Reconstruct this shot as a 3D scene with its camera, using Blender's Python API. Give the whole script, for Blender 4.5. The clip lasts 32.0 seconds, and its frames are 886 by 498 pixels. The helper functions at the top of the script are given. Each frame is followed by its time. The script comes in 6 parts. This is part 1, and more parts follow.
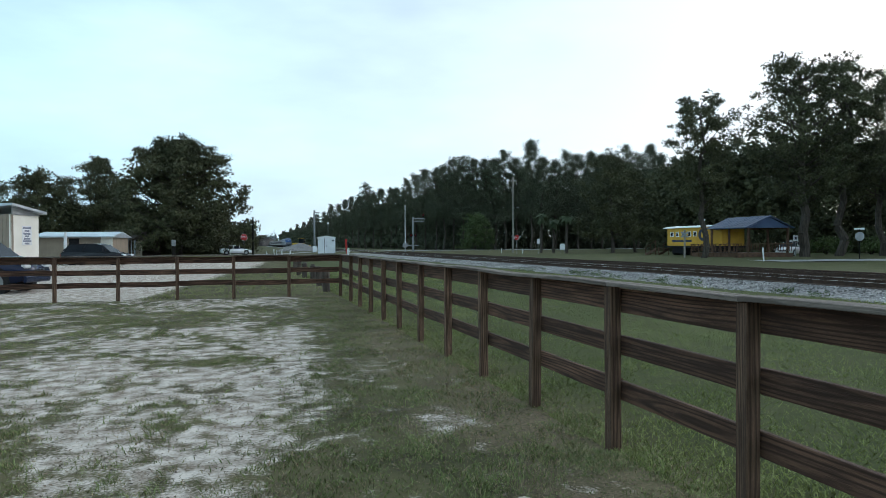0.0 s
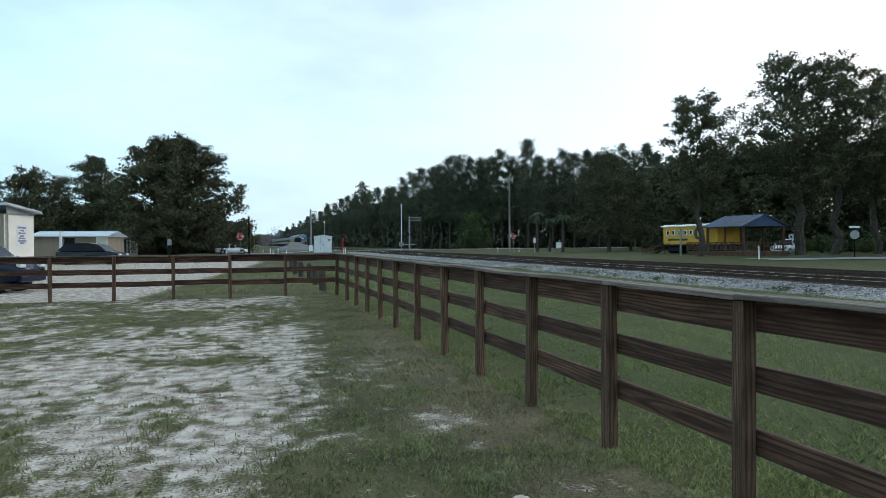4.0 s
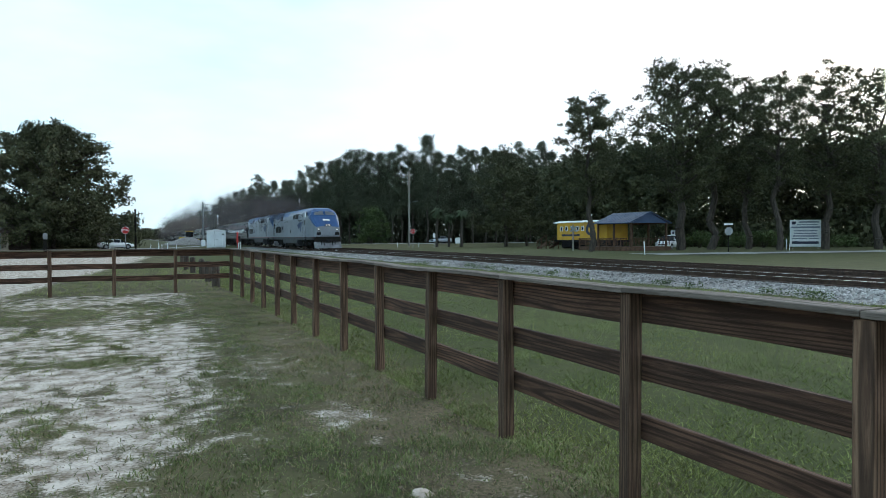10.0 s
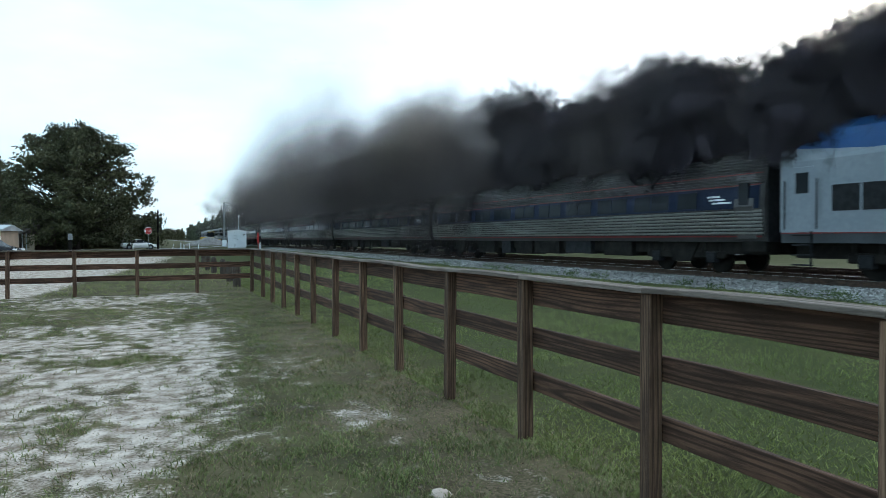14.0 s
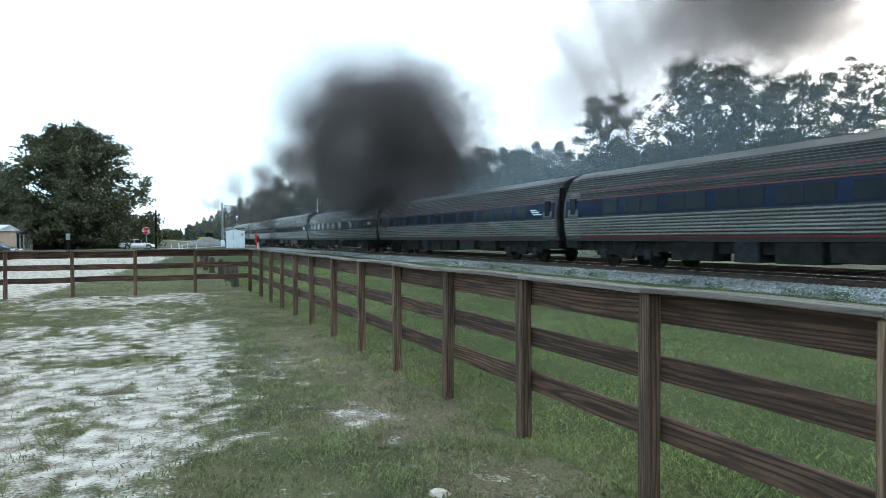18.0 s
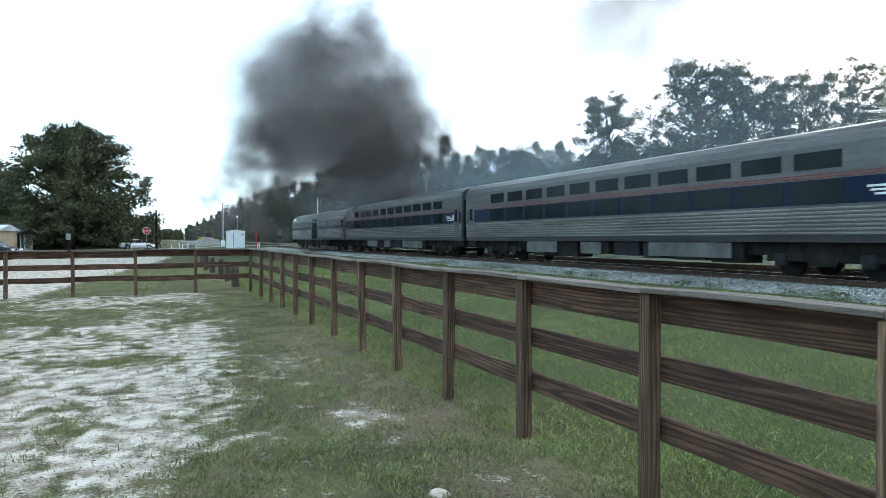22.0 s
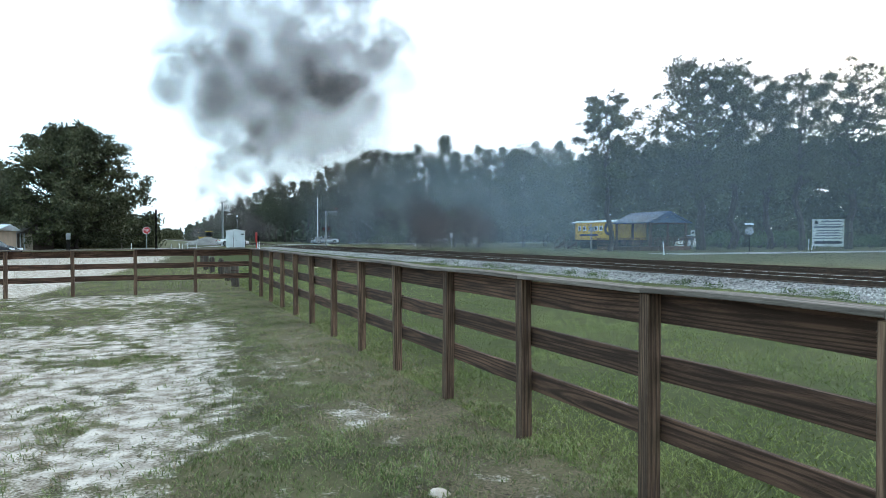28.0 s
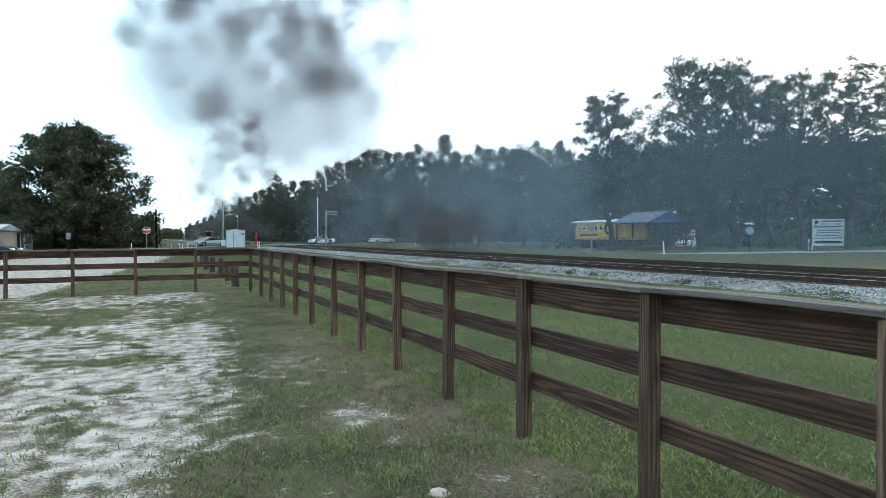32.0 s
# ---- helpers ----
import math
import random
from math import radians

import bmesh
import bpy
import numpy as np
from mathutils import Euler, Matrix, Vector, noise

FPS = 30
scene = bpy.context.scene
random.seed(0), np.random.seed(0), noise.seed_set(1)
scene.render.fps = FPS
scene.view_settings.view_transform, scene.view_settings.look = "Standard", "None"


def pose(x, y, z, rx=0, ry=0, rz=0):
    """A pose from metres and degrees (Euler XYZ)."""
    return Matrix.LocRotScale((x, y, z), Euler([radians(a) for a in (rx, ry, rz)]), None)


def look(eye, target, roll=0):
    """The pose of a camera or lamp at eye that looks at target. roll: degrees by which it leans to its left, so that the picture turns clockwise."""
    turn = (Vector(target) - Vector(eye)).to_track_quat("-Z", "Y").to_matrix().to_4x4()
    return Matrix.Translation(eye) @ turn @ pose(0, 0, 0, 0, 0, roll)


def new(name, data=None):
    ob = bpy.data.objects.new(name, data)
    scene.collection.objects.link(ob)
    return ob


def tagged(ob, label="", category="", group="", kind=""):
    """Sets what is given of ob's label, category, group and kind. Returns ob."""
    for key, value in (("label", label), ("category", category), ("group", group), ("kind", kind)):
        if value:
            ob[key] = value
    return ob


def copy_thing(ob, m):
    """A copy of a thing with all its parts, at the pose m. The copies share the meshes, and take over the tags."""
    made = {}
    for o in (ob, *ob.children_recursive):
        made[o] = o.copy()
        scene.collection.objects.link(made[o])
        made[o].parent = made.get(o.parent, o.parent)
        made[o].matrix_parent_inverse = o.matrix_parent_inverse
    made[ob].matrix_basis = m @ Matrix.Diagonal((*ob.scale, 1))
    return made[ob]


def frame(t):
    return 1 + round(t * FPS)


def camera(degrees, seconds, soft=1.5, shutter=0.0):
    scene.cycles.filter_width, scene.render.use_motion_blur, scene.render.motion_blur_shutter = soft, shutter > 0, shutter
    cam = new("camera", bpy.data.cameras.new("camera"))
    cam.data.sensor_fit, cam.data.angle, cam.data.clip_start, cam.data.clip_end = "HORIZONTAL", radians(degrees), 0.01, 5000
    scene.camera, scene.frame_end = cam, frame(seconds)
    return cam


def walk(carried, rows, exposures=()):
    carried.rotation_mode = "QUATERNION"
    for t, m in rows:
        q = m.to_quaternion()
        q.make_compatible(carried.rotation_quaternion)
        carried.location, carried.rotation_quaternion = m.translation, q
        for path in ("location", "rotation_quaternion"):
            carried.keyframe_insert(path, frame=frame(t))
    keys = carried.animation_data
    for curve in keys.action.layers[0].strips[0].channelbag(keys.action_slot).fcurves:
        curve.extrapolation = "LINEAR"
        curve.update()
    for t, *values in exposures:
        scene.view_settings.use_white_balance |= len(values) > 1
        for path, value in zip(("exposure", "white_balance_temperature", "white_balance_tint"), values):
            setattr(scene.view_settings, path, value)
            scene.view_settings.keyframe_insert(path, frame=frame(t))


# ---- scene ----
# The y axis runs along the railway, x to its right; the tripod stands at the origin on the lawn.
EYE = (0.0, 0.0, 1.56)
# seconds, heading to the right of the railway's line, tilt, lean
HEADINGS = [
    (0.0, 15.79, -0.42, -0.28), (1.5, 15.79, -0.43, -0.28), (2.0, 15.82, -0.48, -0.28), (3.0, 15.81, -0.41, -0.31),
    (3.5, 15.86, -0.45, -0.34), (4.5, 16.45, -0.57, -0.37), (5.5, 17.27, -0.67, -0.39), (6.0, 17.9, -0.65, -0.44), (6.5, 19.05, -0.69, -0.47),
    (6.8, 20.04, -0.76, -0.51), (7.0, 20.48, -0.81, -0.53), (7.2, 20.5, -0.82, -0.53), (7.5, 20.2, -0.84, -0.53), (7.8, 20.0, -0.89, -0.49),
    (8.0, 19.91, -0.94, -0.44), (8.1, 20.27, -0.95, -0.42), (8.2, 21.2, -0.96, -0.39), (8.3, 22.75, -0.97, -0.36), (8.4, 23.7, -0.98, -0.33),
    (8.6, 24.6, -1.0, -0.28), (8.8, 25.1, -1.01, -0.25), (9.0, 24.97, -1.01, -0.23), (9.4, 24.42, -0.97, -0.23), (10.0, 24.5, -0.97, -0.2),
    (10.5, 24.8, -0.81, -0.22), (11.0, 24.13, -0.77, -0.23), (11.5, 23.54, -0.83, -0.24), (12.0, 23.19, -0.87, -0.24), (12.5, 23.01, -0.92, -0.24),
    (13.0, 22.9, -0.93, -0.22), (14.5, 22.91, -0.95, -0.22), (16.5, 23.02, -0.95, -0.23), (18.0, 23.04, -0.95, -0.24), (20.0, 23.09, -0.94, -0.22),
    (22.0, 23.02, -0.94, -0.22), (24.0, 23.08, -0.94, -0.22), (25.5, 23.04, -0.95, -0.22), (27.5, 23.01, -0.96, -0.22), (29.0, 23.08, -1.0, -0.24),
    (30.0, 23.03, -0.99, -0.24), (32.0, 23.02, -0.99, -0.24)]
cam = camera(66.1, 32.0, soft=0.8, shutter=0.12)


def heading(yaw, tilt, lean):
    a, b = radians(yaw), radians(tilt)
    way = Vector((math.sin(a) * math.cos(b), math.cos(a) * math.cos(b), math.sin(b)))
    return look(EYE, Vector(EYE) + way * 10, lean)


walk(cam, [(t, heading(a, b, c)) for t, a, b, c in HEADINGS],
     exposures=[(t, s, 5880, 10) for t, s in ((0, 0.0), (6, 0.04), (9, 0.18), (12, 0.24), (14, 0.32), (16.5, 0.98), (20, 0.98), (25, 0.88), (28, 0.84), (32, 0.64))])

# ---- sky and sun: bright hazy evening ----
world = bpy.data.worlds.new("sky")
scene.world = world
world.use_nodes = True


def sky_nodes():
    nt = world.node_tree
    nt.nodes.clear()
    n, l = nt.nodes.new, nt.links.new
    out, bg = n("ShaderNodeOutputWorld"), n("ShaderNodeBackground")
    sky = n("ShaderNodeTexSky")
    sky.sky_type, sky.sun_disc = "NISHITA", False
    sky.sun_elevation, sky.sun_rotation = radians(22), radians(60)
    sky.air_density, sky.dust_density, sky.ozone_density = 1.0, 2.0, 1.5
    gain = n("ShaderNodeVectorMath"); gain.operation = "SCALE"; gain.inputs["Scale"].default_value = 0.1
    l(sky.outputs[0], gain.inputs[0])
    co, mp = n("ShaderNodeTexCoord"), n("ShaderNodeMapping")
    mp.inputs["Scale"].default_value = (1.0, 1.0, 3.2)
    l(co.outputs["Generated"], mp.inputs[0])
    big, fine = n("ShaderNodeTexNoise"), n("ShaderNodeTexNoise")
    big.inputs["Scale"].default_value, big.inputs["Detail"].default_value = 1.7, 5
    fine.inputs["Scale"].default_value, fine.inputs["Detail"].default_value = 6.0, 8
    l(mp.outputs[0], big.inputs[0]); l(mp.outputs[0], fine.inputs[0])
    add = n("ShaderNodeMath"); add.operation = "MULTIPLY_ADD"; add.inputs[1].default_value = 0.35
    l(fine.outputs[0], add.inputs[0]); l(big.outputs[0], add.inputs[2])
    ramp = n("ShaderNodeMapRange")
    ramp.inputs[1].default_value, ramp.inputs[2].default_value = 0.45, 0.95
    ramp.inputs[3].default_value, ramp.inputs[4].default_value = 0.45, 1.0
    l(add.outputs[0], ramp.inputs[0])
    sep, veer = n("ShaderNodeSeparateXYZ"), n("ShaderNodeMapRange")
    veer.inputs[1].default_value, veer.inputs[2].default_value = -0.35, 0.75
    l(co.outputs["Generated"], sep.inputs[0]); l(sep.outputs["X"], veer.inputs[0])
    pale = n("ShaderNodeMix"); pale.data_type = "RGBA"
    pale.inputs["A"].default_value, pale.inputs["B"].default_value = (0.80, 1.12, 1.2, 1), (1.14, 1.2, 1.2, 1)
    l(veer.outputs[0], pale.inputs["Factor"])
    mix = n("ShaderNodeMix"); mix.data_type = "RGBA"
    l(pale.outputs["Result"], mix.inputs["B"])
    l(ramp.outputs[0], mix.inputs["Factor"]); l(gain.outputs[0], mix.inputs["A"])
    l(mix.outputs["Result"], bg.inputs[0]); bg.inputs[1].default_value = 1.0
    l(bg.outputs[0], out.inputs[0])


sky_nodes()
sun = new("sun", bpy.data.lights.new("sun", "SUN"))
sun.data.energy, sun.data.angle, sun.data.color = 0.7, radians(25), (1.0, 0.98, 0.94)
sun.matrix_world = look((0, 0, 50), (-28, -16, 32))

scene.cycles.transparent_max_bounces = 320

# ---- materials ----


def mat(name, a, b=None, rough=0.8, scale=6.0, metal=0.0, bump=0.0, fine=60.0, stretch=(1, 1, 1), spec=0.25, random_shift=0.0, coords="Object", wear=0.35):
    """Two colours mixed by broad and fine noise, with relief; random_shift varies the pieces."""
    m = bpy.data.materials.new(name)
    m.use_nodes = True
    nt = m.node_tree
    n, l = nt.nodes.new, nt.links.new
    bs = nt.nodes["Principled BSDF"]
    bs.inputs["Roughness"].default_value, bs.inputs["Metallic"].default_value = rough, metal
    bs.inputs["Specular IOR Level"].default_value = spec
    b = b or tuple(c * 0.72 for c in a)
    co, mp = n("ShaderNodeTexCoord"), n("ShaderNodeMapping")
    mp.inputs["Scale"].default_value = stretch
    src = co.outputs[coords]
    if random_shift:
        info, mul, add = n("ShaderNodeObjectInfo"), n("ShaderNodeMath"), n("ShaderNodeVectorMath")
        mul.operation, mul.inputs[1].default_value = "MULTIPLY", 37.0
        l(info.outputs["Random"], mul.inputs[0])
        l(src, add.inputs[0]); l(mul.outputs[0], add.inputs[1])
        src = add.outputs[0]
    l(src, mp.inputs[0])
    one, two = n("ShaderNodeTexNoise"), n("ShaderNodeTexNoise")
    one.inputs["Scale"].default_value, one.inputs["Detail"].default_value = scale, 5
    two.inputs["Scale"].default_value, two.inputs["Detail"].default_value = fine, 3
    l(mp.outputs[0], one.inputs[0]); l(mp.outputs[0], two.inputs[0])
    mad = n("ShaderNodeMath"); mad.operation = "MULTIPLY_ADD"; mad.inputs[1].default_value = wear
    l(two.outputs[0], mad.inputs[0]); l(one.outputs[0], mad.inputs[2])
    ramp = n("ShaderNodeMapRange")
    ramp.inputs[1].default_value, ramp.inputs[2].default_value = 0.4 + wear * 0.5 - 0.05, 0.62 + wear * 0.5
    l(mad.outputs[0], ramp.inputs[0])
    mix = n("ShaderNodeMix"); mix.data_type = "RGBA"
    mix.inputs["A"].default_value, mix.inputs["B"].default_value = (*a, 1), (*b, 1)
    l(ramp.outputs[0], mix.inputs["Factor"])
    colour = mix.outputs["Result"]
    if random_shift:
        hsv, rng = n("ShaderNodeHueSaturation"), n("ShaderNodeMapRange")
        rng.inputs[3].default_value, rng.inputs[4].default_value = 1 - random_shift, 1 + random_shift
        l(info.outputs["Random"], rng.inputs[0]); l(rng.outputs[0], hsv.inputs["Value"]); l(colour, hsv.inputs["Color"])
        colour = hsv.outputs[0]
    l(colour, bs.inputs["Base Color"])
    if bump:
        bp = n("ShaderNodeBump"); bp.inputs["Strength"].default_value, bp.inputs["Distance"].default_value = bump, 0.02
        l(mad.outputs[0], bp.inputs["Height"]); l(bp.outputs[0], bs.inputs["Normal"])
    return m


def leaf_mat(name, a, b, shift=0.25):
    m = mat(name, a, b, rough=0.7, scale=0.35, fine=4.0, spec=0.15)
    nt = m.node_tree
    n, l = nt.nodes.new, nt.links.new
    bs = nt.nodes["Principled BSDF"]
    src = bs.inputs["Base Color"].links[0].from_socket
    geo, rng, hsv = n("ShaderNodeNewGeometry"), n("ShaderNodeMapRange"), n("ShaderNodeHueSaturation")
    rng.inputs[3].default_value, rng.inputs[4].default_value = 1 - shift * 1.6, 1 + shift * 1.6
    l(geo.outputs["Random Per Island"], rng.inputs[0]); l(rng.outputs[0], hsv.inputs["Value"]); l(src, hsv.inputs["Color"])
    l(hsv.outputs[0], bs.inputs["Base Color"])
    return m


def glow(name, colour, power):
    m = bpy.data.materials.new(name)
    m.use_nodes = True
    bs = m.node_tree.nodes["Principled BSDF"]
    bs.inputs["Base Color"].default_value = (*colour, 1)
    bs.inputs["Emission Color"].default_value, bs.inputs["Emission Strength"].default_value = (*colour, 1), power
    return m


def wood_mat(name, a, b, axis="Y", shift=0.25):
    """Stained softwood: flowing growth rings along the grain, fine streaks and a few knots."""
    long = (1, 0.12, 1) if axis == "Y" else (1, 1, 0.12)
    m = mat(name, a, b, rough=0.8, scale=3.5, fine=30, stretch=tuple(9 if v == 1 else 0.6 for v in long), bump=0.4, spec=0.25, random_shift=shift)
    nt = m.node_tree
    n, l = nt.nodes.new, nt.links.new
    bs = nt.nodes["Principled BSDF"]
    src = bs.inputs["Base Color"].links[0].from_socket
    co, info, mul, add, mp, wave = n("ShaderNodeTexCoord"), n("ShaderNodeObjectInfo"), n("ShaderNodeVectorMath"), n("ShaderNodeVectorMath"), n("ShaderNodeMapping"), n("ShaderNodeTexWave")
    mul.operation, mul.inputs[1].default_value = "MULTIPLY_ADD", (0.10, 41.0, 0.22) if axis == "Y" else (0.10, 0.14, 41.0)
    mul.inputs[2].default_value = (0.035, 0.0, -0.16) if axis == "Y" else (0.03, -0.12, 0.0)
    mp.inputs["Scale"].default_value = long
    wave.wave_type, wave.rings_direction = "RINGS", axis
    wave.inputs["Scale"].default_value, wave.inputs["Distortion"].default_value = 17.0, 15.0
    wave.inputs["Detail"].default_value, wave.inputs["Detail Scale"].default_value = 0.6, 0.34
    l(info.outputs["Random"], mul.inputs[0]); l(co.outputs["Object"], add.inputs[0]); l(mul.outputs[0], add.inputs[1])
    l(add.outputs[0], mp.inputs[0]); l(mp.outputs[0], wave.inputs[0])
    rng, dark = n("ShaderNodeMapRange"), n("ShaderNodeMix")
    rng.inputs[1].default_value, rng.inputs[2].default_value, rng.inputs[3].default_value, rng.inputs[4].default_value = 0.45, 0.95, 0.0, 0.8
    dark.data_type = "RGBA"
    dark.inputs["B"].default_value = (*(v * 0.5 for v in b), 1)
    l(wave.outputs["Fac"], rng.inputs[0]); l(rng.outputs[0], dark.inputs["Factor"]); l(src, dark.inputs["A"])
    l(dark.outputs["Result"], bs.inputs["Base Color"])
    return m


WOOD = wood_mat("fence_wood", (0.14, 0.074, 0.047), (0.052, 0.027, 0.018))
WOOD_UP = wood_mat("post_wood", (0.21, 0.127, 0.082), (0.085, 0.048, 0.032), "Z")
WOOD_CAP = mat("weathered_cap", (0.21, 0.175, 0.15), (0.1, 0.08, 0.068), rough=0.9, scale=3, fine=30, stretch=(9, 0.5, 9), bump=0.5, spec=0.2, random_shift=0.2)
DECK = mat("deck_wood", (0.125, 0.07, 0.045), (0.075, 0.045, 0.03), scale=4, random_shift=0.2)
GRAVEL = mat("ballast", (0.28, 0.265, 0.255), (0.11, 0.102, 0.098), scale=5, fine=16, bump=1.0, wear=1.0)
STONE = mat("ballast_stone", (0.52, 0.5, 0.48), (0.24, 0.22, 0.21), scale=9, random_shift=0.2)
DIRT = mat("track_dirt", (0.05, 0.042, 0.036), (0.026, 0.022, 0.02), scale=2, fine=30, bump=0.6)
TIE = mat("tie_wood", (0.07, 0.055, 0.045), (0.035, 0.028, 0.024), scale=3, fine=40, random_shift=0.3)
RAIL = mat("rail_rust", (0.09, 0.055, 0.04), (0.05, 0.033, 0.026), rough=0.8, scale=8)
RAIL_TOP = mat("rail_polished", (0.55, 0.54, 0.52), (0.42, 0.41, 0.4), rough=0.28, metal=1.0, scale=3)
ASPHALT = mat("asphalt", (0.30, 0.30, 0.30), (0.2, 0.2, 0.2), scale=0.6, fine=30, bump=0.3)
SILVER = mat("loco_silver", (0.245, 0.265, 0.3), (0.2, 0.218, 0.25), rough=0.45, metal=0.25, scale=0.5, fine=9, wear=0.5)
# stainless with smoke shade and the dark between ribs put into its colour
STEEL_SHADED = mat("shaded_stainless", (0.07, 0.065, 0.064), (0.045, 0.042, 0.042), rough=0.5, metal=0.4, scale=0.6, fine=9, stretch=(1, 0.35, 3), wear=0.5)
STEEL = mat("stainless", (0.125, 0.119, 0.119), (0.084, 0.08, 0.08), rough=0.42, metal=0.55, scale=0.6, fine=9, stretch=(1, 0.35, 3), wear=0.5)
BLUE = mat("rail_blue", (0.018, 0.07, 0.2), (0.014, 0.056, 0.165), rough=0.4, scale=0.8, spec=0.3)
EMBLEM = mat("emblem_blue", (0.025, 0.05, 0.12), (0.02, 0.04, 0.1), rough=0.5, spec=0.2)
NAVY = mat("window_band_blue", (0.011, 0.018, 0.045), (0.008, 0.013, 0.032), rough=0.5, scale=0.8, spec=0.1)
# same stainless, lighter: the light caught by the ribs is in the colour
RIB = mat("lit_ribs", (0.235, 0.226, 0.212), (0.15, 0.144, 0.135), rough=0.36, metal=0.6, scale=0.6, fine=9, stretch=(1, 0.35, 3), wear=0.5)
RED = mat("red_stripe", (0.2, 0.03, 0.03), (0.15, 0.025, 0.025), rough=0.45)
SKIRT = mat("grey_skirt", (0.06, 0.063, 0.07), (0.04, 0.042, 0.047), rough=0.6, scale=0.9)
PANEL = mat("dusty_panel", (0.13, 0.127, 0.122), (0.085, 0.083, 0.08), rough=0.8, spec=0.05, scale=1.5)
UNDER = mat("underframe_grime", (0.026, 0.023, 0.021), (0.014, 0.013, 0.012), rough=0.95, scale=2.5, spec=0.05)
DARK = mat("dark_metal", (0.025, 0.025, 0.027), (0.015, 0.015, 0.017), rough=0.7, spec=0.1)
RUBBER = mat("rubber", (0.02, 0.02, 0.02), (0.012, 0.012, 0.012), rough=0.75)
GLASS = mat("tinted_glass", (0.012, 0.014, 0.017), (0.02, 0.022, 0.026), rough=0.12, scale=0.7, spec=0.06)
WHITE = mat("white_paint", (0.78, 0.79, 0.80), (0.66, 0.67, 0.68), rough=0.5, scale=1.5)
CABINET = mat("cabinet_white", (0.78, 0.81, 0.84), (0.68, 0.71, 0.74), rough=0.45, scale=1.2)
CREAM = mat("cream_siding", (0.82, 0.79, 0.71), (0.75, 0.72, 0.64), rough=0.7, scale=1.0)
TAN = mat("tan_siding", (0.31, 0.25, 0.19), (0.25, 0.205, 0.155), rough=0.7, scale=1.0)
TIN = mat("metal_roof", (0.55, 0.6, 0.65), (0.42, 0.46, 0.5), rough=0.4, metal=0.5, scale=1.0)
ROOF_BLUE = mat("blue_metal_roof", (0.045, 0.08, 0.15), (0.035, 0.06, 0.115), rough=0.45, metal=0.2, scale=0.7)
YELLOW = mat("caboose_yellow", (0.62, 0.36, 0.035), (0.52, 0.29, 0.03), rough=0.5, scale=1.2)
BRICK = mat("house_brick", (0.10, 0.075, 0.06), (0.065, 0.05, 0.042), scale=5)
SHINGLE = mat("shingle", (0.11, 0.095, 0.086), (0.07, 0.06, 0.055), rough=1.0, spec=0.05, scale=3)
GALV = mat("galvanised", (0.34, 0.35, 0.36), (0.25, 0.26, 0.27), rough=0.45, metal=0.6, scale=2)
POLE_WOOD = mat("pole_wood", (0.3, 0.27, 0.24), (0.2, 0.18, 0.155), scale=2, stretch=(6, 6, 0.4))
SIGN_RED = mat("sign_red", (0.5, 0.04, 0.035), (0.42, 0.035, 0.03), rough=0.4)
PRINT = mat("dark_print", (0.05, 0.055, 0.09), (0.04, 0.045, 0.07))
BARK = mat("bark", (0.085, 0.07, 0.057), (0.042, 0.034, 0.028), scale=3, fine=18, stretch=(3, 3, 0.6), bump=0.9)
PINE_LEAF = leaf_mat("pine_needles", (0.098, 0.11, 0.07), (0.066, 0.076, 0.05), 0.22)
OAK_LEAF = leaf_mat("oak_leaves", (0.096, 0.1, 0.05), (0.056, 0.06, 0.033), 0.22)
SHRUB_LEAF = leaf_mat("shrub_leaves", (0.1, 0.13, 0.05), (0.06, 0.085, 0.034))
PALM_LEAF = leaf_mat("palm_fronds", (0.085, 0.10, 0.055), (0.05, 0.065, 0.035))
BLADE = leaf_mat("grass_blades", (0.2, 0.23, 0.085), (0.13, 0.15, 0.056), 0.3)
DRY = leaf_mat("dry_grass", (0.34, 0.27, 0.165), (0.23, 0.18, 0.11), 0.25)
# pale grey base colour paints the sky reflected in the windshield
WINDSHIELD = mat("windshield_sky_sheen", (0.22, 0.24, 0.26), (0.17, 0.19, 0.21), rough=0.12, scale=0.7, spec=0.6)
PLOW = mat("plow_grey", (0.26, 0.265, 0.28), (0.15, 0.15, 0.16), rough=0.6, scale=2)
LAMP = glow("headlight_glow", (1.0, 0.93, 0.8), 1.4)
RED_LAMP = mat("signal_red", (0.16, 0.015, 0.012), (0.12, 0.012, 0.01), rough=0.3)

# ---- mesh helpers ----


def mesh_object(name, bm, material, parent=None, label="", smooth=False):
    me = bpy.data.meshes.new(name)
    bm.to_mesh(me)
    bm.free()
    for m in (material if isinstance(material, (list, tuple)) else [material]):
        me.materials.append(m)
    if smooth:
        me.polygons.foreach_set("use_smooth", [True] * len(me.polygons))
    ob = new(name, me)
    if parent:
        ob.parent = parent
    if label:
        tagged(ob, label)
    return ob


def part(name, bm, material, parent, label="", smooth=False):
    return mesh_object(name, bm, material, parent, label, smooth)


def raw(name, verts, faces, material, parent=None, smooth=False):
    me = bpy.data.meshes.new(name)
    me.from_pydata(verts, [], faces)
    me.materials.append(material)
    if smooth:
        me.polygons.foreach_set("use_smooth", [True] * len(me.polygons))
    ob = new(name, me)
    if parent:
        ob.parent = parent
    return ob


def thing(name, label, category, group="", at=None):
    ob = new(name)
    ob.empty_display_size = 0.3
    if at is not None:
        ob.matrix_basis = at
    return tagged(ob, label, category, group)


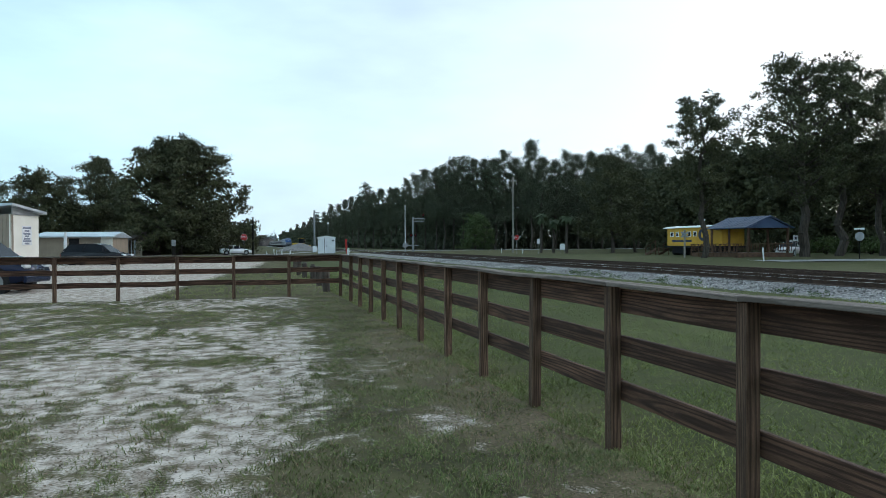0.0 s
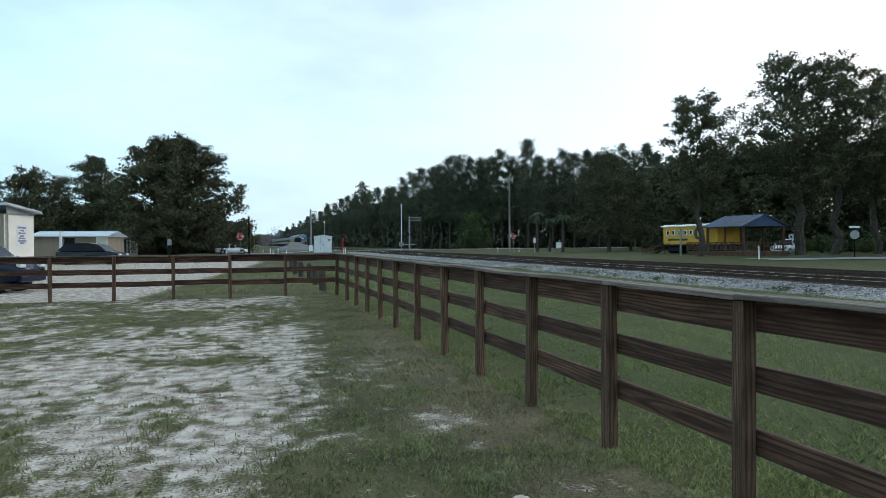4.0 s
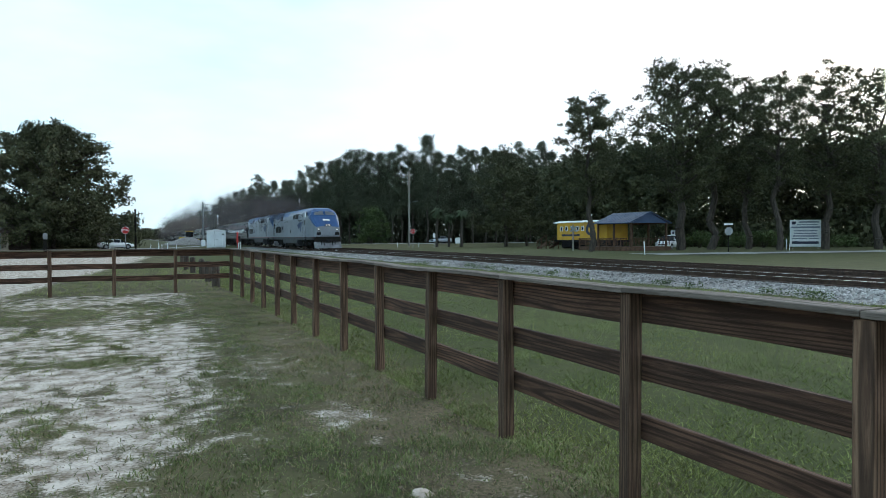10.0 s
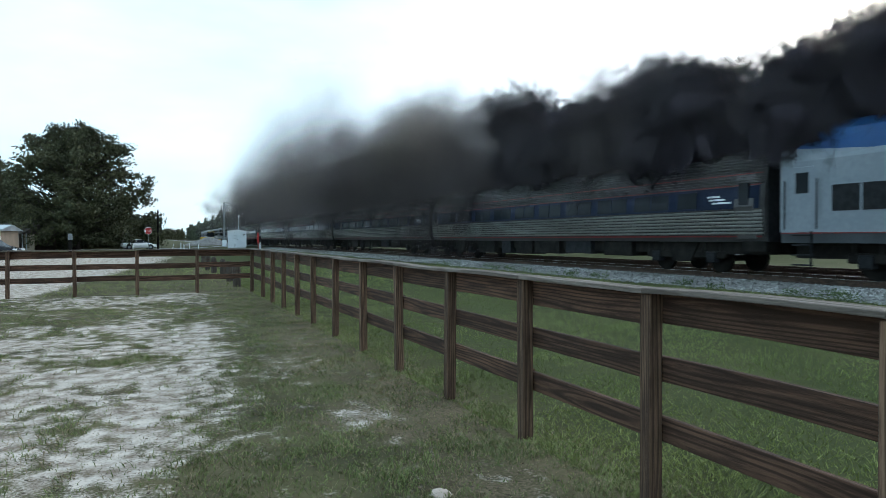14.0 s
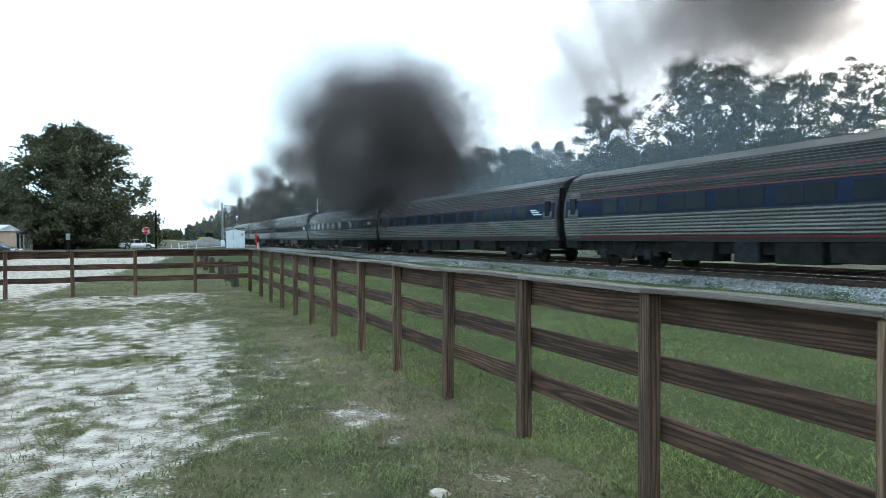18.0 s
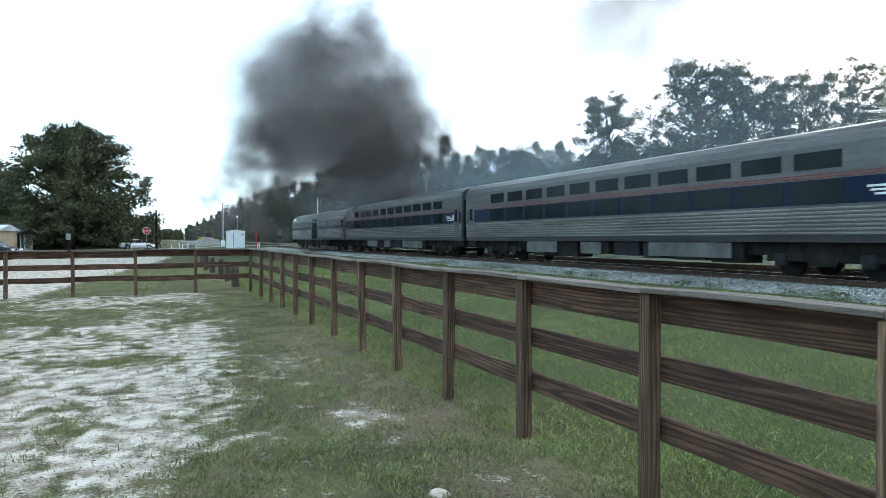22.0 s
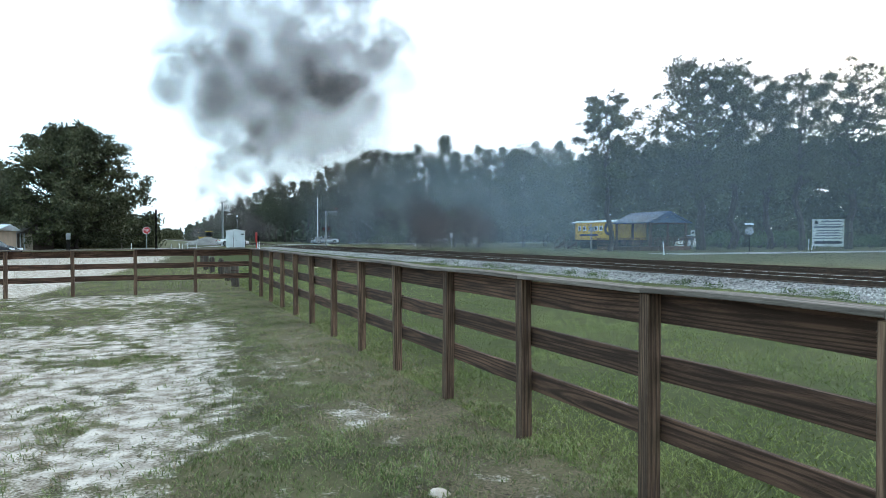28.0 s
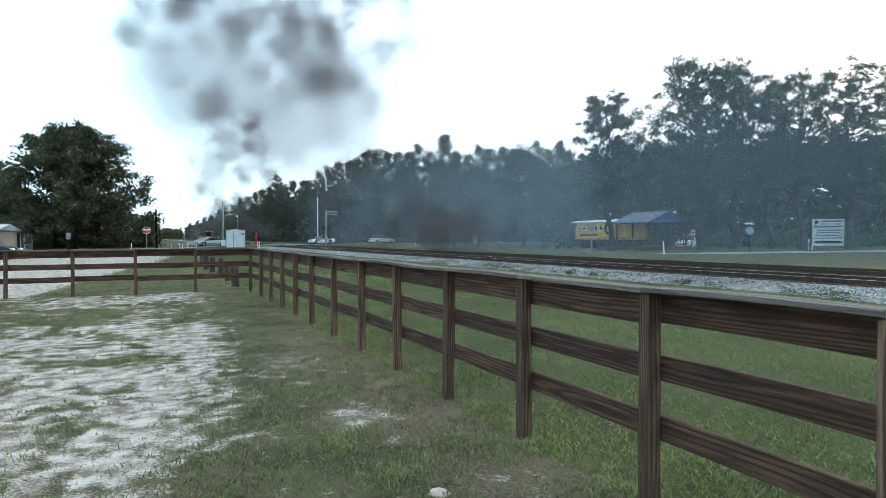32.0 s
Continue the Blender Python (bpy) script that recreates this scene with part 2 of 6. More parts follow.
def box(bm, x0, x1, y0, y1, z0, z1, bevel=0.0):
    made = bmesh.ops.create_cube(bm, size=1, matrix=Matrix.Translation(((x0 + x1) / 2, (y0 + y1) / 2, (z0 + z1) / 2)) @ Matrix.Diagonal((x1 - x0, y1 - y0, z1 - z0, 1)))
    if bevel:
        edges = list({e for v in made["verts"] for e in v.link_edges})
        bmesh.ops.bevel(bm, geom=edges, offset=bevel, segments=1, affect="EDGES")
    return bm


def boxed(*a, bevel=0.0):
    return box(bmesh.new(), *a, bevel=bevel)


def rod(bm, a, b, r0, r1=None, sides=10):
    a, b = Vector(a), Vector(b)
    m = Matrix.Translation((a + b) / 2) @ (b - a).to_track_quat("Z", "Y").to_matrix().to_4x4()
    bmesh.ops.create_cone(bm, cap_ends=True, segments=sides, radius1=r0, radius2=r0 if r1 is None else r1, depth=(b - a).length, matrix=m)
    return bm


def rodded(*a, **k):
    return rod(bmesh.new(), *a, **k)


def extrude_y(bm, outline, y0, y1):
    """A closed outline of (x, z) drawn out along y."""
    rings = [[bm.verts.new((x, y, z)) for x, z in outline] for y in (y0, y1)]
    n = len(outline)
    for i in range(n):
        bm.faces.new((rings[0][i], rings[0][(i + 1) % n], rings[1][(i + 1) % n], rings[1][i]))
    bm.faces.new(rings[0][::-1])
    bm.faces.new(rings[1])
    bmesh.ops.recalc_face_normals(bm, faces=bm.faces)
    return bm


def extrude_x(bm, outline, x0, x1):
    """A closed outline of (y, z) drawn out along x."""
    rings = [[bm.verts.new((x, y, z)) for y, z in outline] for x in (x0, x1)]
    n = len(outline)
    for i in range(n):
        bm.faces.new((rings[0][i], rings[0][(i + 1) % n], rings[1][(i + 1) % n], rings[1][i]))
    bm.faces.new(rings[0][::-1])
    bm.faces.new(rings[1])
    bmesh.ops.recalc_face_normals(bm, faces=bm.faces)
    return bm


def share(name, ob, m, parent=None):
    """Another object on the same mesh."""
    o = new(name, ob.data)
    o.matrix_basis = m
    if parent:
        o.parent = parent
    return o


# ---- ground ----
ROAD_A, ROAD_B = Vector((-60, 99.1)), Vector((340, 190.1))
TRACK_X, TRACK2_X, RAIL_Z = 17.75, 22.05, 0.40


def road_gap(x, y):
    d = (ROAD_B - ROAD_A).normalized()
    return abs((x - ROAD_A.x) * d.y - (y - ROAD_A.y) * d.x)


def ramp(v, a, b):
    t = min(1, max(0, (v - a) / (b - a)))
    return t * t * (3 - 2 * t)


def ground_z(x, y):
    z = 0.12 * ramp(x, 6, 14.2) - 0.1 * ramp(x, 26, 34)
    bank = 0.40 * ramp(x, 2, 14) * (1 - 0.15 * ramp(x, 30, 70))
    z = max(z, bank * (1 - ramp(road_gap(x, y), 4, 14)))
    if abs(x) < 40 and y < 60:
        z += 0.02 * noise.noise((x * 0.6, y * 0.6, 0.0))
    return z


def sandiness(x, y):
    """1 on bare sand, 0 in grass."""
    n = noise.noise((x * 0.32, y * 0.22, 3.0)) + 0.75 * noise.noise((x * 1.1, y * 0.8, 7.0)) + 0.45 * noise.noise((x * 3.1, y * 2.6, 1.0))
    if y > 20.9 and x < 12:        # pale lot behind the far fence, lawn beside the railway
        lot = (1 - ramp(x, -4.2 + (y - 22) * 0.10, -2.2 + (y - 22) * 0.12)) * (1 - ramp(y, 60, 68) * (1 if x > -40 else 0))
        return min(1, max(0, lot * (0.62 + 0.5 * ramp(x, -14, -8)) + 0.2 * n))
    if x > 3.2:
        return max(0, 0.05 + 0.05 * n)
    rim = 0.4 + 0.33 * (y - 6.3) if y < 6.3 else 0.4 + 0.85 * ramp(y, 5.0, 14)
    edge = 1 - ramp(x + 0.55 * n, rim - 0.55, rim + 0.7)
    weedy = ramp(-x, 1.3, 3.4) * (0.55 + 0.45 * ramp(y, 4, 8)) + 0.5 * ramp(y, 9.5, 13) * (1 - ramp(y, 16, 18.5)) * ramp(-x, -0.6, 0.6)
    base = 0.56 * edge * (1 - 0.5 * min(1, weedy)) + 0.13 * (1 - ramp(x, 2.2, 3.1))
    base *= 1.22 - 0.22 * ramp(y, 4.5, 7) - 0.2 * ramp(y, 8, 11)
    base += 0.3 * math.exp(-((x - 1.72) / 0.34) ** 2 - ((y - 5.8) / 0.45) ** 2)
    fine = noise.noise((x * 6.0, y * 5.0, 11.0)) + 0.7 * noise.noise((x * 2.2, y * 1.4, 17.0))
    return min(1, max(0, base + (0.62 * n + 0.46 * fine) * (0.45 + 0.55 * edge) * (1 - 0.8 * ramp(x, 2.2, 3.1))))


def litter(x, y):
    """Dry grass and earth trodden along the fence, and worn spots in the yard."""
    if not (-14 < x < 14 and 0 < y < 46):
        return 0.0
    n = noise.noise((x * 1.3, y * 0.8, 21.0)) + 0.6 * noise.noise((x * 4.2, y * 3.1, 23.0))
    by = ramp(x + 0.25 * n, 1.0, 2.3) * (1 - ramp(x + 0.2 * n, 2.45, 3.3)) * (1 - 0.6 * ramp(y, 9, 16))
    return min(1, max(0, 0.55 * by + (0.5 * n + 0.04) * (1 - 0.6 * ramp(x, 2.4, 3.4))))


def lines(*spans):
    out = []
    for a, b, step in spans:
        k = max(1, round((b - a) / step))
        out += [a + (b - a) * i / k for i in range(k)]
    return out + [spans[-1][1]]


def ground_material():
    m = mat("lawn_and_sand", (0.112, 0.102, 0.05), (0.058, 0.053, 0.028), rough=0.95, scale=0.9, fine=30, bump=0.35, spec=0.1)
    nt = m.node_tree
    n, l = nt.nodes.new, nt.links.new
    bs = nt.nodes["Principled BSDF"]
    grass = bs.inputs["Base Color"].links[0].from_socket
    co = n("ShaderNodeTexCoord")
    # deep green mown grass beyond the fence
    lu, green, blot, lush = n("ShaderNodeAttribute"), n("ShaderNodeMix"), n("ShaderNodeTexNoise"), n("ShaderNodeMix")
    lu.attribute_name = "lush"
    green.data_type = lush.data_type = "RGBA"
    green.inputs["A"].default_value, green.inputs["B"].default_value = (0.03, 0.036, 0.014, 1), (0.088, 0.1, 0.036, 1)
    blot.inputs["Scale"].default_value, blot.inputs["Detail"].default_value = 11.0, 6
    l(co.outputs["Object"], blot.inputs[0]); l(blot.outputs[0], green.inputs["Factor"])
    l(lu.outputs["Fac"], lush.inputs["Factor"]); l(grass, lush.inputs["A"]); l(green.outputs["Result"], lush.inputs["B"])
    grass = lush.outputs["Result"]
    at = n("ShaderNodeAttribute"); at.attribute_name = "bare"
    one, two = n("ShaderNodeTexNoise"), n("ShaderNodeTexNoise")
    one.inputs["Scale"].default_value, one.inputs["Detail"].default_value = 5.0, 8
    two.inputs["Scale"].default_value, two.inputs["Detail"].default_value = 38.0, 4
    l(co.outputs["Object"], one.inputs[0]); l(co.outputs["Object"], two.inputs[0])
    sand = n("ShaderNodeMix"); sand.data_type = "RGBA"
    sand.inputs["A"].default_value, sand.inputs["B"].default_value = (0.215, 0.17, 0.132, 1), (0.6, 0.525, 0.46, 1)
    r1 = n("ShaderNodeMapRange"); r1.inputs[1].default_value, r1.inputs[2].default_value = 0.58, 0.9
    both = n("ShaderNodeMath"); both.operation = "MULTIPLY_ADD"; both.inputs[1].default_value = 0.45
    l(two.outputs[0], both.inputs[0]); l(one.outputs[0], both.inputs[2]); l(both.outputs[0], r1.inputs[0]); l(r1.outputs[0], sand.inputs["Factor"])
    a1 = n("ShaderNodeMath"); a1.operation = "MULTIPLY_ADD"; a1.inputs[1].default_value, a1.inputs[2].default_value = 0.9, -0.45
    a2 = n("ShaderNodeMath"); a2.operation = "MULTIPLY_ADD"; a2.inputs[1].default_value, a2.inputs[2].default_value = 0.8, -0.4
    s1, s2 = n("ShaderNodeMath"), n("ShaderNodeMath")
    l(one.outputs[0], a1.inputs[0]); l(two.outputs[0], a2.inputs[0])
    l(at.outputs["Fac"], s1.inputs[0]); l(a1.outputs[0], s1.inputs[1]); l(s1.outputs[0], s2.inputs[0]); l(a2.outputs[0], s2.inputs[1])
    r2 = n("ShaderNodeMapRange"); r2.inputs[1].default_value, r2.inputs[2].default_value = 0.3, 0.62
    l(s2.outputs[0], r2.inputs[0])
    # dry litter and bare earth along the fence
    li, soil, sm = n("ShaderNodeAttribute"), n("ShaderNodeMix"), n("ShaderNodeMath")
    li.attribute_name = "litter"
    soil.data_type = "RGBA"
    soil.inputs["B"].default_value = (0.22, 0.16, 0.11, 1)
    sm.operation = "MULTIPLY"
    r3 = n("ShaderNodeMapRange"); r3.inputs[1].default_value, r3.inputs[2].default_value = 0.35, 0.6
    l(two.outputs[0], r3.inputs[0]); l(li.outputs["Fac"], sm.inputs[0]); l(r3.outputs[0], sm.inputs[1])
    l(sm.outputs[0], soil.inputs["Factor"]); l(grass, soil.inputs["A"])
    grass = soil.outputs["Result"]
    mx = n("ShaderNodeMix"); mx.data_type = "RGBA"
    l(r2.outputs[0], mx.inputs["Factor"]); l(grass, mx.inputs["A"]); l(sand.outputs["Result"], mx.inputs["B"])
    l(mx.outputs["Result"], bs.inputs["Base Color"])
    return m


def build_ground():
    xs = lines((-4000, -400, 900), (-400, -60, 40), (-60, -14, 4), (-14, -5, 0.3), (-5, 3, 0.12), (3, 16, 0.5), (16, 60, 2), (60, 200, 10), (200, 400, 50), (400, 4000, 900))
    ys = lines((-600, -40, 140), (-40, 0, 5), (0, 12, 0.12), (12, 23, 0.2), (23, 60, 1), (60, 160, 2.5), (160, 400, 30), (400, 4600, 600))
    verts = [(x, y, ground_z(x, y)) for y in ys for x in xs]
    w = len(xs)
    faces = [(j * w + i, j * w + i + 1, (j + 1) * w + i + 1, (j + 1) * w + i) for j in range(len(ys) - 1) for i in range(w - 1)]
    ob = raw("ground", verts, faces, ground_material(), smooth=True)
    bare = ob.data.attributes.new("bare", "FLOAT", "POINT")
    bare.data.foreach_set("value", [sandiness(x, y) for x, y, z in verts])
    lit = ob.data.attributes.new("litter", "FLOAT", "POINT")
    lit.data.foreach_set("value", [litter(x, y) for x, y, z in verts])
    rich = ob.data.attributes.new("lush", "FLOAT", "POINT")
    rich.data.foreach_set("value", [ramp(x, 2.5, 3.2) * (1 - 0.35 * ramp(x, 20, 30)) if y < 90 else 0.3 for x, y, z in verts])
    tagged(ob, "patchy lawn with bare pale sand", "ground", kind="structure")


build_ground()


def strip(name, pts, width, material, label, category, lift=0.03):
    """A road along points (x, y)."""
    verts, faces = [], []
    for i, p in enumerate(pts):
        a, b = Vector(pts[max(0, i - 1)]), Vector(pts[min(len(pts) - 1, i + 1)])
        side = (b - a).normalized()
        side = Vector((side.y, -side.x)) * width / 2
        for s in (-1, -0.5, 0, 0.5, 1):
            q = Vector(p) + side * s
            verts.append((q.x, q.y, ground_z(q.x, q.y) + lift))
    for i in range(len(pts) - 1):
        for k in range(4):
            faces.append((i * 5 + k, i * 5 + k + 1, i * 5 + k + 6, i * 5 + k + 5))
    return tagged(raw(name, verts, faces, material, smooth=True), label, category, kind="structure")


strip("road", [tuple(ROAD_A.lerp(ROAD_B, i / 120)) for i in range(121)], 7.0, ASPHALT, "grey asphalt road over the level crossing", "road")
strip("side_road", [(40 + i * 4, 46 - 0.35 * i * 1.2) for i in range(22)], 5.0, ASPHALT, "pale asphalt side road beside the railway", "road", lift=0.05)

# ---- railway ----


def build_track(name, cx, y0, y1, tie_parts):
    track = thing(name, "ballasted railway track with rusty rails and dark timber ties", "railway track")
    tagged(track, kind="structure")
    for side in (-0.7525, 0.7525):
        x = cx + side
        web = [(x - 0.075, RAIL_Z - 0.17), (x + 0.075, RAIL_Z - 0.17), (x + 0.075, RAIL_Z - 0.155), (x + 0.012, RAIL_Z - 0.13), (x + 0.012, RAIL_Z - 0.045),
               (x + 0.036, RAIL_Z - 0.035), (x + 0.036, RAIL_Z - 0.004), (x - 0.036, RAIL_Z - 0.004), (x - 0.036, RAIL_Z - 0.035), (x - 0.012, RAIL_Z - 0.045), (x - 0.012, RAIL_Z - 0.13), (x - 0.075, RAIL_Z - 0.155)]
        rail = part("rail", extrude_y(bmesh.new(), web, y0, y1), RAIL, track, "rusty steel rail")
        part("rail_head", boxed(x - 0.034, x + 0.034, y0, y1, RAIL_Z - 0.004, RAIL_Z), RAIL_TOP if tie_parts else RAIL, rail, "polished running surface")
    first = None
    y, k = -14.0, 0
    while y < 118:
        m = pose(cx + random.uniform(-0.04, 0.04), y, 0, 0, 0, random.uniform(-1, 1))
        if first is None:
            first = part("tie", boxed(-1.3, 1.3, -0.115, 0.115, 0.05, RAIL_Z - 0.165, bevel=0.008), TIE, track)
            first.matrix_basis = m
        else:
            share("tie", first, m, track)
        y += 0.53 if tie_parts else 1.06
    return track


def build_ballast():
    prof = [(13.9, 0.02), (14.3, 0.13), (15.9, 0.235), (16.6, 0.245), (17.2, 0.2), (18.3, 0.2), (19.3, 0.22), (20.6, 0.2), (21.4, 0.2), (22.8, 0.2), (23.6, 0.22), (25.6, 0.02)]
    ys = lines((-600, -20, 60), (-20, 60, 0.5), (60, 160, 4), (160, 3000, 200))
    verts, faces = [], []
    for y in ys:
        for i, (x, z) in enumerate(prof):
            wob = 0.18 * noise.noise((y * 0.5, i, 0)) if i in (0, 1) else 0
            verts.append((x + wob, y, z + (0.02 * noise.noise((x * 2, y * 1.3, 5)) if 0 < i < 11 else 0)))
    w = len(prof)
    for j in range(len(ys) - 1):
        for i in range(w - 1):
            faces.append((j * w + i, j * w + i + 1, (j + 1) * w + i + 1, (j + 1) * w + i))
    ob = raw("ballast_bed", verts, faces, GRAVEL, smooth=True)
    ob.data.materials.append(DIRT)
    for p in ob.data.polygons:
        if 3 <= p.index % (w - 1) <= 9:
            p.material_index = 1
    tagged(ob, "pale grey crushed-stone ballast bed", "ballast", kind="structure")


build_track("railway_track", TRACK_X, -300, 2500, True)
build_track("railway_track_far", TRACK2_X, -300, 2500, False).name = "railway_track"
build_ballast()


def build_stones():
    rng = random.Random(5)
    verts, faces = [], []
    while len(faces) < 8 * 12000:
        y = -4 + 75 * rng.random() ** 1.7
        x = rng.uniform(14.0, 16.55)
        if rng.random() > (0.35 if x < 14.4 else 1):
            continue
        z = 0.1 + 0.125 * min(1, max(0, (x - 14.2) / 1.6))
        r = rng.uniform(0.03, 0.07)
        b = len(verts)
        q = Euler((rng.random() * 6, rng.random() * 6, rng.random() * 6)).to_matrix()
        for v in ((1, 0, 0), (-1, 0, 0), (0, 1, 0), (0, -1, 0), (0, 0, 1), (0, 0, -1)):
            p = q @ (Vector(v) * r * rng.uniform(0.6, 1.15))
            verts.append((x + p.x, y + p.y, z + p.z + 0.01))
        for f in ((0, 2, 4), (2, 1, 4), (1, 3, 4), (3, 0, 4), (2, 0, 5), (1, 2, 5), (3, 1, 5), (0, 3, 5)):
            faces.append((b + f[0], b + f[1], b + f[2]))
    m = leaf_mat("loose_stones", (0.36, 0.345, 0.335), (0.2, 0.19, 0.185), 0.35)
    tagged(raw("ballast_stones", verts, faces, m), "loose pale ballast stones along the shoulder", "gravel", kind="stuff")


build_stones()

# ---- fence ----
POSTS_Y = (-1.25, 0.24, 1.68, 3.10, 4.54, 6.02, 7.52, 9.0, 10.58, 12.22, 13.72, 15.32, 16.87, 18.52)
POSTS_X = (1.05, -0.52, -2.06, -3.61, -5.2, -6.75, -8.3, -9.85, -11.4)
CORNER = (2.58, 20.72)


def wavy_board(length, w, h, seed):
    """A board along y, with slightly bowed and worn edges."""
    bm = bmesh.new()
    rng = random.Random(seed)
    k = 6
    rows = []
    bow, twist = rng.uniform(-0.008, 0.008), rng.uniform(-0.006, 0.006)
    for i in range(k + 1):
        t = i / k
        dz = bow * math.sin(math.pi * t) + twist * (t - 0.5)
        e = 0.004
        rows.append([bm.verts.new((x, t * length, z + dz)) for x, z in ((0, e), (e, 0), (w - e, 0), (w, e), (w, h - e), (w - e, h), (e, h), (0, h - e))])
    for a, b in zip(rows, rows[1:]):
        for i in range(8):
            bm.faces.new((a[i], a[(i + 1) % 8], b[(i + 1) % 8], b[i]))
    bm.faces.new(rows[0][::-1]); bm.faces.new(rows[-1])
    bmesh.ops.recalc_face_normals(bm, faces=bm.faces)
    return bm


def build_fence():
    fence = thing("fence", "dark weathered timber post-and-rail fence with a flat grey cap", "fence")
    rng = random.Random(2)
    post = None

    def set_post(x, y):
        nonlocal post
        m = pose(x, y, 0, rng.uniform(-0.6, 0.6), rng.uniform(-0.6, 0.6), rng.uniform(-3, 3))
        if post is None:
            post = part("post", boxed(0, 0.092, 0, 0.092, -0.3, 1.235, bevel=0.005), WOOD_UP, fence)
            post.matrix_basis = m
        else:
            share("post", post, m, fence)
    for y in POSTS_Y:
        set_post(CORNER[0], y)
    set_post(*CORNER)
    for x in POSTS_X:
        set_post(x, CORNER[1])
    ends = list(POSTS_Y) + [CORNER[1]]
    for i, (a, b) in enumerate(zip(ends, ends[1:])):
        for z, h in ((1.052, 0.18), (0.727, 0.147), (0.387, 0.145)):
            r = part("rail", wavy_board(b - a - 0.004, 0.036, h, i * 7 + int(z * 9)), WOOD, fence)
            r.matrix_basis = pose(CORNER[0] + 0.093 + rng.uniform(0, 0.004), a + 0.046, z + rng.uniform(-0.012, 0.012))
        c = part("cap", wavy_board(b - a - 0.005, 0.15, 0.03, i + 50), WOOD_CAP, fence, "weathered grey cap board")
        c.matrix_basis = pose(CORNER[0] - 0.022 + rng.uniform(-0.006, 0.006), a + 0.046, 1.237 + rng.uniform(0, 0.006), 0, 0, rng.uniform(-0.2, 0.2))
    ends = [CORNER[0]] + list(POSTS_X)
    for i, (a, b) in enumerate(zip(ends, ends[1:])):
        for z, h in ((1.052, 0.18), (0.727, 0.147), (0.387, 0.145)):
            r = part("rail", wavy_board(a - b - 0.004, 0.036, h, i * 7 + int(z * 9) + 200), WOOD, fence)
            r.matrix_basis = Matrix.Translation((a + 0.046, CORNER[1] + 0.093 + 0.036, z + rng.uniform(-0.012, 0.012))) @ pose(0, 0, 0, 0, 0, 90)
        c = part("cap", wavy_board(a - b - 0.005, 0.15, 0.03, i + 250), WOOD_CAP, fence, "weathered grey cap board")
        c.matrix_basis = pose(a + 0.046, CORNER[1] - 0.022, 1.237 + rng.uniform(0, 0.006), 0, 0, 90)


build_fence()


BOLLARD_WOOD = mat("bollard_wood", (0.1, 0.08, 0.066), (0.05, 0.04, 0.034), scale=4, fine=30, stretch=(6, 6, 0.6), bump=0.5, random_shift=0.2)


def build_bollards():
    first = None
    rng = random.Random(8)
    for i in range(6):
        m = pose(2.45 + rng.uniform(-0.1, 0.1), 22.6 + i * 3.3, 0, rng.uniform(-2, 2), rng.uniform(-2, 2), i * 40)
        if first is None:
            first = thing("bollard", "squat weathered timber bollard with a rounded top", "bollard", "bollards behind the fence", m)
            bm = bmesh.new()
            rod(bm, (0, 0, -0.2), (0, 0, 0.66), 0.125, 0.12, 14)
            rod(bm, (0, 0, 0.66), (0, 0, 0.74), 0.12, 0.07, 14)
            part("post", bm, BOLLARD_WOOD, first)
            part("strap", rodded((0, 0, 0.52), (0, 0, 0.55), 0.128, sides=14), RAIL, first, "rusty iron strap")
        else:
            copy_thing(first, m)


build_bollards()
# ---- trees ----


def leaf_cloud(rng, clumps, count, size):
    """Leaf quads scattered through clumps (x, y, z, radius, flatness)."""
    weights = np.cumsum([c[3] ** 2 for c in clumps])
    pick = np.searchsorted(weights, rng.random(count) * weights[-1])
    c = np.array(clumps)[pick]
    d = rng.normal(size=(count, 3))
    d /= np.linalg.norm(d, axis=1)[:, None]
    r = c[:, 3] * rng.random(count) ** 0.45 * (0.75 + 0.5 * rng.random(count))
    mid = c[:, :3] + d * r[:, None] * np.stack([np.ones(count), np.ones(count), c[:, 4]], 1)
    u = rng.normal(size=(count, 3)); u /= np.linalg.norm(u, axis=1)[:, None]
    v = np.cross(u, rng.normal(size=(count, 3))); v /= np.linalg.norm(v, axis=1)[:, None]
    s = size * (0.55 + 0.9 * rng.random(count))[:, None]
    quad = np.stack([mid - u * s, mid - v * s * 0.55, mid + u * s, mid + v * s * 0.55], 1)
    return quad.reshape(-1, 3), np.arange(count * 4).reshape(-1, 4)


def limb(bm, a, b, r0, r1, rng, kinks=3):
    a, b = Vector(a), Vector(b)
    last, k = a, kinks
    for i in range(1, k + 1):
        q = a.lerp(b, i / k)
        if i < k:
            q += Vector([(rng.random() - 0.5) * (b - a).length * 0.12 for _ in range(3)])
        rod(bm, last, q, r0 + (r1 - r0) * (i - 1) / k, r0 + (r1 - r0) * i / k, 7)
        last = q


ROUND = [(0, 0.92), (0.25, 1.0), (0.5, 0.95), (0.7, 0.8), (0.86, 0.58), (1, 0.25)]
FLAT = [(0, 0.45), (0.25, 0.75), (0.5, 1.0), (0.75, 0.95), (0.9, 0.7), (1, 0.35)]
CONE = [(0, 0.6), (0.2, 1.0), (0.45, 0.85), (0.7, 0.6), (0.88, 0.35), (1, 0.08)]


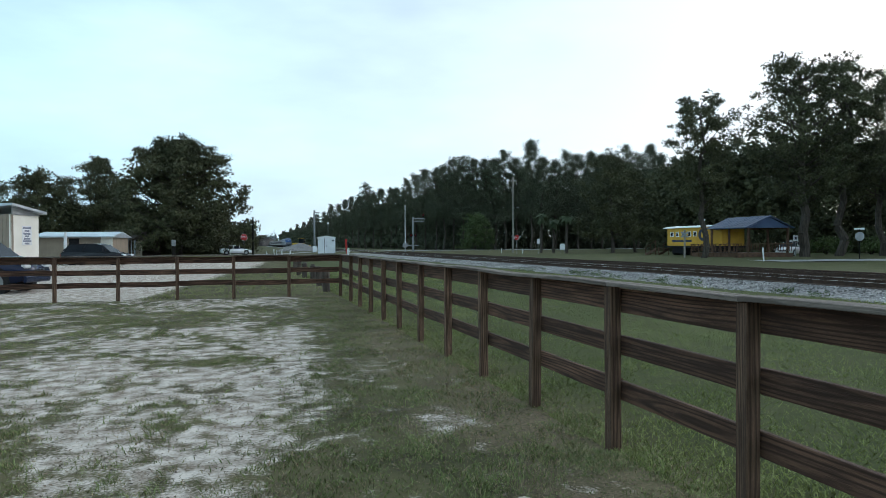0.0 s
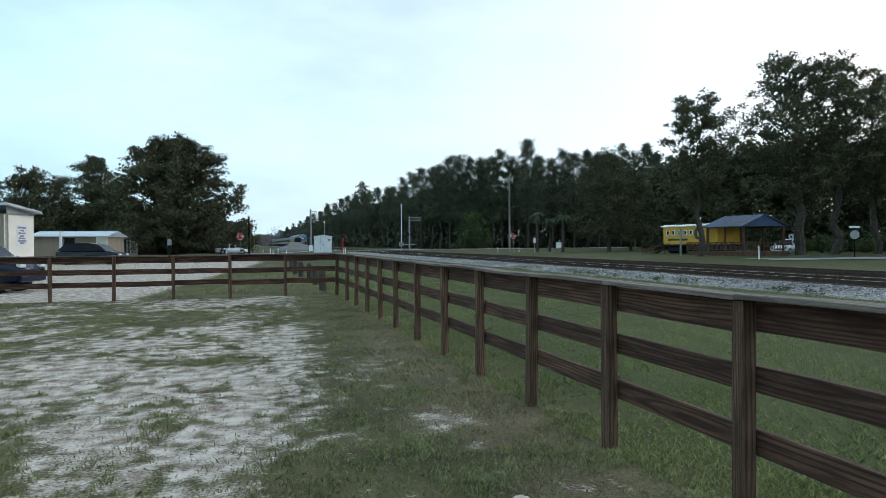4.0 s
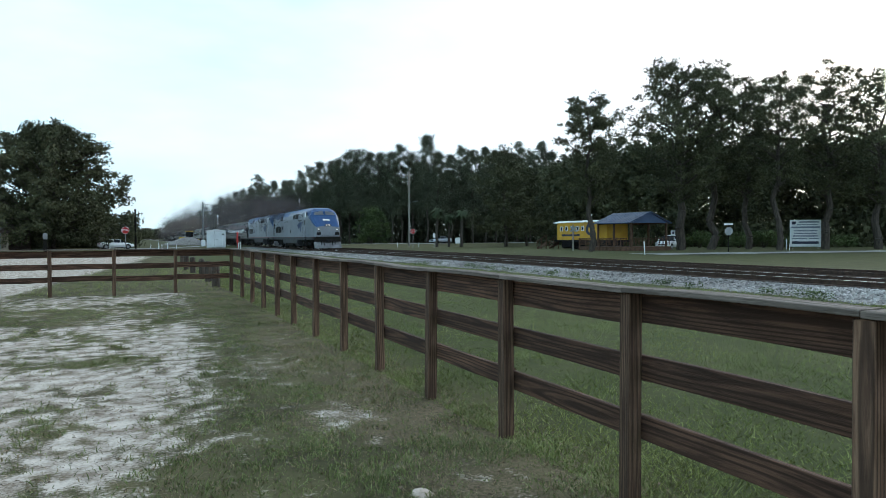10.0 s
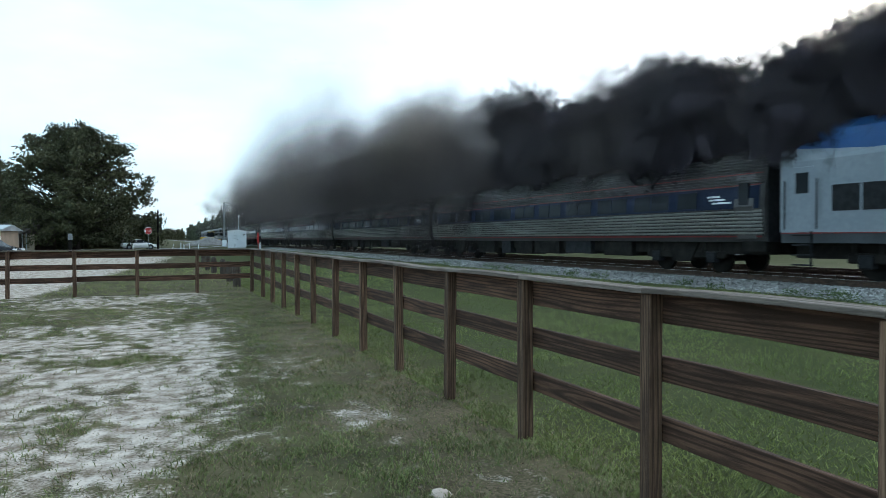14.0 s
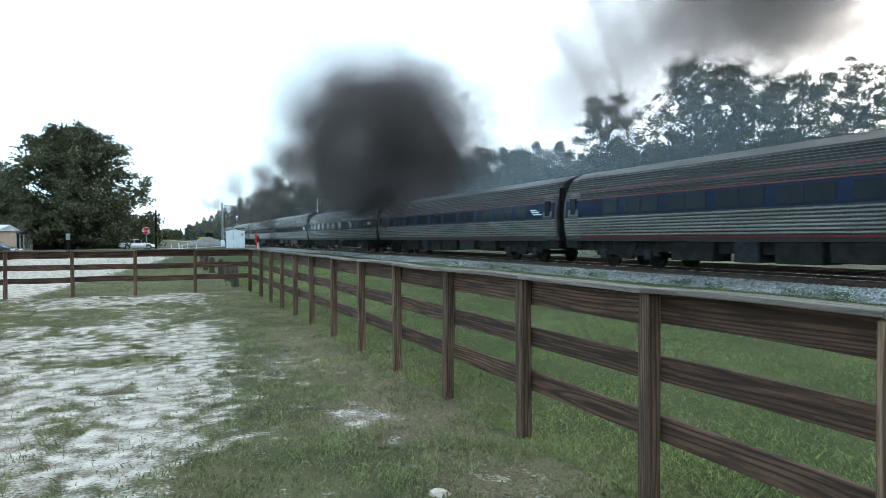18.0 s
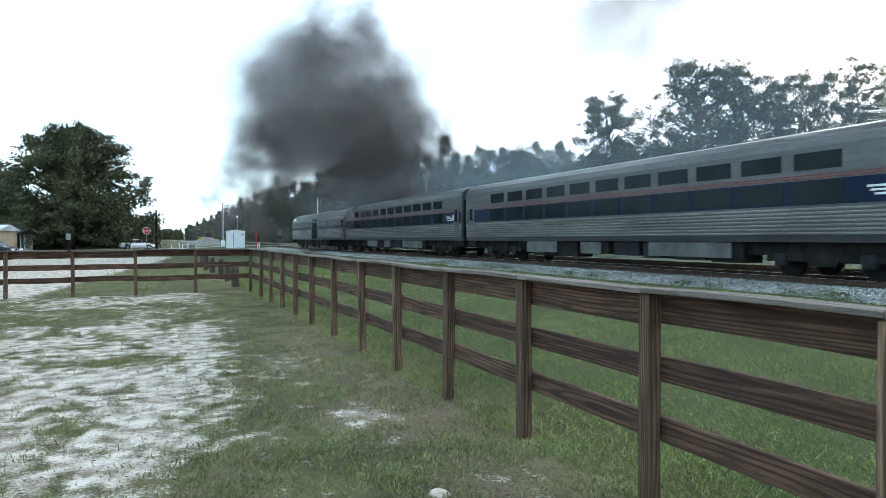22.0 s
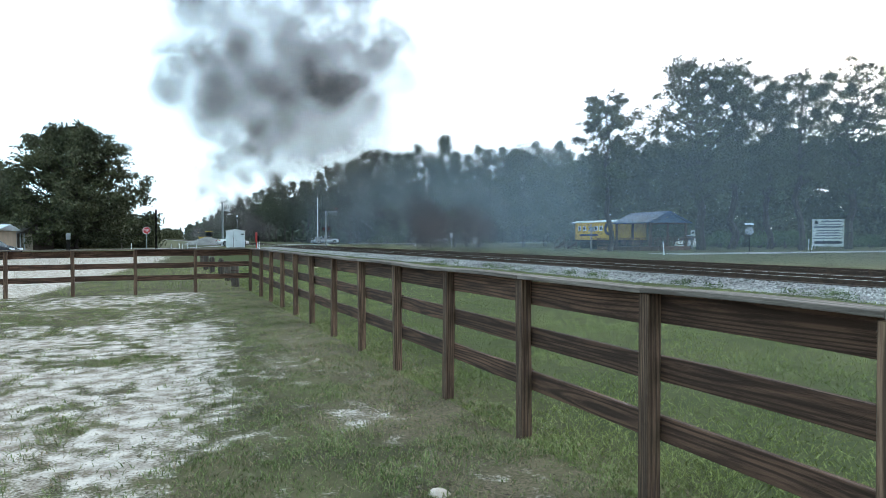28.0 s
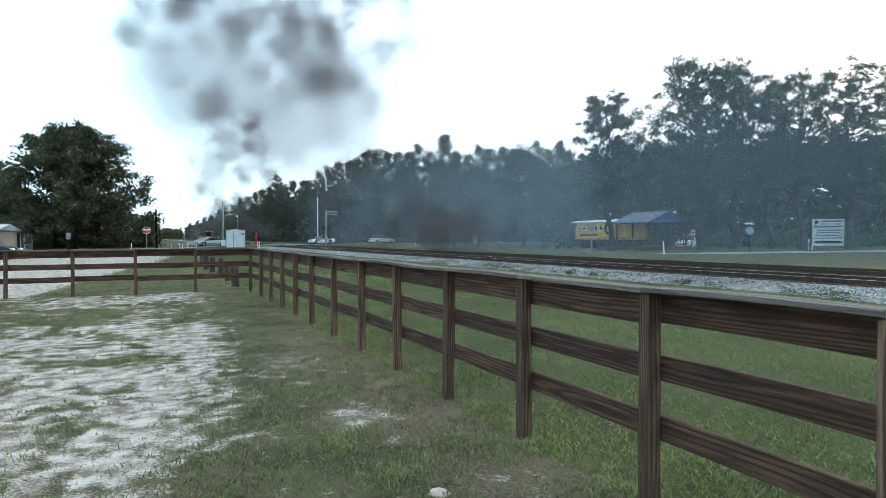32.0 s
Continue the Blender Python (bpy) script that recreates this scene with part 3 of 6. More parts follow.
def tree(name, label, seed, height, spread, trunk_r, bare, count, leaf, material, shape, limbs=40, twigs=5, clump=0.9, group="", lumpy=1.0):
    """A tapered trunk, boughs that reach a rough crown outline, and leaves bunched about the twigs."""
    rng = np.random.default_rng(seed)
    t = thing(name, label, "tree", group)
    bm = bmesh.new()
    lean = (rng.random(2) - 0.5) * (0.03 if shape is CONE else 0.07) * height
    fork = height * max(bare, 0.22)
    kinks = 2 if shape is CONE else 4
    limb(bm, (0, 0, -0.4), (lean[0], lean[1], fork), trunk_r * 1.15, trunk_r * 0.75, rng, kinks)
    limb(bm, (lean[0], lean[1], fork), (lean[0] * 1.4, lean[1] * 1.4, height * 0.95), trunk_r * 0.75, trunk_r * 0.1, rng, 5)
    clumps = []
    fs, ws = [q[0] for q in shape], [q[1] for q in shape]
    for i in range(limbs):
        f = (i + 0.5 * rng.random()) / limbs
        a = i * 2.4 + rng.random() * 0.9
        lump = 0.96 - 0.18 * lumpy + lumpy * (0.16 * math.sin(3 * a + seed) + 0.14 * math.sin(5 * f * math.pi + 2 * a) + 0.1 * rng.normal())
        rr = spread * float(np.interp(f, fs, ws)) * max(0.35, min(1.08, lump))
        if i % 4 == 3 and shape is not CONE:
            rr *= 0.45
        h = height * (bare + (1 - bare) * f)
        foot = np.array([lean[0] * h / height * 1.2, lean[1] * h / height * 1.2, max(fork * 0.85, h - rr * 0.6)])
        tip = np.array([lean[0] + math.cos(a) * rr, lean[1] + math.sin(a) * rr, h])
        limb(bm, foot, tip, trunk_r * (0.24 if rr > 2 else 0.14), trunk_r * 0.04, rng, 3)
        for k in range(twigs):
            q = foot + (tip - foot) * (1.02 - 0.6 * (k / twigs) ** 1.3) + rng.normal(size=3) * np.array([1, 1, 0.6]) * 0.13 * min(spread, 7)
            clumps.append((*q, clump * (0.55 + 0.75 * rng.random()), 0.66))
    part("trunk", bm, BARK, t)
    v, f = leaf_cloud(rng, clumps, count, leaf)
    raw("crown", v.tolist(), f.tolist(), material, t)
    return t


def put(t, m):
    t.matrix_basis = m
    return t


def build_trees():
    rng = random.Random(11)
    big = "large broadleaf tree with a dense dark green crown"
    # the great oak by the stop sign
    put(tree("oak_tree", "huge spreading oak with a dense dark crown reaching low", 1, 17.8, 10.6, 0.62, 0.05, 72000, 0.19, OAK_LEAF, ROUND, 170, 8, 1.05, lumpy=0.45), pose(-10.7, 113.2, 0))
    # trees beside the old caboose
    put(tree("tall_tree", "tall slender tree with an open dark crown", 2, 16.6, 4.0, 0.3, 0.34, 17000, 0.115, OAK_LEAF, FLAT, 42, 5, 0.61), pose(44.3, 59.4, 0))
    put(tree("oak_tree", big, 3, 21.0, 7.2, 0.5, 0.3, 38000, 0.12, OAK_LEAF, FLAT, 75, 6, 0.78), pose(56.9, 59.5, 0))
    put(tree("oak_tree", "broadleaf tree with two leaning stems and an open crown", 4, 21.4, 4.8, 0.42, 0.36, 23000, 0.115, OAK_LEAF, FLAT, 50, 5, 0.74), pose(62.3, 60.4, 0))
    put(tree("oak_tree", "broadleaf tree with a bowed pale trunk and an open crown", 5, 19.2, 5.6, 0.32, 0.4, 18000, 0.115, OAK_LEAF, FLAT, 48, 5, 0.66), pose(64.8, 52.9, 0))
    put(tree("oak_tree", big, 15, 20.0, 5.6, 0.36, 0.34, 20000, 0.115, OAK_LEAF, FLAT, 50, 5, 0.70), pose(68.3, 60.1, 0))
    put(tree("oak_tree", big, 6, 20.8, 5.6, 0.42, 0.34, 25000, 0.115, OAK_LEAF, FLAT, 56, 5, 0.70), pose(73.2, 53.6, 0))
    put(tree("oak_tree", big, 16, 20.2, 7.5, 0.42, 0.3, 28000, 0.12, OAK_LEAF, FLAT, 60, 5, 0.78), pose(78.1, 50.5, 0))
    put(tree("oak_tree", "mid-sized tree with a soft green crown", 7, 15.6, 5.4, 0.3, 0.16, 17000, 0.16, OAK_LEAF, ROUND, 60, 5, 0.95), pose(54.9, 96.2, 0))
    put(tree("oak_tree", "mid-sized tree with a soft green crown", 8, 13.6, 4.6, 0.26, 0.16, 12000, 0.16, OAK_LEAF, ROUND, 50, 5, 0.9), pose(62.5, 101.6, 0))
    put(tree("willow_tree", "rounded light green tree before the pines", 9, 7.6, 4.0, 0.2, 0.08, 12000, 0.14, SHRUB_LEAF, ROUND, 50, 5, 0.7), pose(46.4, 138.9, 0))
    # the wood behind the sheds
    for k, (x, y, h, w, n) in enumerate(((-25.1, 127.7, 16.2, 5.0, 20000), (-34.3, 126.1, 13.6, 6.5, 22000), (-43.2, 128.6, 13.4, 6.5, 18000), (-33.2, 142.4, 14.4, 4.0, 8000), (-21.9, 135.1, 13.2, 5.5, 16000))):
        put(tree("oak_tree", big, 50 + k, h, w, 0.34, 0.1, n, 0.17, OAK_LEAF, ROUND, 60, 6, 0.95, group="trees behind the sheds"), pose(x, y, 0))
    # pines along the wood's edge
    kinds = [tree("pine_tree", "tall straight pine with a ragged dark crown", 20 + i, 21.6 - 0.8 * (i % 3), 3.0 + 0.3 * i, 0.22, 0.3 + 0.05 * (i % 3), 9500, 0.14, PINE_LEAF, CONE, 50, 7, 0.8, group="pines at the wood's edge") for i in range(5)]
    spots = [(54.9, 1606.3, 1.2), (50.5, 1119.3, 1.15), (47.6, 848.9, 1.1), (44.7, 687.2, 1.0), (44.0, 589.7, 1.0), (42.5, 503.4, 1.0), (41.0, 438.8, 1.0), (40.9, 395.4, 1.0), (40.6, 357.6, 1.02), (41.0, 330.2, 1.0),
             (40.8, 303.2, 1.0), (40.7, 281.4, 1.02), (40.6, 263.0, 1.02), (40.8, 248.8, 1.1), (42.7, 242.6, 0.98), (44.5, 236.4, 0.98), (46.4, 230.2, 1.0), (46.8, 221.3, 1.0), (46.0, 203.2, 0.98), (45.1, 187.2, 1.02),
             (45.1, 176.4, 1.0), (45.4, 167.5, 1.0), (45.4, 160.0, 1.02), (47.1, 157.1, 1.02), (48.4, 153.3, 1.06), (50.6, 152.3, 1.0), (52.1, 149.5, 1.02), (53.8, 146.6, 1.04), (55.6, 144.7, 1.03),
             (58.4, 144.7, 1.0), (59.7, 139.8, 1.13), (62.0, 138.8, 0.99), (67.1, 143.1, 1.02), (70.4, 143.9, 1.05), (73.7, 144.7, 1.07), (77.9, 146.2, 1.08), (80.6, 146.1, 1.1), (84.2, 146.7, 1.12),
             (87.8, 147.4, 1.15), (91.7, 147.9, 1.12), (95.4, 148.5, 1.2), (96.9, 145.7, 1.12), (98.4, 142.9, 1.1), (81.9, 101.0, 0.9), (83.8, 100.2, 0.9)]
    first = set()
    for i, spot in enumerate(spots):
        x, y, s = spot
        m = pose(x, y, 0, 0, 0, rng.uniform(0, 360))
        k = i % 5
        o = kinds[k] if k not in first else None
        if o is None:
            o = copy_thing(kinds[k], m)
        else:
            first.add(k)
            o.matrix_basis = m
        o.scale = (s, s, s)
    # second row behind
    for i, spot in enumerate(spots):
        x, y, s = spot
        for row in (1,):
            far = 1 + (14 + 12 * row) / math.hypot(x, y)
            o = copy_thing(kinds[(i + row * 2) % 5], pose(x * far + rng.uniform(-3, 3), y * far + rng.uniform(-3, 3), 0, 0, 0, rng.uniform(0, 360)))
            k = s * rng.uniform(0.88, 1.0)
            o.scale = (k, k, k)


build_trees()


def scatter_wood(name, label, material, seed, count, leaf, clumps):
    rng = np.random.default_rng(seed)
    v, f = leaf_cloud(rng, clumps, count, leaf)
    return tagged(raw(name, v.tolist(), f.tolist(), material), label, "woods", kind="stuff")


def build_woods():
    rng = random.Random(4)
    # undergrowth and inner wood behind the pines and the right-hand trees
    spans = [([(39.8, 960.8), (43.0, 459.7), (42.9, 262.0), (47.3, 213.5)], 7.0, 6, 2.6, 44000, 1.1),
             ([(47.3, 213.5), (48.3, 166.3), (64.3, 150.9), (84.4, 155.3), (103.7, 155.8)], 2.6, 6, 2.6, 120000, 0.36),
             ([(77.8, 119.0), (71.0, 98.0), (73.7, 81.7), (80.0, 73.6), (87.3, 68.3), (95.0, 63.9), (116.7, 59.0)], 1.7, 9, 1.75, 170000, 0.32)]
    for k, (path, gap, layers, step, count, leaf) in enumerate(spans):
        clumps = []
        for a, b in zip(path, path[1:]):
            a, b = Vector(a), Vector(b)
            n = int((b - a).length / gap)
            for i in range(n):
                p = a.lerp(b, i / n)
                away = p.normalized()
                for layer in range(layers):
                    q = p + away * rng.uniform(0, 12)
                    clumps.append((q.x, q.y, 0.6 + layer * step + rng.uniform(-0.8, 0.8), rng.uniform(1.5, 2.6), 1.0))
        scatter_wood("woods", "dense dark undergrowth and inner wood", PINE_LEAF if k < 2 else OAK_LEAF, 3 + k, count, leaf, clumps)
    # undergrowth behind the sheds and the low far trees down the line
    clumps = []
    for i in range(80):
        x, y = rng.uniform(-75, -17), 122 + rng.uniform(0, 25)
        for layer in range(4):
            clumps.append((x + rng.uniform(-2, 2), y + rng.uniform(-2, 2), 1.0 + layer * rng.uniform(1.6, 2.3), rng.uniform(1.2, 2.2), 0.9))
    a, b = Vector((-17.4, 125.5)), Vector((0.3, 128.8))
    for i in range(50):
        p = a.lerp(b, rng.random())
        for layer in range(3):
            clumps.append((p.x, p.y + rng.uniform(0, 6), 0.8 + layer * rng.uniform(1.4, 2.2), rng.uniform(1.2, 2.0), 0.9))
    scatter_wood("woods", "dark broadleaf undergrowth behind the sheds", OAK_LEAF, 5, 80000, 0.26, clumps)
    clumps = []
    for i in range(150):
        f = rng.random()
        x, y = -150 + 190 * f + rng.uniform(-4, 4), 640 + 500 * f + rng.uniform(-20, 20)
        for layer in range(4):
            clumps.append((x, y, 1 + layer * rng.uniform(2.4, 4.2), rng.uniform(4, 7), 0.7))
    scatter_wood("woods", "low line of far dark trees", OAK_LEAF, 9, 60000, 1.3, clumps)


build_woods()
# ---- train ----


def text_mesh(words, size, depth=0.004):
    cu = bpy.data.curves.new("lettering", "FONT")
    cu.body, cu.size, cu.extrude, cu.offset = words, size, depth, size * 0.012
    ob = new("lettering", cu)
    me = bpy.data.meshes.new_from_object(ob.evaluated_get(bpy.context.evaluated_depsgraph_get()))
    bpy.data.objects.remove(ob)
    return me


def lettering(name, words, size, m, material, parent, label=""):
    me = text_mesh(words, size)
    me.materials.append(material)
    ob = new(name, me)
    ob.parent, ob.matrix_basis = parent, m
    if label:
        tagged(ob, label)
    return ob


# letters on the near side read towards the train's front
SIDE = Matrix(((0, 0, -1, 0), (-1, 0, 0, 0), (0, 1, 0, 0), (0, 0, 0, 1)))


def loft(bm, rings, flip=False):
    """Closed rings of points joined in order, the first and last closed."""
    made = [[bm.verts.new(p) for p in r] for r in rings]
    n = len(made[0])
    for a, b in zip(made, made[1:]):
        for i in range(n):
            bm.faces.new((a[i], a[(i + 1) % n], b[(i + 1) % n], b[i]))
    bm.faces.new(made[0][::-1]); bm.faces.new(made[-1])
    bmesh.ops.recalc_face_normals(bm, faces=bm.faces)
    return bm


def build_truck(parent, y, base=2.7, r=0.5):
    frame_ = part("truck_frame", boxed(-1.22, -1.02, y - base / 2 - 0.55, y + base / 2 + 0.55, 0.45, 0.72, bevel=0.04), UNDER, parent, "grimy cast truck frame")
    for k, dy in enumerate((-base / 2, base / 2)):
        bm = bmesh.new()
        rod(bm, (-0.82, y + dy, r), (-0.69, y + dy, r), r, sides=24)
        rod(bm, (-0.9, y + dy, r), (0.9, y + dy, r), 0.09, sides=8)
        rod(bm, (0.69, y + dy, r), (0.82, y + dy, r), r, sides=24)
        part("wheelset", bm, UNDER, frame_, "steel wheels on their axle")
        part("journal_box", boxed(-1.3, -1.0, y + dy - 0.2, y + dy + 0.2, 0.32, 0.68, bevel=0.03), DARK, frame_)
        for s in (-0.38, 0.38):
            part("spring", rodded((-1.14, y + dy + s, 0.62), (-1.14, y + dy + s, 0.98), 0.1, sides=8), UNDER, frame_)
    bm = bmesh.new()
    extrude_x(bm, [(y - 0.75, 0.98), (y - 0.4, 0.34), (y + 0.4, 0.34), (y + 0.75, 0.98)], -1.26, -1.08)
    part("bolster", bm, UNDER, frame_)


def piece_row(name, bm, material, parent, places, label=""):
    first = part(name, bm, material, parent, label)
    for i, p in enumerate(places):
        if i == 0:
            first.matrix_basis = pose(*p)
        else:
            o = share(name, first, pose(*p), parent)
            if label:
                tagged(o, label)


STRIPE = [(10.3, 3.72), (9.2, 3.5), (7.6, 3.36), (5.6, 3.46), (3.6, 3.72), (1.5, 3.9), (-2, 3.97), (-4.6, 3.97), (-6.2, 3.92), (-7.0, 3.78), (-7.6, 3.6), (-8.2, 3.35), (-8.75, 3.08), (-9.2, 2.84), (-9.7, 2.55), (-10.1, 2.34), (-10.3, 2.24)]
NOSE_Y, NOSE_Z, NOSE_W = [-10.3, -10.1, -9.7, -9.2, -8.75, -8.2, -7.6, -7.0], [2.3, 2.5, 2.9, 3.35, 3.86, 4.14, 4.25, 4.27], [1.12, 1.26, 1.36, 1.42, 1.46, 1.49, 1.51, 1.52]


def build_loco(number):
    t = thing("locomotive", "silver and blue diesel passenger locomotive with a sloped nose, number %s" % number, "locomotive", "train")
    rings, tops = [], []
    for y, stripe in STRIPE:
        top, half = float(np.interp(y, NOSE_Y, NOSE_Z)), float(np.interp(y, NOSE_Y, NOSE_W))
        floor = 1.27
        side = min(stripe, 3.2, top - 0.06)
        up = min(3.5, top - 0.04) if stripe > 3.25 else side + (top - side) * 0.45
        pts = [(half, floor), (half, floor + 0.32), (half, side), (half - 0.05, up), (half - 0.26, top - 0.45 * (top - up) if stripe > 3.25 else top - 0.25 * (top - up)), (half * 0.5, top)]
        if 3.25 < stripe:
            pts[3] = (half - 0.06, min(stripe, 3.62, top - 0.1))
            pts[4] = (half - 0.28, max(pts[3][1] + 0.05, min(3.97, top - 0.05)))
        ring = [(-x, y, z) for x, z in pts] + [(x, y, z) for x, z in pts[::-1]]
        rings.append(ring)
    bm = loft(bmesh.new(), rings)
    body = part("body", bm, [SILVER, BLUE], t)
    for p in body.data.polygons:
        y, z = p.center.y, p.center.z
        s = np.interp(-y, [-q[0] for q in STRIPE], [q[1] for q in STRIPE])
        if z > s - 0.03 and len(p.vertices) == 4:
            p.material_index = 1
    # roof details
    part("roof_hatch", boxed(-0.9, 0.9, -2.2, 6.5, 4.25, 4.36, bevel=0.04), DARK, t, "sooty roof hatches")
    part("exhaust_stack", boxed(-0.35, 0.35, 2.1, 2.9, 4.3, 4.5, bevel=0.05), DARK, t, "soot-black exhaust stack")
    part("horn", rodded((-0.2, -6.4, 4.3), (-0.2, -6.8, 4.42), 0.03, 0.08), DARK, t)
    # side skirt, stripes
    part("red_stripe", boxed(-1.526, 1.526, -9.9, 10.28, 1.235, 1.268), RED, t, "thin red sill stripe")
    part("side_sill", boxed(-1.5, 1.5, -9.95, 10.28, 0.98, 1.235), SKIRT, t, "dark grey side sill")
    part("fuel_tank", extrude_y(bmesh.new(), [(-1.5, 0.98), (-1.5, 0.62), (-1.2, 0.3), (1.2, 0.3), (1.5, 0.62), (1.5, 0.98)], -3.2, 4.3), SKIRT, t, "grey fuel tank between the trucks")
    part("air_tank", rodded((-1.35, -1.5, 0.42), (-1.35, 2.6, 0.42), 0.22, sides=14), UNDER, t)
    part("underframe", boxed(-1.0, 1.0, -9.8, 10.2, 0.55, 1.0), UNDER, t)
    for y in (-6.4, 6.6):
        build_truck(t, y, 2.75, 0.5)
    # engine-room windows, grilles and hatches on the sides
    for y0, y1 in ((8.7, 7.1), (6.95, 5.3)):
        g = part("radiator_grille", boxed(-1.54, -1.5, y1, y0, 1.82, 2.5), DARK, t, "black ventilation grille")
        part("grille_frame", boxed(-1.545, -1.535, (y0 + y1) / 2 - 0.03, (y0 + y1) / 2 + 0.03, 1.82, 2.5), SILVER, g)
    for y0, y1 in ((5.2, 4.6), (-1.2, -2.2), (-2.4, -3.1), (-3.15, -3.85)):
        part("intake_window", extrude_y(bmesh.new(), [(-1.54, 3.2), (-1.482, 3.62), (-1.40, 3.74), (-1.35, 3.2)], y1, y0), DARK, t, "dark upper intake opening")
    louvre = part("louvre_panel", extrude_y(bmesh.new(), [(-1.54, 3.18), (-1.482, 3.62), (-1.40, 3.74), (-1.35, 3.18)], -5.8, -3.95), SKIRT, t, "slatted louvre panel")
    piece_row("slat", boxed(-0.03, 0.0, -5.78, -3.97, -0.012, 0.03), SILVER, louvre, [(-1.53 + 0.009 * i, 0, 3.22 + 0.066 * i) for i in range(7)])
    part("hatch", boxed(-1.535, -1.51, 0.02, 0.36, 1.72, 2.02, bevel=0.01), DARK, t, "small dark filler hatch")
    # doors with handrails and steps
    for y, z1 in ((-6.85, 3.2), (9.6, 3.05)):
        d = part("door", boxed(-1.532, -1.5, y - 0.36, y + 0.36, 1.3, z1, bevel=0.012), SILVER, t, "silver side door")
        part("door_window", boxed(-1.538, -1.53, y - 0.2, y + 0.2, z1 - 0.72, z1 - 0.16, bevel=0.004), GLASS, d)
        for s in (-0.5, 0.5):
            part("handrail", rodded((-1.6, y + s, 1.35), (-1.6, y + s, z1 - 0.35), 0.022, sides=6), DARK, t, "dark grab rail")
        steps = part("ladder", boxed(-1.55, -1.5, y - 0.3, y - 0.26, 0.3, 1.3), DARK, t, "dark side ladder")
        for k in range(4):
            part("rung", boxed(-1.56, -1.44, y - 0.3, y + 0.3, 0.36 + k * 0.27, 0.40 + k * 0.27), DARK, steps)
    part("cab_window", boxed(-1.51, -1.44, -7.75, -7.28, 3.28, 3.78, bevel=0.01), GLASS, t, "cab side window").matrix_basis = pose(0.03, 0, 0)
    part("mirror", boxed(-1.72, -1.66, -7.95, -7.78, 3.3, 3.75, bevel=0.01), WHITE, t, "white cab mirror")
    # front end
    for s in (-1, 1):
        bm = bmesh.new()
        vs = [bm.verts.new(v) for v in ((s * 0.1, -8.75, 3.82), (s * 0.92, -8.72, 3.76), (s * 1.12, -9.02, 3.42), (s * 0.1, -9.1, 3.44))]
        bm.faces.new(vs)
        bmesh.ops.solidify(bm, geom=bm.faces[:], thickness=0.06)
        part("windshield", bm, WINDSHIELD, t, "windshield pane with the sky's reflection in its grey colour").matrix_basis = pose(0, -0.045, 0.055)
        lamp = part("ditch_light_case", rodded((s * 0.92, -10.36, 1.98), (s * 0.92, -10.1, 1.98), 0.12, sides=14), DARK, t)
        part("ditch_light", rodded((s * 0.92, -10.375, 1.98), (s * 0.92, -10.36, 1.98), 0.06, sides=14), LAMP, lamp, "lit ditch light")
        part("number_panel", boxed(s * 0.92 - 0.2, s * 0.92 + 0.2, -10.36, -10.2, 1.46, 1.74), DARK, t, "dark marker panel")
        case = part("headlight_case", rodded((s * 0.15, -10.34, 2.42), (s * 0.15, -10.0, 2.42), 0.14, sides=14), DARK, t)
        part("headlight", rodded((s * 0.15, -10.355, 2.42), (s * 0.15, -10.34, 2.42), 0.07, sides=14), LAMP, case, "lit headlight")
    part("pilot_beam", boxed(-1.3, 1.3, -10.3, -9.9, 0.8, 1.25), UNDER, t, "dark pilot beam")
    for s in (-0.75, -0.45, 0.45, 0.75):
        part("air_hose", rodded((s, -10.4, 1.0), (s * 0.9, -10.55, 0.45), 0.035, sides=6), DARK, t)
    part("nose_bar", boxed(-1.15, 1.15, -10.36, -10.3, 1.32, 1.37), SKIRT, t)
    part("nose_emblem", boxed(-0.35, 0.35, -0.01, 0.0, -0.12, 0.12), WHITE, t, "pale nose emblem").matrix_basis = pose(0, -9.68, 2.98, -48, 0, 0)
    plow = bmesh.new()
    extrude_x(plow, [(-10.05, 0.8), (-10.35, 0.62), (-10.6, 0.12), (-10.3, 0.12), (-9.95, 0.6)], -1.35, 1.35)
    part("plow", plow, PLOW, t, "grey steel pilot plow")
    part("coupler", boxed(-0.2, 0.2, -10.95, -10.2, 0.72, 1.0, bevel=0.05), DARK, t, "front coupler")
    part("coupler", boxed(-0.2, 0.2, 10.2, 10.6, 0.72, 1.0, bevel=0.05), DARK, t)
    part("end_door", boxed(-0.5, 0.5, 10.29, 10.36, 1.3, 3.4), DARK, t, "dark rear end doorway")
    # house mark: swept bars, and a plain bar in place of its name
    tip = (-5.75, 2.86)
    for k, (y0, z0, w) in enumerate(((-3.25, 2.55, 0.22), (-3.75, 2.34, 0.26), (-4.55, 2.1, 0.3))):
        bm = bmesh.new()
        mid = ((y0 + tip[0]) / 2 + 0.15, (z0 + tip[1]) / 2 + 0.10 - 0.03 * k)
        pts = [(y0, z0), (mid[0], mid[1]), tip, (tip[0] + 0.02, tip[1] - 0.03), (mid[0] - 0.22, mid[1] - 0.16 - 0.03 * k), (y0 - 0.42, z0 - w)]
        extrude_x(bm, pts, -1.528, -1.515)
        part("emblem_bar", bm, EMBLEM, t, "swept blue emblem bar")
    part("name_bar", boxed(-1.527, -1.515, -5.5, -3.9, 2.92, 3.05), SKIRT, t, "plain grey bar in place of the name")
    x0 = 4.75
    lettering("number", number, 1.0, Matrix.Translation((-1.53, x0 if len(number) == 2 else x0 + 0.15, 1.9)) @ SIDE @ Matrix.Diagonal((0.74, 1, 1, 1)), NAVY, t, "dark painted number %s" % number)
    return t


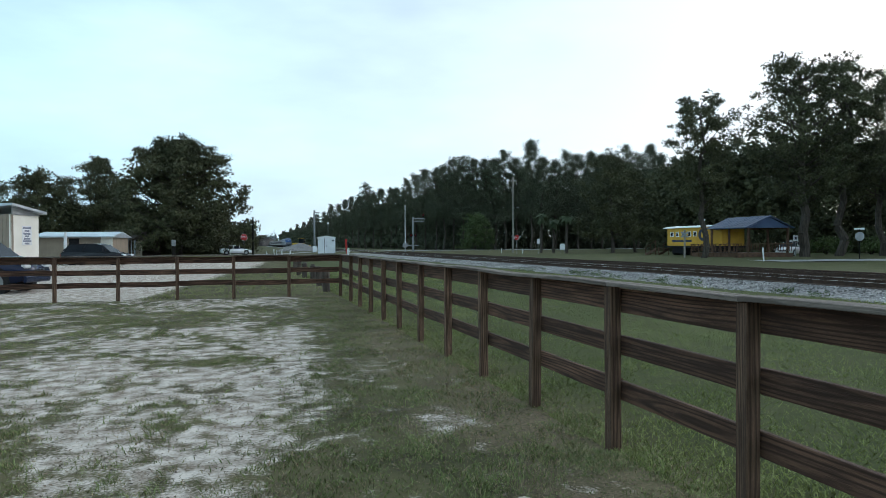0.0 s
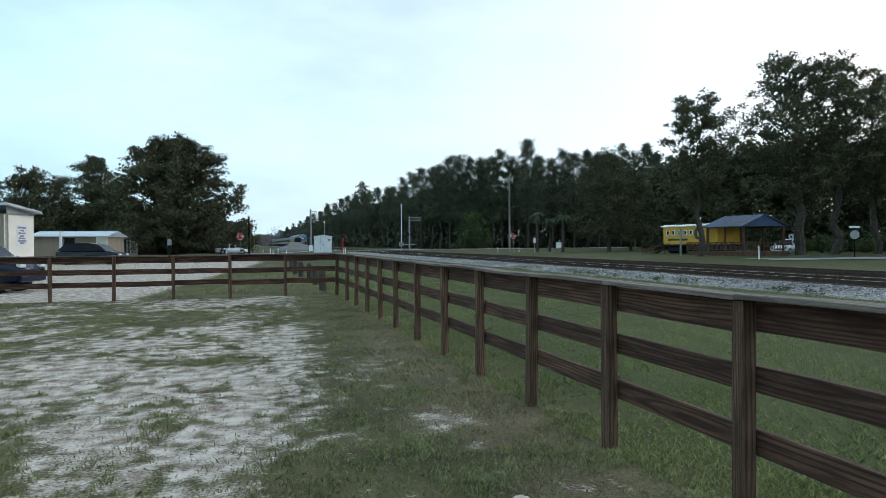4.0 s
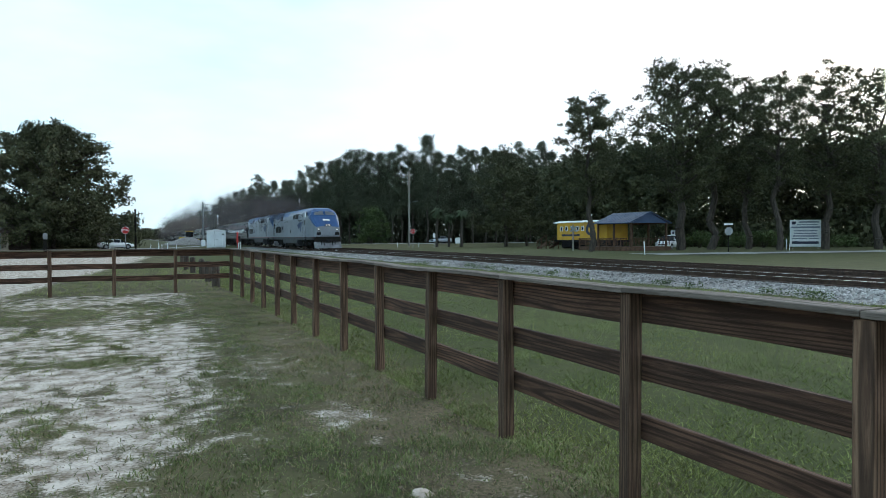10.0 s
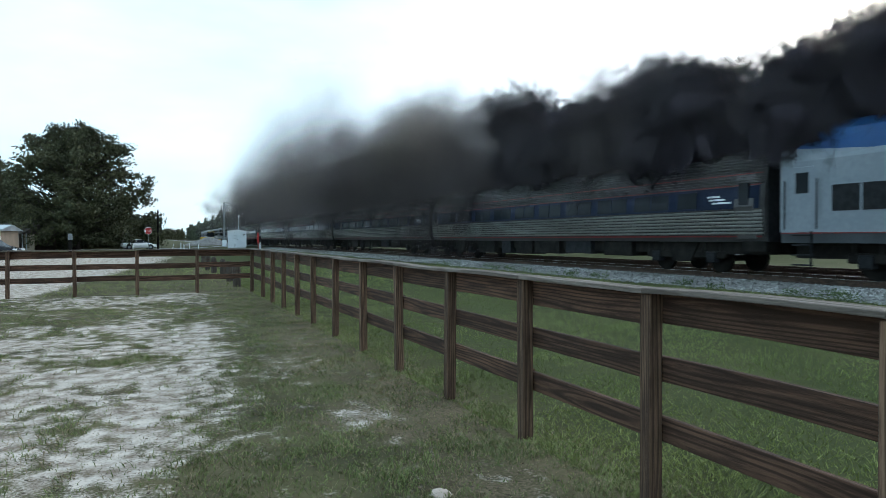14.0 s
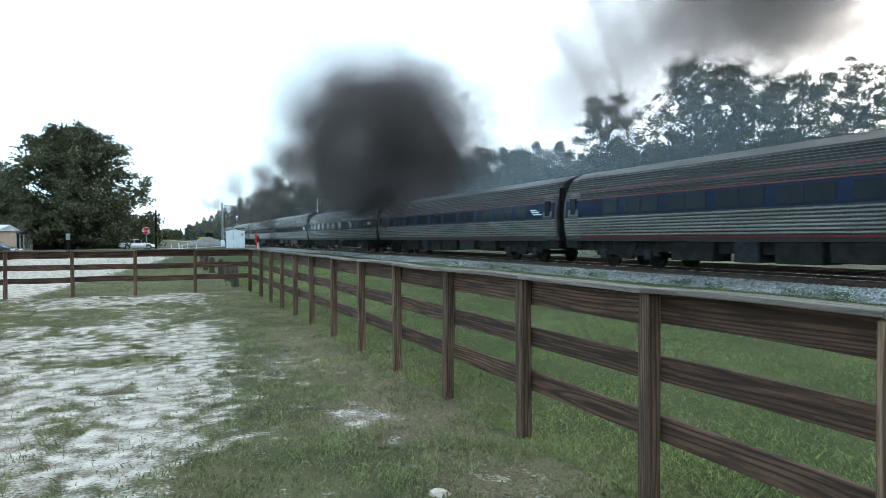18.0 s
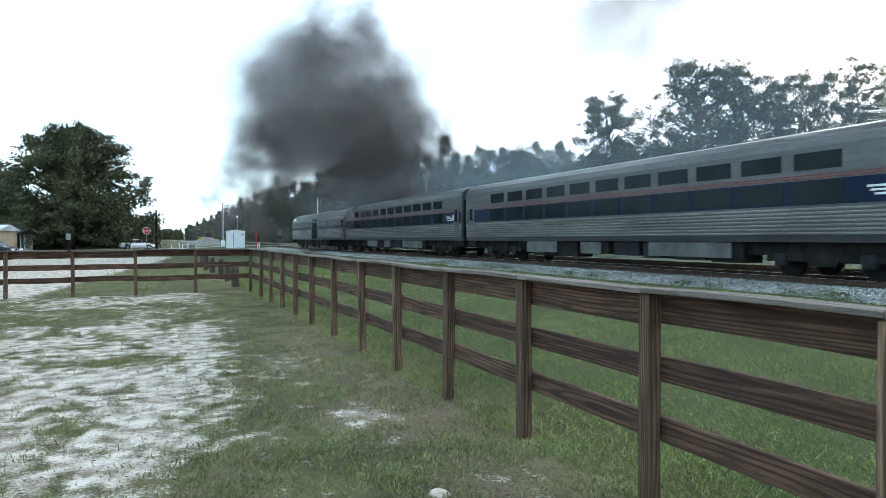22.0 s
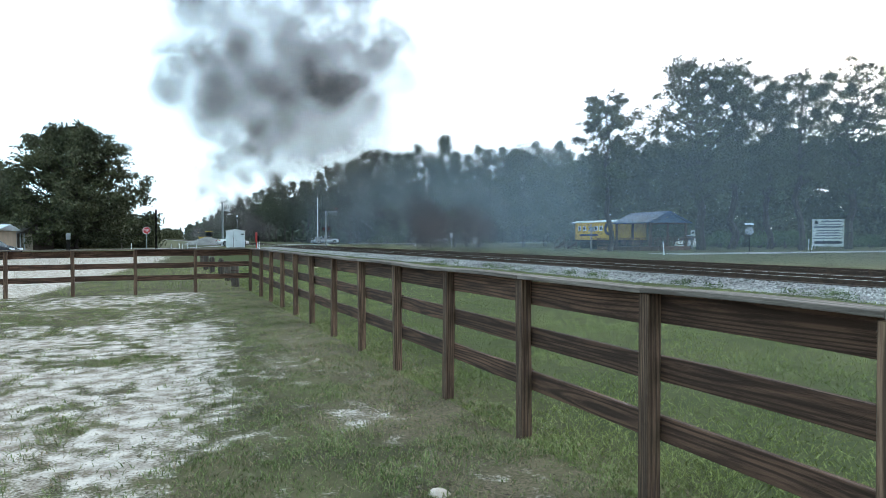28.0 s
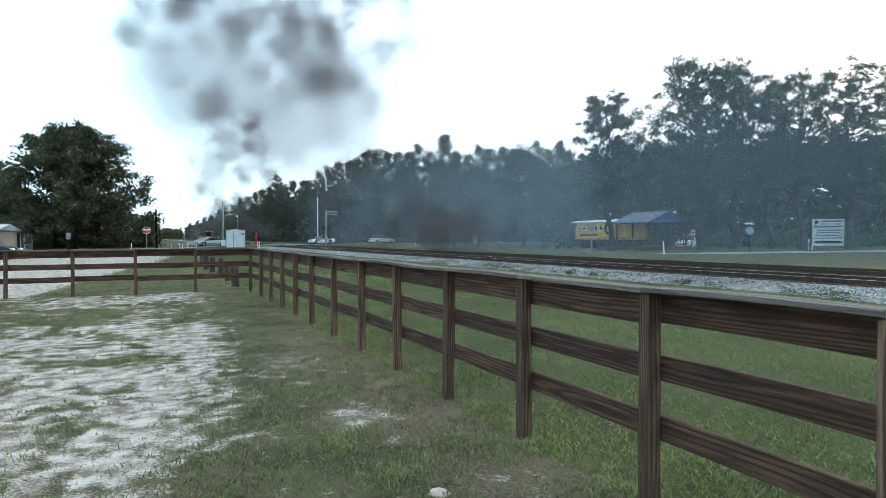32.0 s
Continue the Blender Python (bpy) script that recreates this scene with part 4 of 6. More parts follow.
def car_rings(half, pts, y0, y1):
    return [[(-x, y, z) for x, z in pts] + [(x, y, z) for x, z in pts[::-1]] for y in (y0, y1)]


def side_x(pts, z):
    return float(np.interp(z, [p[1] for p in pts], [p[0] for p in pts]))


def fluting(parent, pts, z0, z1, count, y0=-12.7, y1=12.7, cut=None, metal=None):
    """Pressed ribs along the near side."""
    step = (z1 - z0) / count
    for i in range(count):
        z = z0 + step * i
        xa, xb, xm = side_x(pts, z), side_x(pts, z + step * 0.7), side_x(pts, z + step * 0.35) + 0.035
        spans = [(y0, y1)] if not cut else [(y0, cut[0]), (cut[1], y1)]
        bm = bmesh.new()
        for a, b in spans:
            extrude_y(bm, [(-xa + 0.02, z), (-xa - 0.004, z), (-xm, z + step * 0.2), (-xm, z + step * 0.5), (-xb - 0.004, z + step * 0.7), (-xb + 0.02, z + step * 0.7)], a, b)
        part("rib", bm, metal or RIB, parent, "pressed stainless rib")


def build_coach(kind):
    labels = {"coach": "stainless steel coach with one row of windows in a blue band", "sleeper": "tall stainless sleeping car with two rows of windows", "baggage": "ribbed stainless baggage car with a wide sliding door",
              "cafe": "ribbed stainless lounge car with small spaced windows"}
    t = thing("passenger_car" if kind != "baggage" else "baggage_car", labels[kind], "railway carriage", "train")
    if kind == "sleeper":
        pts = [(1.5, 1.0), (1.58, 1.2), (1.58, 3.55), (1.5, 3.78), (1.25, 3.98), (0.6, 4.12)]
    elif kind == "baggage":
        pts = [(1.5, 1.0), (1.53, 1.2), (1.53, 3.0), (1.42, 3.4), (1.1, 3.78), (0.5, 4.0)]
    else:
        pts = [(1.42, 1.0), (1.55, 1.4), (1.6, 2.1), (1.56, 2.6), (1.42, 3.1), (1.1, 3.6), (0.55, 3.88)]
    # all but the sleepers get the steel whose colour holds the shade
    part("body", loft(bmesh.new(), car_rings(1.6, pts, -12.78, 12.78)), STEEL if kind == "sleeper" else STEEL_SHADED, t, smooth=False)
    xo = side_x(pts, 2.3)

    def skin(name, y0, y1, z0, z1, material, proud, label=""):
        bm = bmesh.new()
        a, b = side_x(pts, z0) + proud, side_x(pts, z1) + proud
        m = side_x(pts, (z0 + z1) / 2) + proud
        extrude_y(bm, [(-a, z0), (-m, (z0 + z1) / 2), (-b, z1), (-b + 0.03, z1), (-m + 0.03, (z0 + z1) / 2), (-a + 0.03, z0)], y0, y1)
        return part(name, bm, material, t, label)
    if kind in ("coach", "cafe", "sleeper"):
        skin("window_band", -12.6, 12.6, 2.0, 2.66, NAVY, 0.02, "dark blue window band")
    if kind == "coach":
        for i in range(18):
            y = -9.6 + i * 1.12 + (0.1 if i % 2 else -0.1)
            skin("window", y - 0.43, y + 0.43, 2.07, 2.58, GLASS, 0.03)
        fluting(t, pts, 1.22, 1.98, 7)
        fluting(t, pts, 2.72, 2.98, 3, metal=STEEL_SHADED)
        fluting(t, pts, 3.1, 3.56, 5, metal=STEEL_SHADED)
        skin("sill_stripe", -12.6, 12.6, 1.14, 1.19, RED, 0.012, "faded red sill stripe")
        for z in (2.68, 3.02):
            skin("stripe", -12.6, 12.6, z, z + 0.03, RED, 0.02, "thin red stripe")
    elif kind == "cafe":
        for y in (-11.2, -8.0, -5.4, -1.5, 1.2, 3.4, 5.4, 7.4, 9.2, 10.8):
            skin("window", y - 0.5, y + 0.5, 2.07, 2.6, GLASS, 0.03)
        fluting(t, pts, 1.2, 1.98, 6)
        fluting(t, pts, 2.7, 3.05, 3)
        skin("roof_panel", -8.0, 6.0, 3.1, 3.3, SKIRT, 0.01, "darker roof-side panel")
    elif kind == "sleeper":
        for i in range(11):
            y = -9.2 + i * 1.82
            skin("upper_window", y - 0.7, y + 0.7, 2.94, 3.4, GLASS, 0.02)
            skin("window", y - 0.8, y + 0.8, 2.04, 2.62, GLASS, 0.03)
        fluting(t, pts, 1.2, 1.96, 7)
        for z in (2.7, 2.78):
            skin("stripe", -12.5, 12.5, z, z + 0.028, RED, 0.02, "thin red stripe")
        for a, b in ((-6.2, -2.4), (0.4, 1.8), (3.6, 6.2)):
            skin("equipment_skirt", a, b, 0.5, 0.98, PANEL, -0.02, "grey panel under the floor")
        skin("window_rim", -12.1, -11.5, 2.2, 2.5, CREAM, 0.03, "small framed vestibule window")
    else:
        fluting(t, pts, 1.15, 2.1, 8, y0=-11.5, cut=(-1.6, 1.6))
        fluting(t, pts, 3.1, 3.3, 2, cut=(-1.6, 1.6), metal=STEEL)
        skin("stripe_band", -12.7, -1.6, 2.18, 2.42, NAVY, 0.02, "narrow blue stripe")
        skin("stripe_band", 1.6, 12.7, 2.18, 2.42, NAVY, 0.02, "narrow blue stripe")
        for z in (2.48, 2.9):
            skin("stripe", -12.7, 12.7, z, z + 0.03, RED if z < 2.6 else SKIRT, 0.012, "thin stripe")
        # near-black panel paints the unlit inside of the open baggage door
        dr = skin("door_opening", -1.3, 1.3, 1.1, 3.15, UNDER, 0.03, "wide baggage door opening, its dark inside painted on a panel")
        d = skin("door", -12.5, -11.6, 1.05, 3.1, STEEL, 0.045, "stainless end door")
        part("door_window", boxed(-side_x(pts, 2.6) - 0.06, -side_x(pts, 2.6) + 0.02, -12.3, -11.8, 2.2, 2.9, bevel=0.02), GLASS, d)
        for y in (-1.45, 1.45):
            skin("door_post", y - 0.12, y + 0.12, 1.05, 3.2, STEEL, 0.04)
        skin("end_hatch", 11.2, 12.4, 3.3, 3.6, WHITE, 0.02, "pale roof hatch")
    if kind != "baggage":
        for s in (-1, 1):
            y = s * 12.05
            d = skin("door", y - 0.36, y + 0.36, 1.1, 3.0, STEEL, 0.045, "stainless vestibule door")
            bm = boxed(-side_x(pts, 2.4) - 0.06, -side_x(pts, 2.4) + 0.02, y - 0.18, y + 0.18, 2.1, 2.75)
            part("door_window", bm, GLASS, d)
        bars = [(-11.1, 2.2), (-11.0, 2.3), (-10.9, 2.4)]
        for k, (y, z) in enumerate(bars):
            bm = boxed(-side_x(pts, 2.3) - 0.035, -side_x(pts, 2.3) + 0.02, y - 0.45 + 0.12 * k, y + 0.3, z - 0.03, z + 0.025)
            part("emblem_bar", bm, WHITE, t, "pale swept emblem bar")
    # ends, trucks and boxes under the floor
    for s in (-1, 1):
        part("diaphragm", boxed(-0.75, 0.75, min(s * 12.78, s * 13.0), max(s * 12.78, s * 13.0), 1.1, 3.5), RUBBER, t, "black end diaphragm")
        part("end_sheet", boxed(-1.45, 1.45, min(s * 12.78, s * 12.8), max(s * 12.78, s * 12.8), 1.0, 3.3), DARK, t)
        part("coupler", boxed(-0.16, 0.16, min(s * 12.7, s * 13.02), max(s * 12.7, s * 13.02), 0.7, 0.95), DARK, t)
        extr = bmesh.new()
        extrude_y(extr, [(-1.5, 1.02), (-1.46, 0.72), (-1.3, 0.72), (-1.3, 1.02)], min(s * 11.9, s * 12.75), max(s * 11.9, s * 12.75))
        part("step_well", extr, UNDER, t)
        build_truck(t, s * 9.1, 2.6, 0.46)
    part("underframe", boxed(-1.2, 1.2, -12.6, 12.6, 0.62, 1.0), UNDER, t)
    rng = random.Random(len(kind))
    y = -6.6
    while y < 6.4:
        w = rng.uniform(0.9, 2.2)
        part("equipment_box", boxed(-1.4, -0.6, y, y + w, rng.uniform(0.34, 0.5), 1.0, bevel=0.02), DARK if rng.random() < 0.35 else UNDER, t)
        y += w + rng.uniform(0.15, 0.9)
    return t


def copies(t, n):
    return [t] + [copy_thing(t, pose(0, 0, 0)) for i in range(n - 1)]


TRAIN = [build_loco("43"), build_loco("158")] + copies(build_coach("coach"), 5) + [build_coach("cafe")] + copies(build_coach("sleeper"), 3) + [build_coach("baggage")]
OFFSETS = [0, 21.03] + [44.6 + 26.12 * i for i in range(10)]


def lead_y(t):
    """Where the first locomotive's middle is: it slows a little, then rolls by evenly."""
    return 17.75 - 23.4 * (t - 12.5) + (39 * (1 - t / 10.5) ** 1.3 if t < 10.5 else 0) - (0.24 * (min(t, 23) - 20) ** 2 + 1.44 * max(0, t - 23) if t > 20 else 0)


# ---- diesel smoke, in rigid puffs that part and drift ----


def smoke_mat(name, colour, strength, radius, ragged, lo, hi, grain=1.6):
    """Sooty wisp: dense at each sheet's middle, with a torn outline."""
    m = bpy.data.materials.new(name)
    m.use_nodes = True
    nt = m.node_tree
    n, l = nt.nodes.new, nt.links.new
    bs = nt.nodes["Principled BSDF"]
    bs.inputs["Base Color"].default_value = (*colour, 1)
    bs.inputs["Roughness"].default_value, bs.inputs["Specular IOR Level"].default_value = 1.0, 0.0
    co, at, info, mul, add, tex = n("ShaderNodeTexCoord"), n("ShaderNodeAttribute"), n("ShaderNodeObjectInfo"), n("ShaderNodeMath"), n("ShaderNodeVectorMath"), n("ShaderNodeTexNoise")
    at.attribute_name = "fade"
    mul.operation, mul.inputs[1].default_value = "MULTIPLY", 53.0
    tex.inputs["Scale"].default_value, tex.inputs["Detail"].default_value = grain / radius, 4
    l(info.outputs["Random"], mul.inputs[0]); l(co.outputs["Object"], add.inputs[0]); l(mul.outputs[0], add.inputs[1]); l(add.outputs[0], tex.inputs[0])
    torn, sub, fall, b, edge, e2 = (n("ShaderNodeMath"), n("ShaderNodeMath"), n("ShaderNodeMapRange"), n("ShaderNodeMath"), n("ShaderNodeMapRange"), n("ShaderNodeMath"))
    sub.operation, sub.inputs[1].default_value = "SUBTRACT", 0.5
    torn.operation, torn.inputs[1].default_value = "MULTIPLY_ADD", ragged
    l(tex.outputs[0], sub.inputs[0]); l(sub.outputs[0], torn.inputs[0]); l(at.outputs["Fac"], torn.inputs[2])
    fall.interpolation_type = "SMOOTHSTEP"
    fall.inputs[1].default_value, fall.inputs[2].default_value = lo, hi
    fall.inputs[3].default_value, fall.inputs[4].default_value = 0.0, strength
    edge.inputs[1].default_value, edge.inputs[2].default_value = 0.0, 0.2
    l(torn.outputs[0], fall.inputs[0]); l(at.outputs["Fac"], edge.inputs[0])
    e2.operation = "MULTIPLY"
    l(fall.outputs[0], e2.inputs[0]); l(edge.outputs[0], e2.inputs[1])
    l(e2.outputs[0], bs.inputs["Alpha"])
    return m


def puff_mesh(name, seed, radius, sheets, material, long, lobes=0, upright=False):
    """Curved wisps crossing about one centre and, on dense smoke, rounded lobes bulging from it."""
    rng = random.Random(seed)
    verts, faces, fade = [], [], []

    def dome(q, shape, rings, seg):
        base = len(verts)
        verts.append(tuple(q @ Vector(shape(0, 0)))); fade.append(1.0)
        for i in range(1, rings + 1):
            for k in range(seg):
                verts.append(tuple(q @ Vector(shape(i / rings, 2 * math.pi * k / seg)))); fade.append(1 - i / rings)
        for k in range(seg):
            faces.append((base, base + 1 + k, base + 1 + (k + 1) % seg))
            for i in range(rings - 1):
                o = base + 1 + i * seg
                faces.append((o + k, o + seg + k, o + seg + (k + 1) % seg, o + (k + 1) % seg))

    def turn():
        return Euler((rng.random() * 6.28, rng.random() * 6.28, rng.random() * 6.28)).to_matrix()
    for s in range(sheets):
        bend, off = rng.uniform(-0.35, 0.35), rng.uniform(-0.45, 0.45) * radius
        q = Euler((rng.uniform(-0.2, 0.2), 1.57 + rng.uniform(-0.15, 0.15), 0)).to_matrix() if upright else turn()
        dome(q, lambda f, a: (f * radius * math.cos(a), f * radius * math.sin(a), off + bend * f * f * radius + 0.12 * radius * f * math.sin(2 * a + s)), 4, 10)
    for s in range(lobes):
        r, out = radius * rng.uniform(0.36, 0.52), radius * rng.uniform(0.3, 0.52)
        dome(turn(), lambda f, a: (r * math.sin(2.0 * f) * math.cos(a), r * math.sin(2.0 * f) * math.sin(a), out + r * math.cos(2.0 * f)), 5, 11)
    me = bpy.data.meshes.new(name)
    me.from_pydata([(x, y * long, z) for x, y, z in verts], [], faces)
    me.attributes.new("fade", "FLOAT", "POINT").data.foreach_set("value", fade)
    me.polygons.foreach_set("use_smooth", [True] * len(me.polygons))
    me.materials.append(material)
    return me


SOOT = smoke_mat("soot_smoke", (0.05, 0.042, 0.05), 0.7, 1.3, 1.7, 0.1, 0.62, 4.2)
ROLL = smoke_mat("rolling_smoke", (0.075, 0.064, 0.07), 0.3, 1.9, 1.6, 0.1, 0.75, 3.6)
LUMP = smoke_mat("hanging_smoke", (0.12, 0.1, 0.099), 0.1, 3.0, 1.5, 0.08, 0.95, 3.4)
WISP = smoke_mat("fading_wisp", (0.17, 0.15, 0.15), 0.05, 4.0, 0.9, 0.1, 0.9)
CLOUD = smoke_mat("drifting_smoke", (0.21, 0.178, 0.168), 0.034, 8.5, 0.7, 0.05, 0.9, 1.8)
PLUME = smoke_mat("brown_smoke", (0.23, 0.185, 0.16), 0.12, 4.4, 1.2, 0.15, 0.9, 2.4)
HAZE = smoke_mat("haze_smoke", (0.40, 0.46, 0.53), 0.042, 17.0, 0.25, 0.0, 0.75, 1.0)
PUFFS, STREAKS, CLOUDS = [], [], []


def build_smoke():
    dense = [puff_mesh("smoke_puff", i, 1.3, 10, SOOT, 1.25, 2) for i in range(5)]
    roll = [puff_mesh("smoke_puff", 10 + i, 1.9, 11, ROLL, 1.3, 1) for i in range(4)]
    lump = [puff_mesh("smoke_puff", 50 + i, 3.0, 8, LUMP, 1.2) for i in range(4)]
    wisp = [puff_mesh("smoke_puff", 60 + i, 4.0, 6, WISP, 1.3) for i in range(3)]
    haze = [puff_mesh("smoke_haze", 20 + i, 17.0, 2, HAZE, 2.4, upright=True) for i in range(3)]
    cloud = [puff_mesh("smoke_cloud", 30 + i, 8.5, 6, CLOUD, 1.15) for i in range(3)]
    plume = [puff_mesh("smoke_cloud", 40 + i, 4.4, 5, PLUME, 1.3) for i in range(3)]
    rng = random.Random(31)

    def ball():
        while True:
            v = Vector((rng.uniform(-1, 1), rng.uniform(-1, 1), rng.uniform(-1, 1)))
            if v.length < 1:
                return v

    def puff(kind, te, up):
        ob = new("smoke_puff", rng.choice(kind))
        tagged(ob, "dark diesel exhaust smoke above the train" if kind is dense else "rolling brown-grey exhaust smoke", "smoke", "exhaust smoke", "stuff")
        PUFFS.append((ob, te, up, ball(), rng.uniform(0, 360)))
    te = 3.0
    while te < 14.4:
        r, up = rng.random(), rng.uniform(0.0, 1.0)
        if te > 11.9:
            puff(dense if r < 0.6 * ramp(te, 11.8, 12.6) else (roll if r < 0.9 else lump), te, up)
        elif te > 10.2:
            puff(lump, te, up)
        elif te > 8.6:
            puff(lump if r < 0.55 else wisp, te, up)
        else:
            puff(wisp, te, up)
        te += 0.25 if te < 7 else (0.05 if te < 10.2 else (0.0135 if te < 11.9 else 0.0125))
    for i in range(14):
        ob = new("smoke_haze", rng.choice(haze))
        tagged(ob, "thin bluish smoke haze drifting before the trees", "smoke", "smoke haze", "stuff")
        STREAKS.append((ob, 13.6 + 3.2 * rng.random(), Vector((rng.uniform(32, 46), 22 + 10 * i, rng.uniform(3.0, 8))), ball()))
    for i in range(66):
        far = i >= 48
        ob = new("smoke_cloud", rng.choice(plume if far else cloud))
        tagged(ob, "large soft cloud of drifting grey-brown smoke", "smoke", "smoke cloud", "stuff")
        CLOUDS.append((ob, far, ball(), rng.uniform(0, 90), rng.random()))


build_smoke()


def puff_rows(te, up, j, spin):
    """Carried inside the engine until it leaves the stack, then rising, parting and drifting."""
    rows = []
    for t in [0, 0.1] + list(range(1, 32)) + [31.9, 32]:
        if t < te - 0.12:
            rows.append((t, pose(TRACK_X, lead_y(t) + 3.0, -5.5)))
    rows.append((te - 0.06, pose(TRACK_X, lead_y(te) + 4.4, -5.5)))
    y0 = lead_y(te) + 3.0
    rows.append((te, pose(TRACK_X, y0, 3.7)))
    lump = 10.2 < te < 11.9
    near = te >= 11.9
    low = lump and j.z < -0.62       # the share that sinks beside the cars
    for age in (0.12, 0.35, 0.8, 1.5, 2.5, 3.5, 5, 6.5, 8, 10, 13, 17, 21, 25, 29):
        t = te + age
        if t > 32.0:
            break
        turn = (min(80, 22 * age), min(60, 15 * age * j.x), spin * min(1, age / 4) * 0.3)
        late = max(0, age - (2.6 if lump else 2.2))
        pull = 1 - math.exp(-late / 2.2)
        wide = 0.35 + 0.95 * min(age, 2.5) ** 0.6 + 0.35 * max(0, age - 2.5)
        top = (3.9 if lump else 4.2) + 2.25 * min(age, 3.0) ** 0.6        # where the plume's back has risen to
        foot = (3.6 if lump else 4.3) - 1.8 * ramp(age, 0.8, 3.0)
        x, y, z = TRACK_X + j.x * wide, y0 + j.y * wide * 1.2 - 1.5 * min(age, 1), foot + (top - foot) * up + 0.25 * j.z
        if lump:        # gathers into the hanging cloud
            far, end = max(0, t - 18.0), max(0, t - 24.0)
            y += (57.5 + (y0 - 57.5) * 0.3 - y0) * pull
            part_ = 1 + 0.1 * far + 0.022 * end ** 1.6
            x += (0.9 if low else -0.4) * far + j.x * (min(wide, 2) - wide + 6.0 * pull * part_) + 0.4 * pull
            lift = 0.5 * far if low else 0.95 * far + 0.6 * end ** 1.5
            y, z = y + (2.2 if not low else 1.0) * far + 3.5 * j.y * (part_ - 1), z + (9.6 + 6.8 * j.z * part_ - z) * pull + lift
        elif near:      # rolls off towards the right and up
            y += (15 + (y0 - 15) * 0.6 - y0) * pull
            z += 4.2 * late * (0.7 + 0.6 * up) + 0.5 * late * late
            x += 1.2 * late * j.x
        else:
            z += 1.0 * late * up
            y += 3.0 * late
        rows.append((t, pose(x, y, max(2.2, z), *turn)))
    if rows[-1][0] < 31.99:
        rows.append((32.0, rows[-1][1]))
    return rows


def cloud_rows(far, j, spin, lag):
    """The tail of the exhaust trail: it follows the engines up the line and stays hanging."""
    rows = []
    if far:     # thinner plumes that pass on to the right and upwards
        home, arrive, drift = Vector((TRACK_X + 1 + 3 * j.x, 19 + 11 * j.y, 9.4 - 0.12 * 9 * j.y + 1.3 * j.z)), 14.8, Vector((0.1, -0.2, 0.7))
        leave = 17.5
    else:
        home, arrive, drift = Vector((TRACK_X + 0.8 + 7.5 * j.x, 57 + 7 * j.y, 11.0 + 6.2 * j.z)), 14.0 + 1.6 * lag, Vector((-0.4, 2.2, 0.7))
        leave = 18.0
    for t in [0, 0.1] + [1.5 * k for k in range(1, 21)] + [31.9, 32]:
        if t < arrive:
            y = home.y + (arrive - t) * (26 if far else 50 + 8 * lag) * (1 if not far else 1.6)
            h = min(1, (arrive - t) / 6)
            rows.append((t, pose(TRACK_X, y, home.z * (1 - h) + 4.2 * h, 0, 0, spin)))
        else:
            age = max(0, t - leave)
            spread = 1 + 0.05 * age + 0.02 * max(0, t - 24) ** 1.6
            p = Vector((TRACK_X + (home.x - TRACK_X) * spread, 57 + (home.y - 57) * spread if not far else home.y, home.z)) + drift * age
            if not far:
                p.z += j.z * 0.32 * age
            rows.append((t, pose(p.x, p.y, p.z, 2 * age, 0, spin + 3 * (t - arrive))))
    return rows


def haze_rows(arrive, home, j):
    """Thin haze that follows the train up the line and spreads towards the trees."""
    rows = []
    for t in [0, 0.1] + [1.5 * k for k in range(1, 21)] + [31.9, 32]:
        if t < arrive:
            rows.append((t, pose(TRACK_X + 12, home.y + (arrive - t) * 60 + 8, 8.0, 0, 0, 0)))
        else:
            s = 1 - math.exp(-(t - arrive) / 2.0)
            age = t - arrive
            rows.append((t, pose(TRACK_X + 12 + (home.x - TRACK_X - 12) * s + 0.1 * age * j.x, home.y + 8 * (1 - s) + 0.3 * age * j.y, 8 + (home.z - 8) * s, 0, 0, 40 * s * j.z)))
    return rows
# ---- vehicles ----


def car_paint(name, c):
    return mat(name, c, tuple(v * 0.9 for v in c), rough=0.25, scale=0.8, spec=0.3)


PAINT = {"white": car_paint("white_car_paint", (0.85, 0.86, 0.87)), "silver": car_paint("silver_car_paint", (0.45, 0.49, 0.53)), "black": car_paint("dark_car_paint", (0.008, 0.009, 0.013)), "blue": car_paint("blue_car_paint", (0.008, 0.016, 0.045))}
CAR_GLASS = mat("car_glass", (0.012, 0.014, 0.018), (0.02, 0.023, 0.028), rough=0.15, scale=0.7, spec=0.06)
CLEAR_LAMP = mat("lamp_glass", (0.75, 0.78, 0.8), (0.6, 0.63, 0.66), rough=0.12, spec=0.8)
TAIL = mat("tail_lamp", (0.4, 0.02, 0.02), (0.3, 0.015, 0.015), rough=0.2)


